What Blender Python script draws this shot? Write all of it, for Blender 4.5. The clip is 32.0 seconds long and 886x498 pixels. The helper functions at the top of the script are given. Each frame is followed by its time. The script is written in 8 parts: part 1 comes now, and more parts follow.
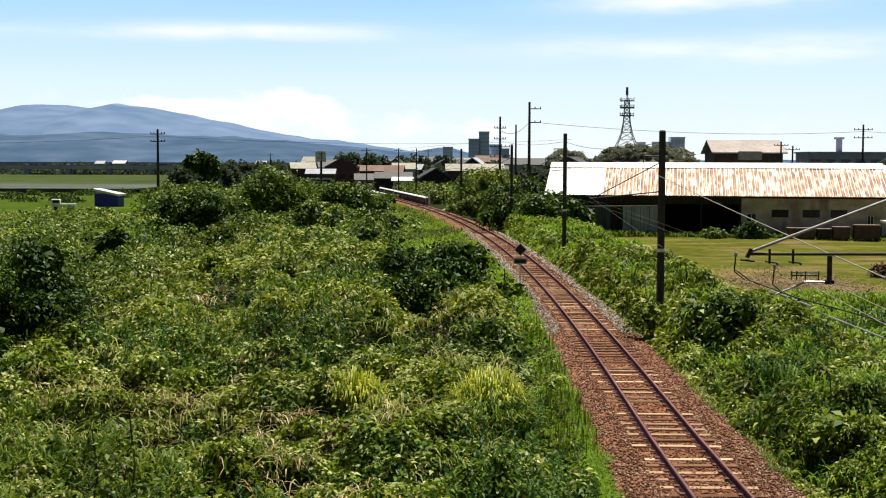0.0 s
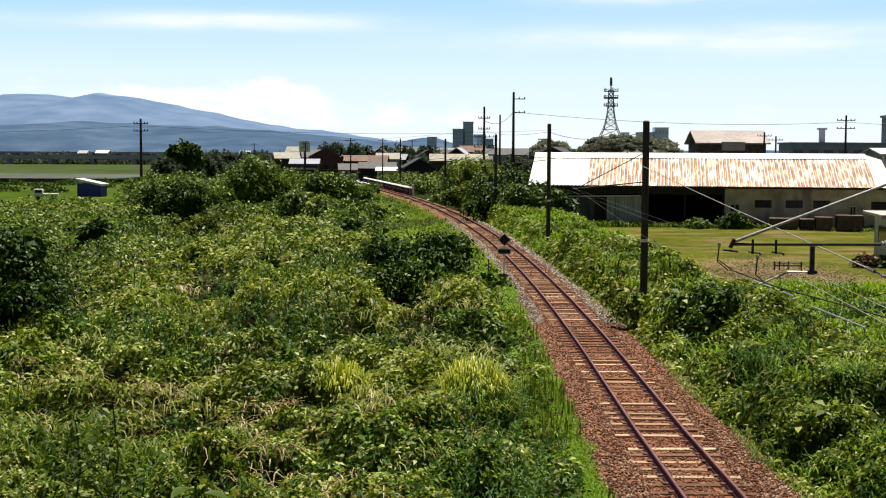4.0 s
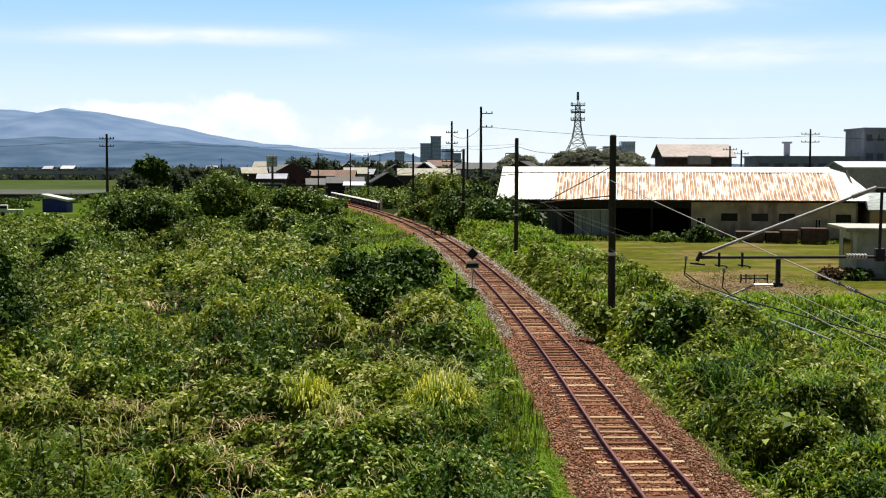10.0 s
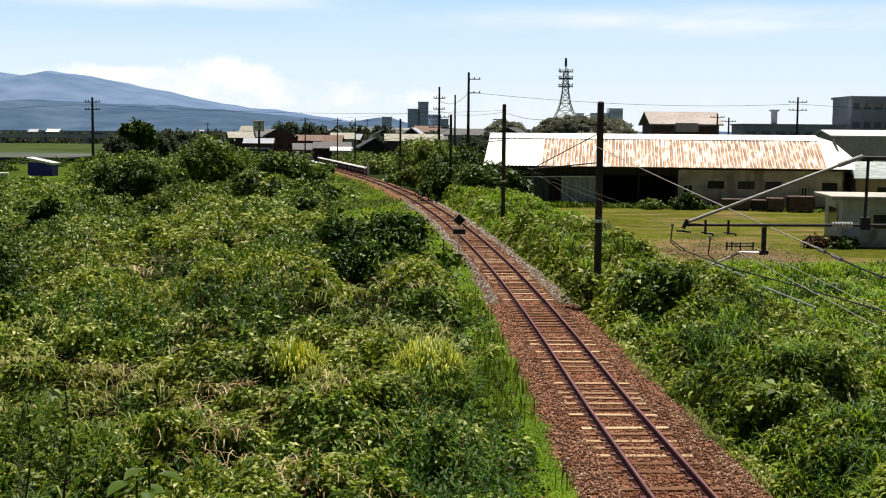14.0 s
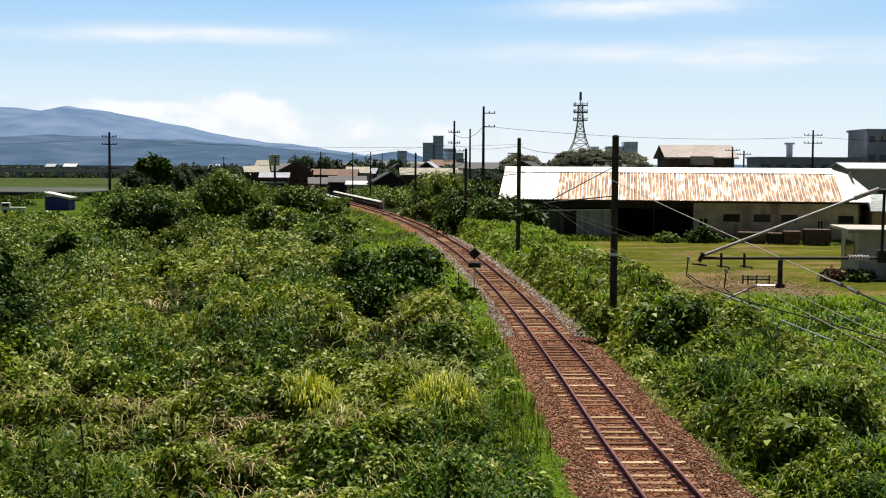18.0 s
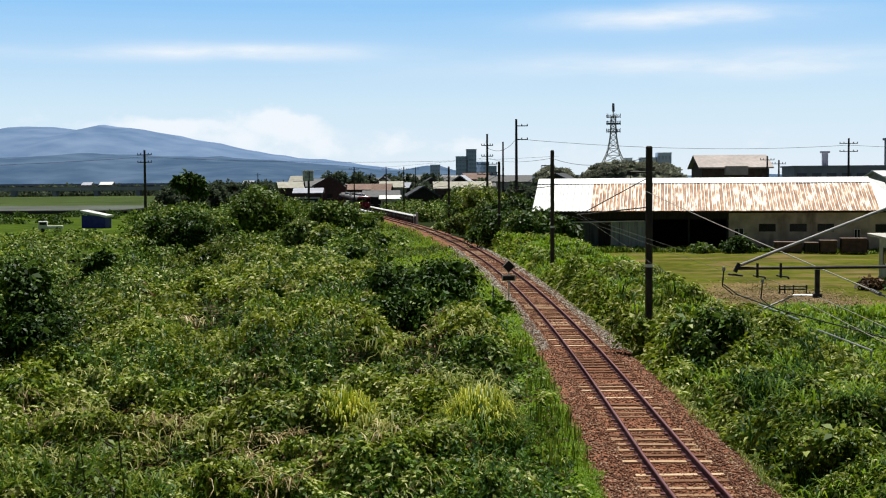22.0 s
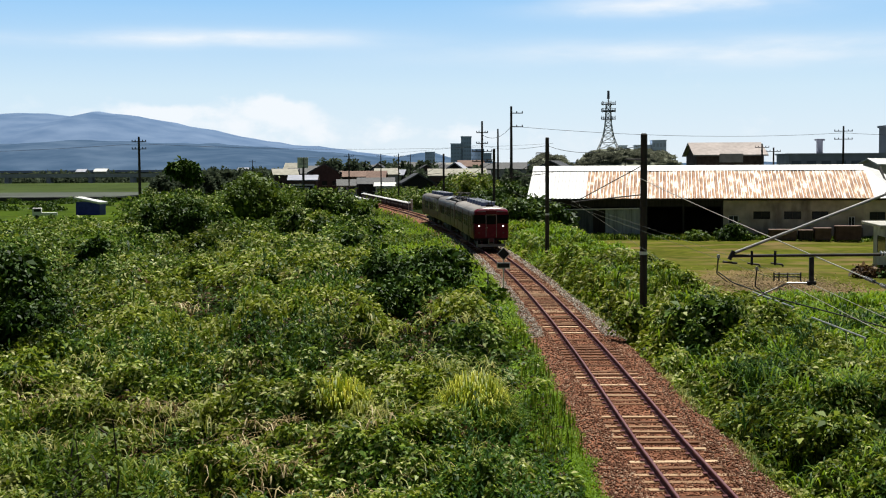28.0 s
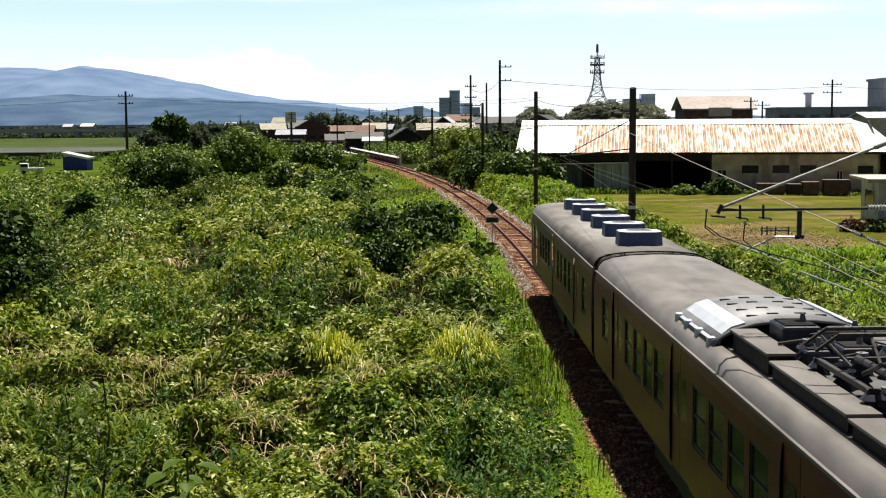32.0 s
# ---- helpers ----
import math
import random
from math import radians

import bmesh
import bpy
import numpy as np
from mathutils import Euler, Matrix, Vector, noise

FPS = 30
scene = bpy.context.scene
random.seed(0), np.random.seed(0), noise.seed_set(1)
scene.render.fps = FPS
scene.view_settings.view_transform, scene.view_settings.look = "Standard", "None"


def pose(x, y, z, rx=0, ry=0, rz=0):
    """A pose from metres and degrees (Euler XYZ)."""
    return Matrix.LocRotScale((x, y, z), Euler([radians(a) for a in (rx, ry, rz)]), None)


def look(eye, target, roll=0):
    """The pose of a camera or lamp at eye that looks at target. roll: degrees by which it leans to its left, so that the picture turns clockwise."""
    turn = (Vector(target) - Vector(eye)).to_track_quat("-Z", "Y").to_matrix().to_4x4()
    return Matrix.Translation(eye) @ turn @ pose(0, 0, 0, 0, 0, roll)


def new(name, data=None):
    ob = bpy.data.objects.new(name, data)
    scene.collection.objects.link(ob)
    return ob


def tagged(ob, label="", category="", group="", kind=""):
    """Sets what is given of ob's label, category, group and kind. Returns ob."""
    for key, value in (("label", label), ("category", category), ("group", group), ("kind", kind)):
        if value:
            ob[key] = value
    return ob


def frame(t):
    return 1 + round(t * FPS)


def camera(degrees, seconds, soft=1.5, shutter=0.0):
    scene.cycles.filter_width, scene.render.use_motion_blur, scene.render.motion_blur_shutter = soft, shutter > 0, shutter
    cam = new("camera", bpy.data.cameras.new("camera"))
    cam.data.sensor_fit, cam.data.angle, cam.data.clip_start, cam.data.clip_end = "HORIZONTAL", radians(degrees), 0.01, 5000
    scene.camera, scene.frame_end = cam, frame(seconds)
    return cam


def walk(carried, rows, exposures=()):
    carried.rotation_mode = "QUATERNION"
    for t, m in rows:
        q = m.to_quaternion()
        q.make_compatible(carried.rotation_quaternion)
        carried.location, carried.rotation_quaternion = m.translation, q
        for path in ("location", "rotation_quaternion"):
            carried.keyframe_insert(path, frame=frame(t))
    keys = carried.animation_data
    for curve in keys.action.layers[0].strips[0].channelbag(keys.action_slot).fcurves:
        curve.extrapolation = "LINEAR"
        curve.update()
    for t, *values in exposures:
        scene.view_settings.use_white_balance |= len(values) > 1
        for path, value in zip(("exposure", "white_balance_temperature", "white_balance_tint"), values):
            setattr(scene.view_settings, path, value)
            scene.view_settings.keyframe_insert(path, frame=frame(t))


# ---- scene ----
# Rail top is z = 0; the camera is held over the parapet of a road bridge and only turns a little.
EYE = 6.4
cam = camera(37.95, 32.0, soft=1.1)
TURNS = [  # seconds, yaw, pitch, roll
    (0.0, 1.84, -3.81, -0.22),
    (0.5, 1.76, -2.98, -0.64),
    (1.0, 1.54, -3.72, -1.06),
    (1.5, 1.16, -4.04, -0.62),
    (2.0, 1.04, -4.14, -0.54),
    (2.5, 1.13, -3.84, -0.31),
    (4.5, 1.12, -4.32, -0.28),
    (5.0, 0.70, -3.97, -0.30),
    (5.5, 0.14, -4.60, -0.90),
    (6.0, 0.28, -4.27, -0.42),
    (6.5, -0.27, -4.62, -0.63),
    (7.0, -0.36, -4.69, -0.58),
    (7.5, -0.13, -4.25, -0.73),
    (8.0, -0.31, -4.05, -0.64),
    (8.5, -0.23, -4.00, -0.42),
    (9.0, -0.32, -4.06, -0.23),
    (9.5, -0.43, -3.77, -0.41),
    (10.0, -0.29, -3.60, -0.13),
    (10.5, -0.07, -3.42, 0.16),
    (11.0, -0.28, -3.65, 0.15),
    (11.5, -0.45, -4.13, -0.15),
    (12.0, -0.22, -4.18, 0.18),
    (12.5, -0.13, -4.05, -0.18),
    (13.0, -0.00, -4.29, -0.00),
    (13.5, -0.34, -4.42, -0.64),
    (14.0, -0.89, -5.11, -0.51),
    (14.5, -1.58, -4.08, -1.83),
    (16.5, -0.60, -4.57, -1.40),
    (17.0, -0.62, -4.07, -1.01),
    (17.5, -0.41, -3.42, -0.44),
    (18.0, -0.20, -3.62, -0.37),
    (18.5, 0.28, -3.00, -0.91),
    (19.0, 1.74, -2.79, -0.89),
    (19.5, 2.08, -2.36, -0.68),
    (20.0, 2.34, -2.15, 0.34),
    (20.5, 2.10, -2.25, 0.07),
    (21.0, 2.11, -2.42, 0.42),
    (21.5, 1.68, -2.79, 0.52),
    (22.0, 1.32, -3.02, 0.39),
    (22.5, 0.81, -3.34, 0.42),
    (23.0, 0.90, -3.41, 0.47),
    (23.5, 0.61, -3.13, 0.29),
    (24.0, 0.77, -3.32, 0.02),
    (24.5, 0.96, -3.20, 0.27),
    (25.0, 0.97, -3.10, 0.46),
    (25.5, 0.98, -3.43, 0.06),
    (27.5, 0.99, -3.42, 0.40),
    (28.0, 1.09, -3.59, 0.31),
    (28.5, 1.08, -3.63, 0.24),
    (29.0, 0.99, -4.15, 0.10),
    (29.5, 0.85, -4.35, -0.26),
    (30.0, 0.74, -4.26, -0.07),
    (30.5, 0.70, -4.80, -0.24),
    (31.0, 0.87, -5.17, -0.57),
    (31.5, 0.87, -5.30, -0.38),
    (32.0, 0.60, -5.61, 0.40),
]
walk(cam, [(t, pose(0, 0, EYE, p, 0, w) @ pose(0, 0, 0, 0, r, 0) @ pose(0, 0, 0, 90)) for t, w, p, r in TURNS],
     exposures=[(0.0, 0.52, 6450, 9), (8.0, 0.55, 6450, 9), (10.0, 0.48, 6400, 9), (14.0, 0.44, 6450, 10), (17.0, 0.46, 6450, 10), (18.3, 0.36, 6400, 10),
                (19.3, 0.32, 6150, 8), (20.5, 0.28, 6100, 8), (27.0, 0.30, 6120, 8), (28.3, 0.32, 6220, 8), (29.2, 0.44, 6450, 10), (30.0, 0.55, 6450, 10), (31.0, 0.64, 6500, 10), (32.0, 0.66, 6550, 10)])

# ---------------------------------------------------------------- sky and sun
SUN_AZ, SUN_EL = radians(14), radians(69)
world = bpy.data.worlds.new("sky")
scene.world = world
world.use_nodes = True
wn, wl = world.node_tree.nodes, world.node_tree.links
wn.clear()


def wnode(kind, **props):
    n = wn.new(kind)
    for k, v in props.items():
        setattr(n, k, v)
    return n


def wmath(op, a, b=None, clamp=False):
    n = wnode("ShaderNodeMath", operation=op, use_clamp=clamp)
    for i, v in enumerate((a, b)):
        if v is None:
            continue
        if isinstance(v, (int, float)):
            n.inputs[i].default_value = v
        else:
            wl.new(v, n.inputs[i])
    return n.outputs[0]


sky = wnode("ShaderNodeTexSky", sky_type="NISHITA", sun_disc=False, sun_elevation=SUN_EL, sun_rotation=SUN_AZ,
            air_density=1.0, dust_density=0.4, ozone_density=3.0)
tc = wnode("ShaderNodeTexCoord")
sep = wnode("ShaderNodeSeparateXYZ")
wl.new(tc.outputs["Generated"], sep.inputs[0])
sx, sy, sz = sep.outputs


def smooth(v, a, b):
    n = wnode("ShaderNodeMapRange", interpolation_type="SMOOTHSTEP")
    wl.new(v, n.inputs[0])
    n.inputs[1].default_value, n.inputs[2].default_value = a, b
    return n.outputs[0]


def streaks(scale, stretch, seed, lo, hi, detail=6.0):
    mp = wnode("ShaderNodeMapping")
    wl.new(tc.outputs["Generated"], mp.inputs[0])
    mp.inputs["Scale"].default_value = (scale, scale, scale * stretch)
    mp.inputs["Location"].default_value = (seed, seed * 0.37, seed * 0.71)
    nz = wnode("ShaderNodeTexNoise")
    wl.new(mp.outputs[0], nz.inputs["Vector"])
    nz.inputs["Scale"].default_value, nz.inputs["Detail"].default_value, nz.inputs["Roughness"].default_value = 1.0, detail, 0.55
    return smooth(nz.outputs[0], lo, hi)


azimuth = wmath("ARCTAN2", sx, sy)


def wisp(az, el, half_az, half_el, weight, tilt=0.0):
    """A long thin band of cirrus about one bearing, ragged by noise."""
    u = wmath("DIVIDE", wmath("SUBTRACT", azimuth, az), half_az)
    lift = wmath("MULTIPLY", wmath("SUBTRACT", azimuth, az), tilt)
    v = wmath("DIVIDE", wmath("SUBTRACT", wmath("SUBTRACT", sz, el), lift), half_el)
    r2 = wmath("ADD", wmath("MULTIPLY", u, u), wmath("MULTIPLY", v, v))
    return wmath("MULTIPLY", wmath("POWER", 2.718, wmath("MULTIPLY", r2, -1.0)), weight)


ragged = streaks(9.0, 5.0, 3.1, 0.30, 0.75)
fine = streaks(4.0, 6.0, 8.4, 0.45, 0.85)
# bearings in radians from the y axis, heights as the sine of the elevation
cirrus = wmath("ADD", wisp(-0.185, 0.099, 0.10, 0.006, 1.05), wisp(0.22, 0.086, 0.20, 0.010, 0.8))
cirrus = wmath("ADD", cirrus, wisp(0.16, 0.122, 0.09, 0.009, 0.95))
cirrus = wmath("ADD", cirrus, wisp(-0.36, 0.095, 0.10, 0.005, 0.4))
cirrus = wmath("MULTIPLY", cirrus, wmath("ADD", wmath("MULTIPLY", ragged, 0.9), 0.25))
bank = wmath("ADD", wisp(-0.14, 0.044, 0.045, 0.010, 0.9, -0.12), wisp(-0.24, 0.044, 0.07, 0.008, 0.75))
bank = wmath("ADD", bank, wisp(-0.12, 0.028, 0.25, 0.014, 0.55))
billow = streaks(22.0, 1.7, 5.5, 0.25, 0.75, 8.0)
bank = wmath("MULTIPLY", smooth(wmath("ADD", wmath("MULTIPLY", billow, 0.6), wmath("MULTIPLY", bank, 0.75)), 0.52, 0.95), 0.95)
high = wmath("MULTIPLY", fine, wmath("MULTIPLY", smooth(sz, 0.06, 0.3), 0.30))
cloud = wmath("ADD", wmath("ADD", cirrus, bank), high, clamp=True)
haze = wmath("MULTIPLY", wmath("SUBTRACT", 1.0, smooth(sz, 0.13, 0.30)), 0.95)
depth = wnode("ShaderNodeValToRGB")
wl.new(wmath("MULTIPLY", sz, 3.0, clamp=True), depth.inputs[0])
for e, (at, c) in zip([depth.color_ramp.elements[0], depth.color_ramp.elements[1], depth.color_ramp.elements.new(0.18), depth.color_ramp.elements.new(0.40)],
                      ((0.0, (0.92, 0.97, 1.0)), (1.0, (0.03, 0.085, 0.22)), (0.18, (0.74, 0.90, 1.0)), (0.40, (0.36, 0.66, 1.0)))):
    e.position, e.color = at, (*c, 1)
scaled = wnode("ShaderNodeVectorMath", operation="SCALE")
wl.new(depth.outputs[0], scaled.inputs[0])
away = wnode("ShaderNodeMapRange", interpolation_type="SMOOTHSTEP")
wl.new(sy, away.inputs[0])
away.inputs[1].default_value, away.inputs[2].default_value, away.inputs[3].default_value, away.inputs[4].default_value = 0.1, 0.94, 4.2, 15.3
wl.new(away.outputs[0], scaled.inputs["Scale"])
veil = wnode("ShaderNodeMix", data_type="RGBA")
wl.new(haze, veil.inputs[0])
dome = wnode("ShaderNodeVectorMath", operation="SCALE")
wl.new(sky.outputs[0], dome.inputs[0])
dome.inputs["Scale"].default_value = 0.26
wl.new(dome.outputs[0], veil.inputs[6])
wl.new(scaled.outputs[0], veil.inputs[7])
tone = wnode("ShaderNodeMix", data_type="RGBA")
wl.new(cloud, tone.inputs[0])
wl.new(veil.outputs[2], tone.inputs[6])
tone.inputs[7].default_value = (15.2, 15.3, 15.4, 1)
bg = wnode("ShaderNodeBackground")
wl.new(tone.outputs[2], bg.inputs[0])
bg.inputs[1].default_value = 0.050
wo = wnode("ShaderNodeOutputWorld")
wl.new(bg.outputs[0], wo.inputs[0])

sun = new("sun", bpy.data.lights.new("sun", "SUN"))
sun.data.energy, sun.data.angle, sun.data.color = 5.0, radians(0.55), (1.0, 0.94, 0.82)
sun_way = Vector((math.sin(SUN_AZ) * math.cos(SUN_EL), math.cos(SUN_AZ) * math.cos(SUN_EL), math.sin(SUN_EL)))
sun.matrix_world = look(sun_way * 100, (0, 0, 0))


# ---------------------------------------------------------------- materials
def ramp(nodes, links, src, stops):
    n = nodes.new("ShaderNodeValToRGB")
    links.new(src, n.inputs[0])
    el = n.color_ramp.elements
    while len(el) < len(stops):
        el.new(0.5)
    for e, (p, c) in zip(el, stops):
        e.position, e.color = p, (*c, 1)
    return n.outputs[0]


def material(name, stops, scale=4.0, rough=0.8, metal=0.0, bump=0.2, bump_scale=None, source="noise", detail=6.0,
             coord="Object", squash=(1, 1, 1), vary=0.0, spec=0.2, spots=None, translucent=0.0, spread=1.0):
    """A surface coloured by noise (or by a per-object / per-island random), with a second coarse stain and a fine bump."""
    m = bpy.data.materials.new(name)
    m.use_nodes = True
    N, L = m.node_tree.nodes, m.node_tree.links
    b = N["Principled BSDF"]
    b.inputs["Roughness"].default_value, b.inputs["Metallic"].default_value = rough, metal
    b.inputs["Specular IOR Level"].default_value = spec
    co = N.new("ShaderNodeNewGeometry").outputs["Position"] if coord == "World" else N.new("ShaderNodeTexCoord").outputs["Object" if coord == "Piece" else coord]
    if coord == "Piece":
        shift = N.new("ShaderNodeVectorMath")
        shift.operation = "MULTIPLY_ADD"
        L.new(N.new("ShaderNodeObjectInfo").outputs["Random"], shift.inputs[0])
        shift.inputs[1].default_value = (90, 50, 70)
        L.new(co, shift.inputs[2])
        co = shift.outputs[0]
    mp = N.new("ShaderNodeMapping")
    L.new(co, mp.inputs[0])
    mp.inputs["Scale"].default_value = squash
    def noise_of(s, d=detail):
        n = N.new("ShaderNodeTexNoise")
        L.new(mp.outputs[0], n.inputs["Vector"])
        n.inputs["Scale"].default_value, n.inputs["Detail"].default_value = s, d
        return n.outputs[0]
    base = noise_of(scale)
    if source == "island":
        src = N.new("ShaderNodeNewGeometry").outputs["Random Per Island"]
    elif source == "object":
        src = N.new("ShaderNodeObjectInfo").outputs["Random"]
    else:
        src = base
    if source != "noise":
        mix = N.new("ShaderNodeMath")
        mix.operation = "MULTIPLY_ADD"
        L.new(base, mix.inputs[0])
        mix.inputs[1].default_value = 1.2 if source == "island" else 0.5
        sub = N.new("ShaderNodeMath")
        sub.operation = "MULTIPLY_ADD"
        L.new(src, sub.inputs[0])
        sub.inputs[1].default_value = spread if source == "island" else 1.0
        sub.inputs[2].default_value = -0.11 - 0.5 * spread if source == "island" else -0.25
        L.new(sub.outputs[0], mix.inputs[2])
        src = mix.outputs[0]
    col = ramp(N, L, src, stops)
    if vary:
        stain = noise_of(scale * 0.13, 4.0)
        mr = N.new("ShaderNodeMapRange")
        L.new(stain, mr.inputs[0])
        mr.inputs[1].default_value, mr.inputs[2].default_value = 0.3, 0.7
        mr.inputs[3].default_value, mr.inputs[4].default_value = 1.0 - vary, 1.0 + vary
        hs = N.new("ShaderNodeHueSaturation")
        L.new(col, hs.inputs["Color"])
        L.new(mr.outputs[0], hs.inputs["Value"])
        col = hs.outputs[0]
    if spots:
        s_scale, lo, hi, s_col, s_squash = spots
        mp2 = N.new("ShaderNodeMapping")
        L.new(co, mp2.inputs[0])
        mp2.inputs["Scale"].default_value = s_squash
        n = N.new("ShaderNodeTexNoise")
        L.new(mp2.outputs[0], n.inputs["Vector"])
        n.inputs["Scale"].default_value, n.inputs["Detail"].default_value = s_scale, 7.0
        mr = N.new("ShaderNodeMapRange")
        L.new(n.outputs[0], mr.inputs[0])
        mr.inputs[1].default_value, mr.inputs[2].default_value = lo, hi
        mx = N.new("ShaderNodeMix")
        mx.data_type = "RGBA"
        L.new(mr.outputs[0], mx.inputs[0])
        L.new(col, mx.inputs[6])
        mx.inputs[7].default_value = (*s_col, 1)
        col = mx.outputs[2]
    L.new(col, b.inputs["Base Color"])
    if bump:
        bn = N.new("ShaderNodeBump")
        bn.inputs["Strength"].default_value = bump
        L.new(noise_of(bump_scale or scale * 4), bn.inputs["Height"])
        L.new(bn.outputs[0], b.inputs["Normal"])
    if translucent:
        tr = N.new("ShaderNodeBsdfTranslucent")
        bright = N.new("ShaderNodeHueSaturation")
        L.new(col, bright.inputs["Color"])
        bright.inputs["Value"].default_value, bright.inputs["Hue"].default_value = 1.5, 0.485
        L.new(bright.outputs[0], tr.inputs[0])
        ms = N.new("ShaderNodeMixShader")
        ms.inputs[0].default_value = translucent
        L.new(b.outputs[0], ms.inputs[1])
        L.new(tr.outputs[0], ms.inputs[2])
        L.new(ms.outputs[0], N["Material Output"].inputs["Surface"])
    return m


def glow(name, colour, strength):
    m = bpy.data.materials.new(name)
    m.use_nodes = True
    b = m.node_tree.nodes["Principled BSDF"]
    b.inputs["Base Color"].default_value = (*colour, 1)
    b.inputs["Emission Color"].default_value = (*colour, 1)
    b.inputs["Emission Strength"].default_value = strength
    return m


# The pale last stops of LEAF, LEAF_YELLOW and LEAF_DEEP paint leaf glints as colour.
LEAF = material("broad leaf", [(0.1, (0.034, 0.070, 0.006)), (0.42, (0.120, 0.192, 0.010)), (0.72, (0.25, 0.315, 0.028)), (0.95, (0.56, 0.57, 0.24))],
                0.5, 0.50, bump=0, source="island", vary=0.35, translucent=0.22, spec=0.12, spread=0.95)
LEAF_YELLOW = material("sunlit vine leaf", [(0.1, (0.050, 0.088, 0.006)), (0.42, (0.152, 0.214, 0.010)), (0.74, (0.29, 0.340, 0.034)), (0.97, (0.60, 0.60, 0.27))],
                       0.5, 0.50, bump=0, source="island", vary=0.3, translucent=0.26, spec=0.12, spread=0.95)
LEAF_DEEP = material("deep green weed leaf", [(0.1, (0.018, 0.046, 0.006)), (0.45, (0.076, 0.148, 0.010)), (0.75, (0.176, 0.258, 0.028)), (0.98, (0.46, 0.50, 0.21))],
                     0.5, 0.48, bump=0, source="island", vary=0.35, translucent=0.18, spec=0.12, spread=0.95)
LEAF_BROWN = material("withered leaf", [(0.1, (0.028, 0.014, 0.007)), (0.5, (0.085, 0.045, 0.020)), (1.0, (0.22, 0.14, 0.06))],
                      0.5, 0.6, bump=0, source="island", vary=0.3, translucent=0.1, spec=0.15)
LEAF_BROWN_GRASS = material("worn brown grass", [(0.1, (0.13, 0.085, 0.04)), (0.5, (0.23, 0.155, 0.075)), (1.0, (0.34, 0.25, 0.13))],
                            0.5, 0.7, bump=0, source="island", vary=0.25, spec=0.1)
# Inner shade and, in the last stop, glints are put into this leaf colour.
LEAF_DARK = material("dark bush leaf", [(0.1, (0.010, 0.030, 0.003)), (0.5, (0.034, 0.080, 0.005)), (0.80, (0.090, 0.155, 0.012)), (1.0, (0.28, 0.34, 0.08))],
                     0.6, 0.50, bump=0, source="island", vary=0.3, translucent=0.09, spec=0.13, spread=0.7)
LEAF_LIGHT = material("light bush leaf", [(0.1, (0.034, 0.074, 0.006)), (0.6, (0.090, 0.150, 0.012)), (1.0, (0.19, 0.25, 0.03))],
                      0.5, 0.50, bump=0, source="island", vary=0.25, translucent=0.22, spec=0.14, spread=0.7)
GRASS = material("long grass blade", [(0.1, (0.038, 0.088, 0.005)), (0.6, (0.10, 0.175, 0.010)), (1.0, (0.25, 0.29, 0.04))],
                 0.5, 0.50, bump=0, source="island", vary=0.35, translucent=0.26, spec=0.14)
VERGE = material("bright verge grass blade", [(0.1, (0.090, 0.185, 0.005)), (0.6, (0.18, 0.300, 0.009)), (1.0, (0.32, 0.40, 0.025))],
                 0.5, 0.55, bump=0, source="island", vary=0.2, translucent=0.34, spec=0.16, spread=0.5)
REED = material("tall weed leaf", [(0.1, (0.012, 0.044, 0.006)), (0.6, (0.034, 0.090, 0.010)), (1.0, (0.085, 0.165, 0.02))],
                0.5, 0.50, bump=0, source="island", vary=0.3, translucent=0.2, spec=0.12)
REED_GLOSSY = material("glossy reed blade", [(0.1, (0.014, 0.042, 0.006)), (0.5, (0.04, 0.095, 0.010)), (0.85, (0.09, 0.16, 0.02)), (1.0, (0.22, 0.28, 0.06))],
                       0.5, 0.48, bump=0, source="island", vary=0.3, translucent=0.2, spec=0.05)
PALE_GRASS = material("pale arching grass blade", [(0.1, (0.12, 0.155, 0.018)), (0.5, (0.24, 0.27, 0.045)), (1.0, (0.50, 0.48, 0.17))],
                      0.5, 0.50, bump=0, source="island", vary=0.2, translucent=0.26, spec=0.20)
STRAW = material("dry grass blade", [(0.1, (0.15, 0.095, 0.035)), (0.6, (0.40, 0.30, 0.12)), (1.0, (0.66, 0.57, 0.29))],
                 0.5, 0.5, bump=0, source="island", vary=0.2, translucent=0.16, spec=0.3)
YELLOW_GRASS = material("yellow-green grass blade", [(0.1, (0.11, 0.165, 0.008)), (0.6, (0.31, 0.36, 0.018)), (1.0, (0.58, 0.55, 0.08))],
                        0.5, 0.5, bump=0, source="island", vary=0.2, translucent=0.26, spec=0.25)
BARK = material("bark", [(0.3, (0.05, 0.04, 0.03)), (0.7, (0.12, 0.10, 0.08))], 6, 0.9, bump=0.6)
# Near-black stops deepen the shade in gaps under the weeds by colour.
SOIL = material("shade-darkened weedy soil", [(0.3, (0.010, 0.014, 0.004)), (0.55, (0.018, 0.028, 0.006)), (0.75, (0.03, 0.042, 0.009))], 0.8, 0.95, bump=0.5, vary=0.3, spec=0.03)
LAWN = material("mown grass", [(0.3, (0.058, 0.072, 0.006)), (0.55, (0.094, 0.102, 0.010)), (0.75, (0.135, 0.122, 0.020))], 1.3, 0.9, bump=0.6,
                bump_scale=25, vary=0.3, spec=0.03, spots=(0.16, 0.50, 0.68, (0.20, 0.140, 0.062), (1, 1.5, 1)))
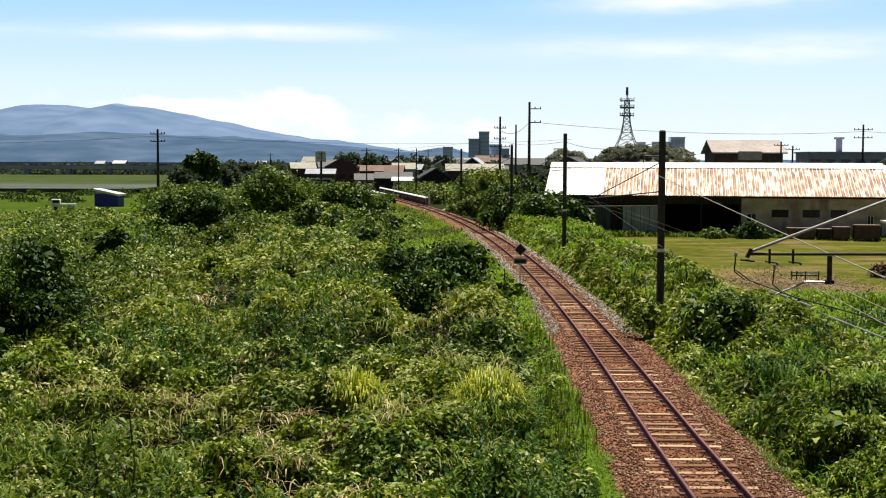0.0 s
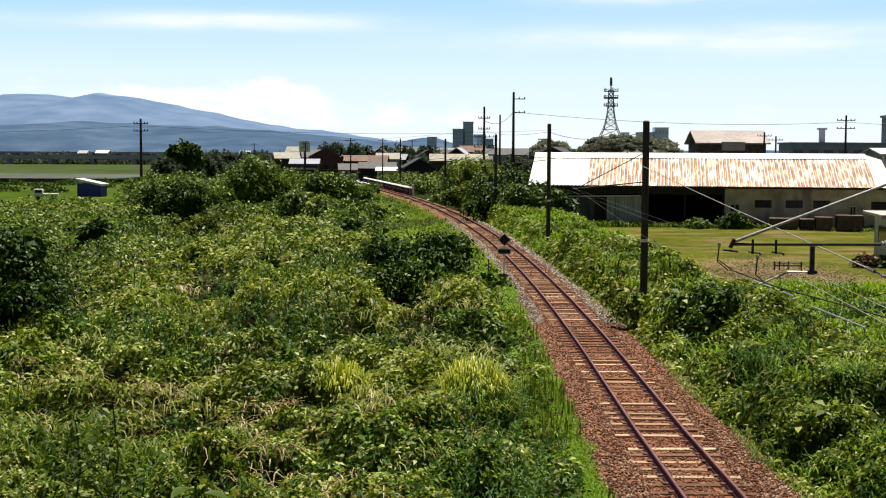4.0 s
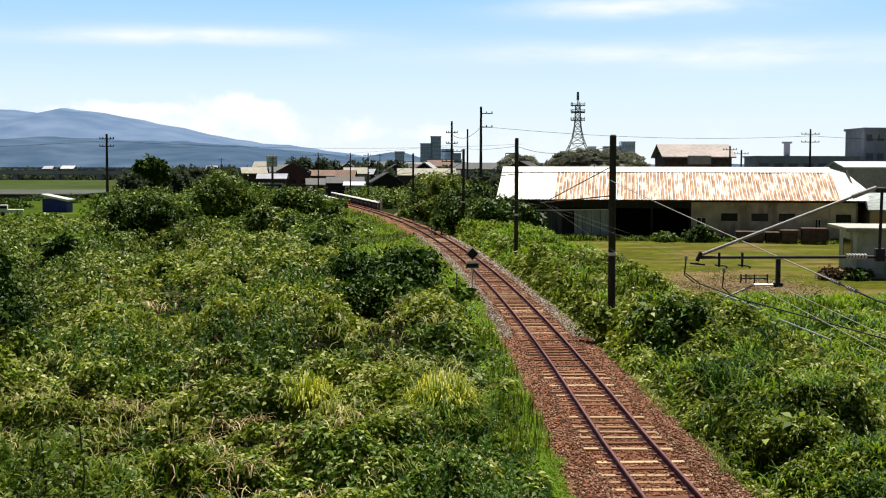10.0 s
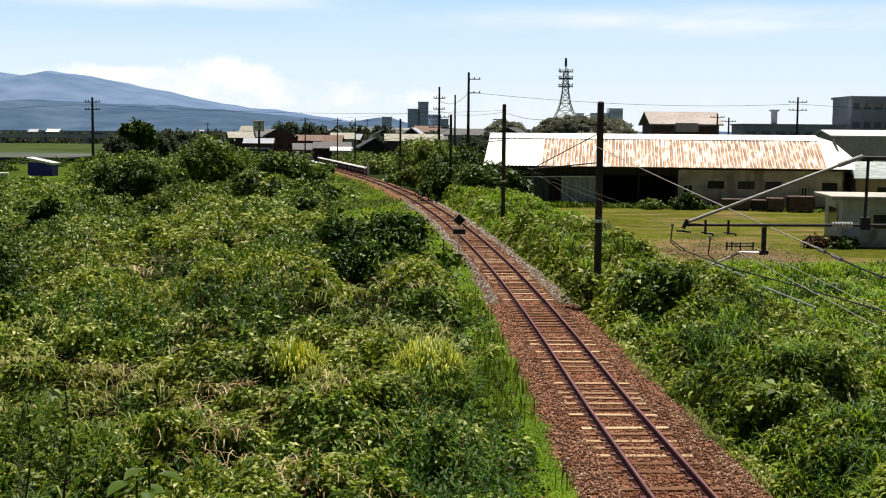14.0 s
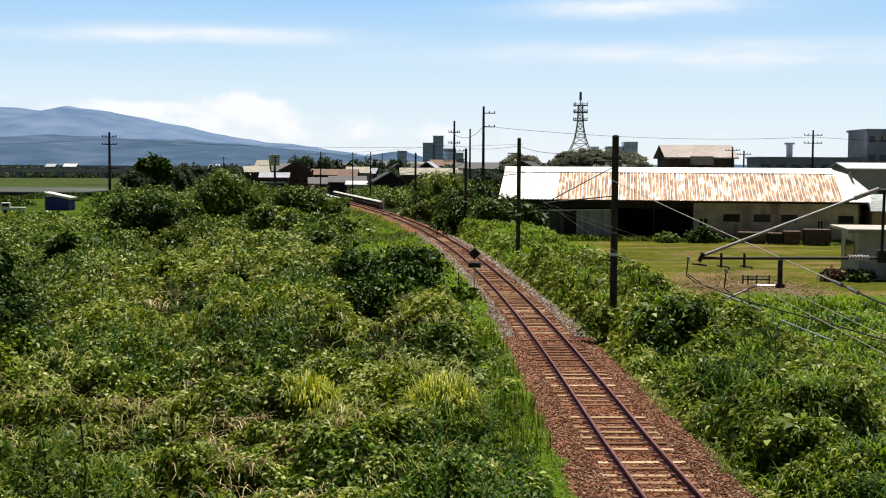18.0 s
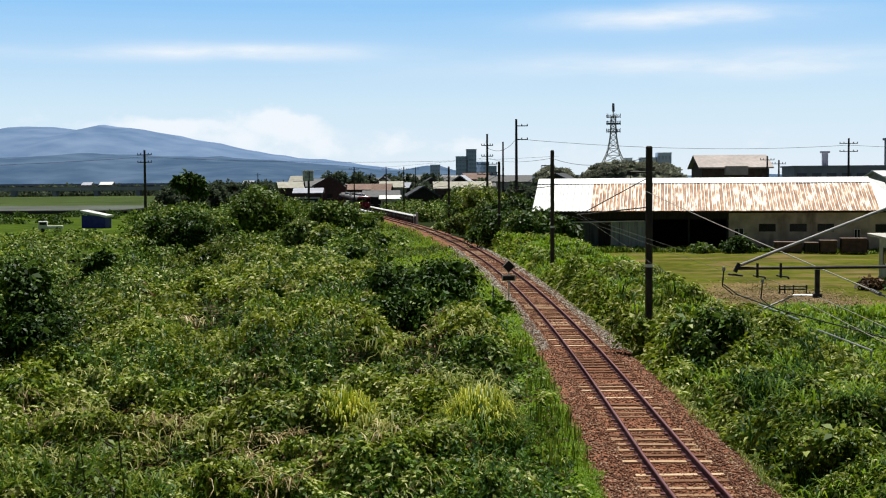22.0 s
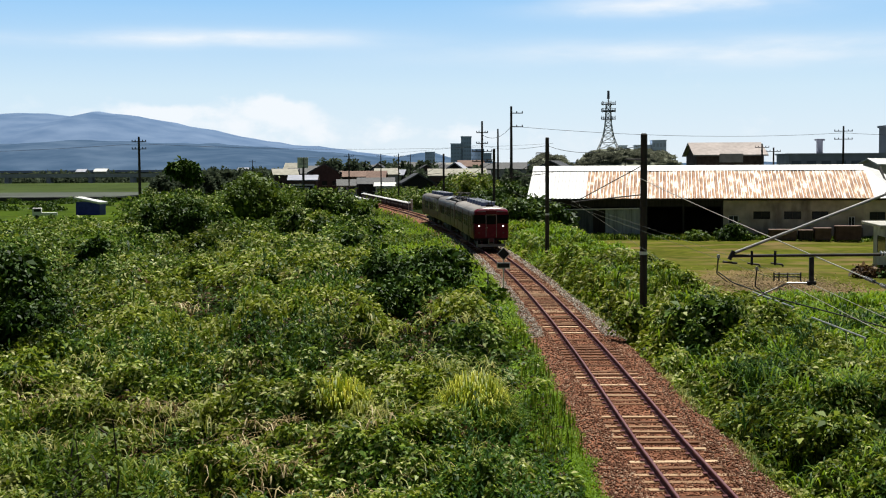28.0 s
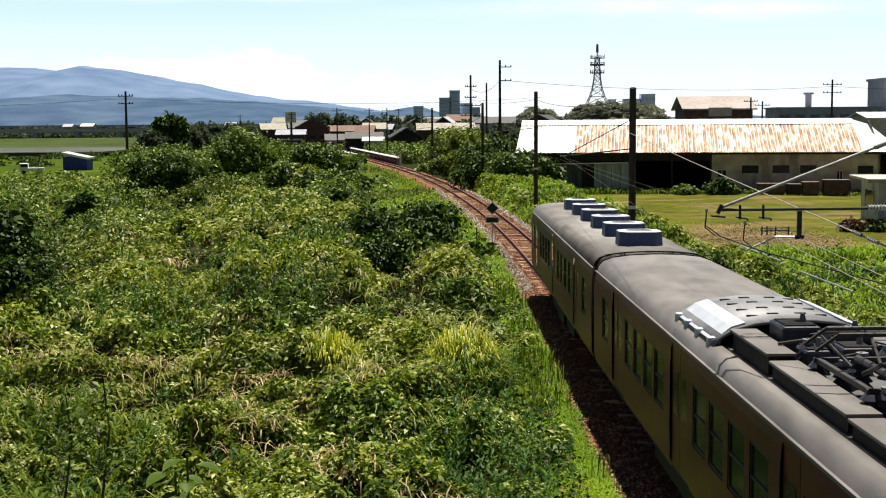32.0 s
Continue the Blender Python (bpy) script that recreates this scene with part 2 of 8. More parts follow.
PADDY = material("rice paddy", [(0.3, (0.040, 0.062, 0.014)), (0.7, (0.066, 0.090, 0.024))], 0.12, 0.85, bump=0.3, vary=0.2, squash=(1, 0.3, 1), spec=0.03)
BALLAST = material("rusty ballast", [(0.3, (0.10, 0.036, 0.020)), (0.5, (0.20, 0.080, 0.042)), (0.7, (0.32, 0.155, 0.088))], 9, 0.95, bump=0.9,
                   bump_scale=22, vary=0.3, detail=8)
STONE = material("rust-stained crushed stone", [(0.05, (0.105, 0.042, 0.024)), (0.45, (0.170, 0.066, 0.034)), (0.75, (0.26, 0.118, 0.064)), (1.0, (0.42, 0.26, 0.165))],
                 3, 0.9, bump=0.3, source="island")
STONE_TAN = material("tan crushed stone", [(0.05, (0.105, 0.048, 0.028)), (0.4, (0.165, 0.076, 0.045)), (0.7, (0.265, 0.142, 0.092)), (1.0, (0.48, 0.35, 0.25))],
                     3, 0.9, bump=0.3, source="island")
STONE_GREY = material("grey crushed stone", [(0.05, (0.12, 0.10, 0.08)), (0.5, (0.28, 0.245, 0.205)), (1.0, (0.52, 0.48, 0.42))], 3, 0.9, bump=0.3, source="island")
RUST_STEEL = material("rusty rail steel", [(0.3, (0.080, 0.030, 0.036)), (0.7, (0.170, 0.070, 0.074))], 30, 0.8, metal=0.15, bump=0.25)
RAIL_HEAD = material("worn rail head", [(0.3, (0.15, 0.070, 0.080)), (0.7, (0.25, 0.125, 0.135))], 12, 0.6, metal=0.15, bump=0.05, squash=(1, 0.05, 1))
SLEEPER = material("weathered wooden sleeper", [(0.0, (0.11, 0.050, 0.027)), (0.38, (0.20, 0.105, 0.058)), (0.62, (0.36, 0.23, 0.135)), (0.97, (0.58, 0.42, 0.27))],
                   5, 0.9, bump=0.5, source="object", squash=(0.4, 6, 4))
CONCRETE = material("concrete", [(0.3, (0.24, 0.23, 0.21)), (0.7, (0.40, 0.39, 0.36))], 3, 0.9, bump=0.25, vary=0.2)
POLE_DARK = material("dark weathered pole", [(0.3, (0.030, 0.024, 0.022)), (0.7, (0.075, 0.062, 0.055))], 5, 0.85, bump=0.3, squash=(1, 1, 0.15))
GALV = material("galvanised steel", [(0.3, (0.30, 0.30, 0.30)), (0.7, (0.46, 0.46, 0.45))], 8, 0.45, metal=0.7, bump=0.08)
DARK_STEEL = material("dark painted steel", [(0.3, (0.035, 0.032, 0.035)), (0.7, (0.075, 0.07, 0.07))], 8, 0.55, metal=0.3, bump=0.1)
WIRE_LIGHT = material("copper wire", [(0.3, (0.34, 0.32, 0.27)), (0.7, (0.46, 0.44, 0.38))], 3, 0.5, metal=0.4, bump=0)
WIRE_DULL = material("tarnished copper wire", [(0.3, (0.10, 0.10, 0.075)), (0.7, (0.16, 0.155, 0.12))], 3, 0.6, metal=0.3, bump=0)
WIRE_DARK = material("sheathed cable", [(0.3, (0.02, 0.02, 0.02)), (0.7, (0.035, 0.035, 0.035))], 3, 0.6, bump=0)
SHROUD_GREY = material("weathered pale porcelain", [(0.3, (0.42, 0.41, 0.39)), (0.7, (0.55, 0.54, 0.52))], 3, 0.35, bump=0)
PORCELAIN = material("white porcelain", [(0.3, (0.75, 0.74, 0.72)), (0.7, (0.82, 0.81, 0.80))], 3, 0.2, bump=0)


# ---------------------------------------------------------------- building helpers
def part(name, bm, mat, parent=None, label="", smooth=False):
    me = bm
    if isinstance(bm, bmesh.types.BMesh):
        me = bpy.data.meshes.new(name)
        bm.to_mesh(me)
        bm.free()
    me.materials.append(mat)
    if smooth:
        me.polygons.foreach_set("use_smooth", [True] * len(me.polygons))
    ob = new(name, me)
    if parent:
        ob.parent = parent
    return tagged(ob, label=label)


def thing(name, label, category, m=None, group="", kind=""):
    ob = new(name)
    ob.empty_display_size = 0.2
    if m:
        ob.matrix_world = m
    return tagged(ob, label, category, group, kind)


def box(bm, x0, x1, y0, y1, z0, z1, bevel=0.0, m=None):
    ret = bmesh.ops.create_cube(bm, size=1)["verts"]
    bmesh.ops.scale(bm, vec=(x1 - x0, y1 - y0, z1 - z0), verts=ret)
    bmesh.ops.translate(bm, vec=((x0 + x1) / 2, (y0 + y1) / 2, (z0 + z1) / 2), verts=ret)
    if bevel:
        edges = list({e for v in ret for e in v.link_edges})
        ret = bmesh.ops.bevel(bm, geom=edges, offset=bevel, segments=2, affect="EDGES", profile=0.5)["verts"]
    if m:
        bmesh.ops.transform(bm, matrix=m, verts=ret)
    return bm


def boxes(*specs, bevel=0.0):
    bm = bmesh.new()
    for s in specs:
        box(bm, *s, bevel=bevel)
    return bm


def tube(bm, a, b, r0, r1=None, n=8):
    a, b = Vector(a), Vector(b)
    turn = (b - a).to_track_quat("Z", "Y").to_matrix().to_4x4()
    bmesh.ops.create_cone(bm, cap_ends=True, segments=n, radius1=r0, radius2=r0 if r1 is None else r1, depth=(b - a).length,
                          matrix=Matrix.Translation((a + b) / 2) @ turn)
    return bm


def tubes(*specs, n=8):
    bm = bmesh.new()
    for s in specs:
        tube(bm, *s, n=n)
    return bm


def prism(profile, y0, y1, bm=None):
    """A solid whose outline in x and z runs from y0 to y1."""
    bm = bm or bmesh.new()
    a = [bm.verts.new((x, y0, z)) for x, z in profile]
    b = [bm.verts.new((x, y1, z)) for x, z in profile]
    n = len(profile)
    for i in range(n):
        bm.faces.new((a[i], a[(i + 1) % n], b[(i + 1) % n], b[i]))
    bm.faces.new(a[::-1])
    bm.faces.new(b)
    bmesh.ops.recalc_face_normals(bm, faces=bm.faces)
    return bm


def mesh_np(name, verts, faces):
    me = bpy.data.meshes.new(name)
    verts, faces = np.asarray(verts, np.float32), np.asarray(faces, np.int32)
    k = faces.shape[1]
    me.vertices.add(len(verts))
    me.vertices.foreach_set("co", verts.ravel())
    me.loops.add(faces.size)
    me.loops.foreach_set("vertex_index", faces.ravel())
    me.polygons.add(len(faces))
    me.polygons.foreach_set("loop_start", np.arange(0, faces.size, k, dtype=np.int32))
    me.update(calc_edges=True)
    return me


rng = np.random.default_rng(7)


def lattice(ix, iy, seed):
    h = np.sin(ix * 127.1 + iy * 311.7 + seed * 74.7) * 43758.5453
    return h - np.floor(h)


def vnoise(x, y, size, seed=0):
    """Smooth value noise from 0 to 1, with lumps about `size` metres across."""
    x, y = np.asarray(x, float) / size, np.asarray(y, float) / size
    ix, iy = np.floor(x), np.floor(y)
    fx, fy = x - ix, y - iy
    fx, fy = fx * fx * (3 - 2 * fx), fy * fy * (3 - 2 * fy)
    a, b = lattice(ix, iy, seed), lattice(ix + 1, iy, seed)
    c, d = lattice(ix, iy + 1, seed), lattice(ix + 1, iy + 1, seed)
    return (a * (1 - fx) + b * fx) * (1 - fy) + (c * (1 - fx) + d * fx) * fy


# ---------------------------------------------------------------- plan of the line
def track_x(y):
    y = np.asarray(y, float)
    bend = np.clip(y - 38, 0, 162)
    return 4.42 - 0.012 * (y - 38) - 0.012 * np.minimum(y - 30, 0) - bend ** 2 / 2020 - np.clip(y - 200, 0, None) * 162 / 1010


def track_slope(y):
    y = np.asarray(y, float)
    return -0.012 - np.where(y < 30, 0.012, 0.0) - np.clip(y - 38, 0, 162) / 1010


YS = np.concatenate([np.arange(-60, 200, 0.5), np.arange(200, 1100, 2.0)])
SS = np.concatenate([[0], np.cumsum(np.hypot(np.diff(YS), np.diff(track_x(YS))))])
SS -= np.interp(0, YS, SS)


def at_s(s):
    """Plan position at s metres along the line from beside the bridge."""
    y = float(np.interp(s, SS, YS)) if s < SS[-1] else YS[-1] + (s - SS[-1]) * 0.985
    if s < SS[0]:
        y = YS[0] + (s - SS[0])
    return float(track_x(y)), y


def ground_z(x, y):
    """The land lies a little under the rails, with a ballast bed along the line."""
    x, y = np.asarray(x, float), np.asarray(y, float)
    off = np.abs(x - track_x(y))
    bed = np.clip((3.4 - off) / 1.2, 0, 1)
    left = np.clip((track_x(y) - x - 3) / 10, 0, 1)
    land = -0.75 - 0.25 * left + 0.25 * (vnoise(x, y, 9, 2) - 0.5)
    return land * (1 - bed) + -0.42 * bed


# ---------------------------------------------------------------- ground
def build_ground():
    gx = np.concatenate([-np.geomspace(4500, 40, 40), np.arange(-38, 60, 1.0), np.geomspace(61, 4500, 40)])
    gy = np.concatenate([[-400, -200, -100, -60, -40, -25, -15], np.arange(-8, 140, 1.0), np.geomspace(141, 4800, 50)])
    X, Y = np.meshgrid(gx, gy)
    Z = ground_z(X, Y)
    nx, ny = len(gx), len(gy)
    idx = np.arange(nx * ny).reshape(ny, nx)
    F = np.stack([idx[:-1, :-1], idx[:-1, 1:], idx[1:, 1:], idx[1:, :-1]], -1).reshape(-1, 4)
    me = mesh_np("ground", np.stack([X, Y, Z], -1).reshape(-1, 3), F)
    tagged(part("ground", me, SOIL, smooth=True), "weedy ground with shade in its colour under dense green undergrowth", "ground", kind="structure")


def sheet(name, corners, mat, label, category, z=None, lift=0.05, n=24):
    """A patch laid over the land, following it, four corners in plan."""
    a, b, c, d = [np.array(p, float) for p in corners]
    u, v = np.meshgrid(np.linspace(0, 1, n), np.linspace(0, 1, n))
    P = (a * ((1 - u) * (1 - v))[..., None] + b * (u * (1 - v))[..., None] + c * (u * v)[..., None] + d * ((1 - u) * v)[..., None])
    Z = ground_z(P[..., 0], P[..., 1]) + lift if z is None else np.full(u.shape, z)
    idx = np.arange(n * n).reshape(n, n)
    F = np.stack([idx[:-1, :-1], idx[:-1, 1:], idx[1:, 1:], idx[1:, :-1]], -1).reshape(-1, 4)
    me = mesh_np(name, np.concatenate([P, Z[..., None]], -1).reshape(-1, 3), F)
    return tagged(part(name, me, mat, smooth=True), label, category, kind="structure")


build_ground()
sheet("lawn", [(10.5, 63), (85, 60), (75, 150), (8.0, 150)], LAWN, "mown yellow-green grass yard with bare brown patches", "lawn", lift=0.16, n=60)


def paddies():
    for i, (x0, x1, y0, y1) in enumerate([(-175, -64, 376, 470), (-230, -70, 474, 590), (-300, -85, 595, 690), (-420, -240, 380, 690), (-270, -180, 300, 470)]):
        sheet("rice_paddy", [(x0, y0), (x1, y0), (x1 + 8, y1), (x0 + 6, y1)], PADDY, "flat bright green rice paddy field", "field", lift=0.45, n=8)


paddies()
MEADOW = material("rough green meadow", [(0.3, (0.030, 0.060, 0.004)), (0.55, (0.060, 0.095, 0.006)), (0.75, (0.10, 0.125, 0.014))], 0.5, 0.95, bump=0.6, bump_scale=6, vary=0.3, spec=0.03)
sheet("meadow", [(-150, 120), (-16, 120), (-36, 300), (-150, 302)], MEADOW, "rough green meadow at the field edge", "field", lift=0.25, n=40)


# ---------------------------------------------------------------- railway track
def sweep(profile, y0, y1, step, offset=0.0):
    """A profile of (across, z) carried along the line between y0 and y1."""
    ys = np.arange(y0, y1 + step, step)
    sl = track_slope(ys)
    nrm = np.hypot(1, sl)
    verts = []
    for a, z in profile:
        verts.append(np.stack([track_x(ys) + (a + offset) / nrm, ys - (a + offset) * sl / nrm, np.full(len(ys), z)], -1))
    V = np.stack(verts, 1)
    n, k = V.shape[:2]
    idx = np.arange(n * k).reshape(n, k)
    nxt = np.roll(idx, -1, axis=1)
    F = np.stack([idx[:-1], nxt[:-1], nxt[1:], idx[1:]], -1).reshape(-1, 4)
    return V.reshape(-1, 3), F


def build_track():
    me = mesh_np("ballast_bed", *sweep([(-2.5, -0.62), (-1.75, -0.26), (-1.3, -0.19), (1.3, -0.19), (1.75, -0.26), (2.5, -0.62)], -40, 420, 1.0))
    tagged(part("ballast_bed", me, BALLAST, smooth=True), "rust-brown crushed stone ballast bed under the rails", "ballast", kind="structure")
    line = thing("railway_track", "single railway track with rusty rails on weathered wooden sleepers", "railway track")
    foot = [(-0.061, -0.153), (-0.061, -0.140), (-0.010, -0.125), (-0.008, -0.045), (-0.032, -0.036), (-0.0325, -0.008), (-0.026, -0.001),
            (0.026, -0.001), (0.0325, -0.008), (0.032, -0.036), (0.008, -0.045), (0.010, -0.125), (0.061, -0.140), (0.061, -0.153)]
    head = [(-0.024, -0.002), (-0.024, 0.003), (0.024, 0.003), (0.024, -0.002)]
    for off in (-0.566, 0.566):
        rail = part("rail", mesh_np("rail", *sweep(foot, -40, 420, 1.0, off)), RUST_STEEL, line)
        part("rail_head", mesh_np("rail_head", *sweep(head, -40, 420, 1.0, off)), RAIL_HEAD, rail, "worn shiny top of the rail")
    metas = []
    for k in range(4):
        bm = boxes((-1.04 + 0.03 * k, 1.05 - 0.02 * k, -0.10, 0.10, -0.29, -0.150), bevel=0.012)
        for v in bm.verts:
            v.co += Vector((0, 0.012 * math.sin(9 * v.co.x + k), 0.006 * math.sin(5 * v.co.x + 2 * k)))
        me = bpy.data.meshes.new("sleeper")
        bm.to_mesh(me)
        bm.free()
        me.materials.append(SLEEPER)
        metas.append(me)
    chairs = boxes((-0.145, 0.145, -0.075, 0.075, -0.152, -0.128), bevel=0.006)
    plate = bpy.data.meshes.new("tie_plate")
    chairs.to_mesh(plate)
    chairs.free()
    plate.materials.append(RUST_STEEL)
    random.seed(4)
    s, k = 12.0, 0
    while s < 205 and k < 300:
        x, y = at_s(s)
        ob = new("sleeper", metas[k % 4])
        ob.parent = line
        sunk = random.random()
        drop = -0.05 if sunk < 0.22 else random.uniform(-0.02, 0.008)
        ob.matrix_world = pose(x + random.uniform(-0.03, 0.03), y, drop, 0, 0, math.degrees(math.atan(-float(track_slope(y)))) + random.uniform(-1.2, 1.2))
        if s < 60:
            for off in (-0.575, 0.575):
                pl = new("tie_plate", plate)
                pl.parent = line
                pl.matrix_world = pose(x + off, y, 0.004, 0, 0, math.degrees(math.atan(-float(track_slope(y)))))
        s += 0.64 + random.uniform(-0.02, 0.02)
        k += 1


build_track()


def stones(name, n, y0, y1, lo, hi, size, mat, label, zfun):
    """Loose crushed stones, each a small irregular octahedron."""
    inv = rng.uniform(1 / y1, 1 / y0, n)
    y = 1 / inv
    side = rng.choice([-1.0, 1.0], n)
    a = side * rng.uniform(lo, hi, n)
    x = track_x(y) + a
    z = zfun(np.abs(a)) + rng.uniform(-0.01, 0.02, n)
    keep = (np.abs(np.abs(a) - 0.566) > 0.08)
    x, y, z, n = x[keep], y[keep], z[keep], int(keep.sum())
    base = np.array([(1, 0, 0), (0, 1, 0), (-1, 0, 0), (0, -1, 0), (0, 0, 0.8), (0, 0, -0.8)])
    r = size * rng.uniform(0.6, 1.3, (n, 1, 1)) * np.clip(y / 45, 1, 2.2)[:, None, None]
    ang = rng.uniform(0, 6.28, n)
    c, s = np.cos(ang), np.sin(ang)
    rot = np.zeros((n, 3, 3))
    rot[:, 0, 0], rot[:, 0, 1], rot[:, 1, 0], rot[:, 1, 1], rot[:, 2, 2] = c, -s, s, c, 1
    V = (base[None] * (1 + rng.uniform(-0.35, 0.35, (n, 6, 3)))) * r
    V = np.einsum("nij,nkj->nki", rot, V) + np.stack([x, y, z], -1)[:, None]
    tri = np.array([(0, 1, 4), (1, 2, 4), (2, 3, 4), (3, 0, 4), (1, 0, 5), (2, 1, 5), (3, 2, 5), (0, 3, 5)])
    F = (tri[None] + 6 * np.arange(n)[:, None, None]).reshape(-1, 3)
    tagged(part(name, mesh_np(name, V.reshape(-1, 3), F), mat), label, "ballast stones", kind="stuff")


bed_z = lambda a: np.where(a < 1.3, -0.19, np.where(a < 1.75, -0.19 - (a - 1.3) * 0.155, -0.26 - (a - 1.75) * 0.48))
stones("ballast_stone", 19000, 19, 110, 0.0, 1.2, 0.032, STONE, "rust-brown crushed stones between and beside the rails", bed_z)
stones("shoulder_stone", 25000, 19, 110, 0.95, 2.42, 0.033, STONE_TAN, "tan and brown crushed stones on the ballast shoulders", lambda a: bed_z(a) + 0.008)
stones("ballast_stone_grey", 9000, 50, 130, 1.15, 2.35, 0.035, STONE_GREY, "newer grey crushed stones on the ballast shoulders", lambda a: bed_z(a) + 0.02)


# ---------------------------------------------------------------- leaves and grass
def leaf_verts(p, d, up, length, width):
    """Four corners a leaf: stalk, two sides lifted a little, and tip."""
    side = np.cross(d, up)
    side /= np.linalg.norm(side, axis=1)[:, None] + 1e-9
    l, w = length[:, None], width[:, None]
    mid = p + d * l * 0.45
    return np.stack([p, mid + side * w + up * w * 0.35, p + d * l - up * l * 0.12, mid - side * w + up * w * 0.35], 1)


def leaf_dirs(n, tilt):
    """Random leaf axes and upward normals; tilt is how far they lean from flat."""
    a = rng.uniform(0, 2 * np.pi, n)
    lean = rng.normal(0, tilt, n)
    d = np.stack([np.cos(a) * np.cos(lean), np.sin(a) * np.cos(lean), np.sin(lean)], -1)
    roll = rng.normal(0, tilt, n)
    side = np.stack([-np.sin(a), np.cos(a), np.zeros(n)], -1)
    up = np.cross(d, side)
    up = up * np.cos(roll)[:, None] + side * np.sin(roll)[:, None]
    up *= np.sign(up[:, 2:3] + 1e-9)
    return d, up


def quads(V):
    n = len(V)
    return V.reshape(-1, 3), (np.arange(4)[None] + 4 * np.arange(n)[:, None])


def blade_verts(p, a, h, reach, w, tip=(0.55, 1.0), knee=0.75):
    """Blades bent along a smooth arch: eight points each, three quads."""
    n = len(p)
    out = np.stack([np.cos(a), np.sin(a), np.zeros(n)], -1)
    side = np.stack([-np.sin(a), np.cos(a), np.zeros(n)], -1) * w[:, None]
    up = np.array([0, 0, 1.0])
    m = p + out * (reach * 0.25)[:, None] + up * (h * (0.35 + knee))[:, None]
    t = p + out * reach[:, None] + up * h[:, None] * rng.uniform(*tip, (n, 1))
    V = []
    for u, k in ((0.0, 0.6), (0.38, 1.0), (0.70, 0.8), (1.0, 0.1)):
        q = p * (1 - u) ** 2 + m * (2 * u * (1 - u)) + t * u ** 2
        V += [q - side * k, q + side * k]
    F = np.array([(0, 1, 3, 2), (2, 3, 5, 4), (4, 5, 7, 6)])[None] + 8 * np.arange(n)[:, None, None]
    return np.stack(V, 1).reshape(-1, 3), F.reshape(-1, 4)


# plan points of the sunk, shaded hollows in the weeds: x, y, radius
HOLLOWS = [(-3.4, 60.3, 1.4), (-1.3, 61.2, 1.1), (-11.2, 59, 1.6), (-9.6, 60.5, 1.3), (-13.2, 60, 0.9), (-9.4, 47.5, 1.1), (-7.5, 49.5, 1.2), (-8.3, 50.5, 0.8), (-5.2, 52.5, 1.0), (-12.5, 44, 0.9), (-6.8, 38.5, 0.8),
           (-10.4, 36.5, 0.8), (-4.2, 42, 0.7), (-1.6, 43, 0.7), (-14.6, 74, 1.5), (-19, 78, 1.6), (-6.8, 74, 1.3), (-3.2, 29.5, 0.7), (-7.6, 27.5, 0.7), (-5.1, 24.8, 0.6), (-2.6, 24.2, 0.6), (0.5, 31.2, 0.7), (-0.6, 50, 0.8), (-16.8, 56, 1.4),
           (-0.9, 58.0, 1.5), (-2.6, 57.6, 1.5), (-4.3, 56.4, 1.0), (-7.6, 31.0, 0.8), (0.4, 24.2, 0.6), (-4.6, 30.6, 0.6)]


def hollow(x, y):
    """One in the middle of a hollow, nought outside."""
    d = np.zeros_like(x, dtype=float)
    for hx, hy, r in HOLLOWS:
        q = ((x - hx) / r) ** 2 + ((y - hy) / (1.5 * r)) ** 2
        d = np.maximum(d, np.exp(-q * q))
    return d


def ease(v, lo, hi):
    t = np.clip((v - lo) / (hi - lo), 0, 1)
    return t * t * (3 - 2 * t)


def verge_width(y):
    """Breadth of the open grass between ballast and weeds: narrow near the bridge, a wide slope towards the bend."""
    return np.interp(y, [20, 32, 40, 55, 66, 76, 90, 110, 150, 210], [1.4, 1.25, 0.7, 0.7, 1.7, 2.6, 5.0, 8.5, 7.0, 4.0])


def canopy_z(x, y):
    """How high the undergrowth stands, left of the line: mounds with steep sides over a rolling base."""
    edge = np.clip((track_x(y) - 1.7 - verge_width(y) - x) / 1.3, 0, 1)
    big = np.clip(y / 45, 1, 2.2)
    low = 1 - 0.55 * ease(y, 95, 125) * ease(-x, 18, 30)
    rise = np.interp(y, [22, 36, 55], [0.35, 0.45, 1.0])
    mounds = low * (0.95 * rise * ease(vnoise(x / big, y / big, 2.4, 9), 0.42, 0.60) * big ** 0.6 + 0.42 * ease(vnoise(x / big, y / big, 0.95, 19), 0.36, 0.66))
    return ground_z(x, y) + edge * (0.15 + 0.50 * low * vnoise(x, y, 7.0, 5) + mounds - 0.75 * hollow(x, y))


def scatter(n, y0, y1, xlo, xhi, power=1.0):
    """Points thinning out with distance from the bridge."""
    y = 1 / rng.uniform(1 / y1 ** power, 1 / y0 ** power, n) ** (1 / power)
    lo, hi = xlo(y), xhi(y)
    return rng.uniform(0, 1, n) * (hi - lo) + lo, y


LEFT = (lambda y: -0.42 * y - 3, lambda y: track_x(y) - 1.8 - 0.4 * verge_width(y))


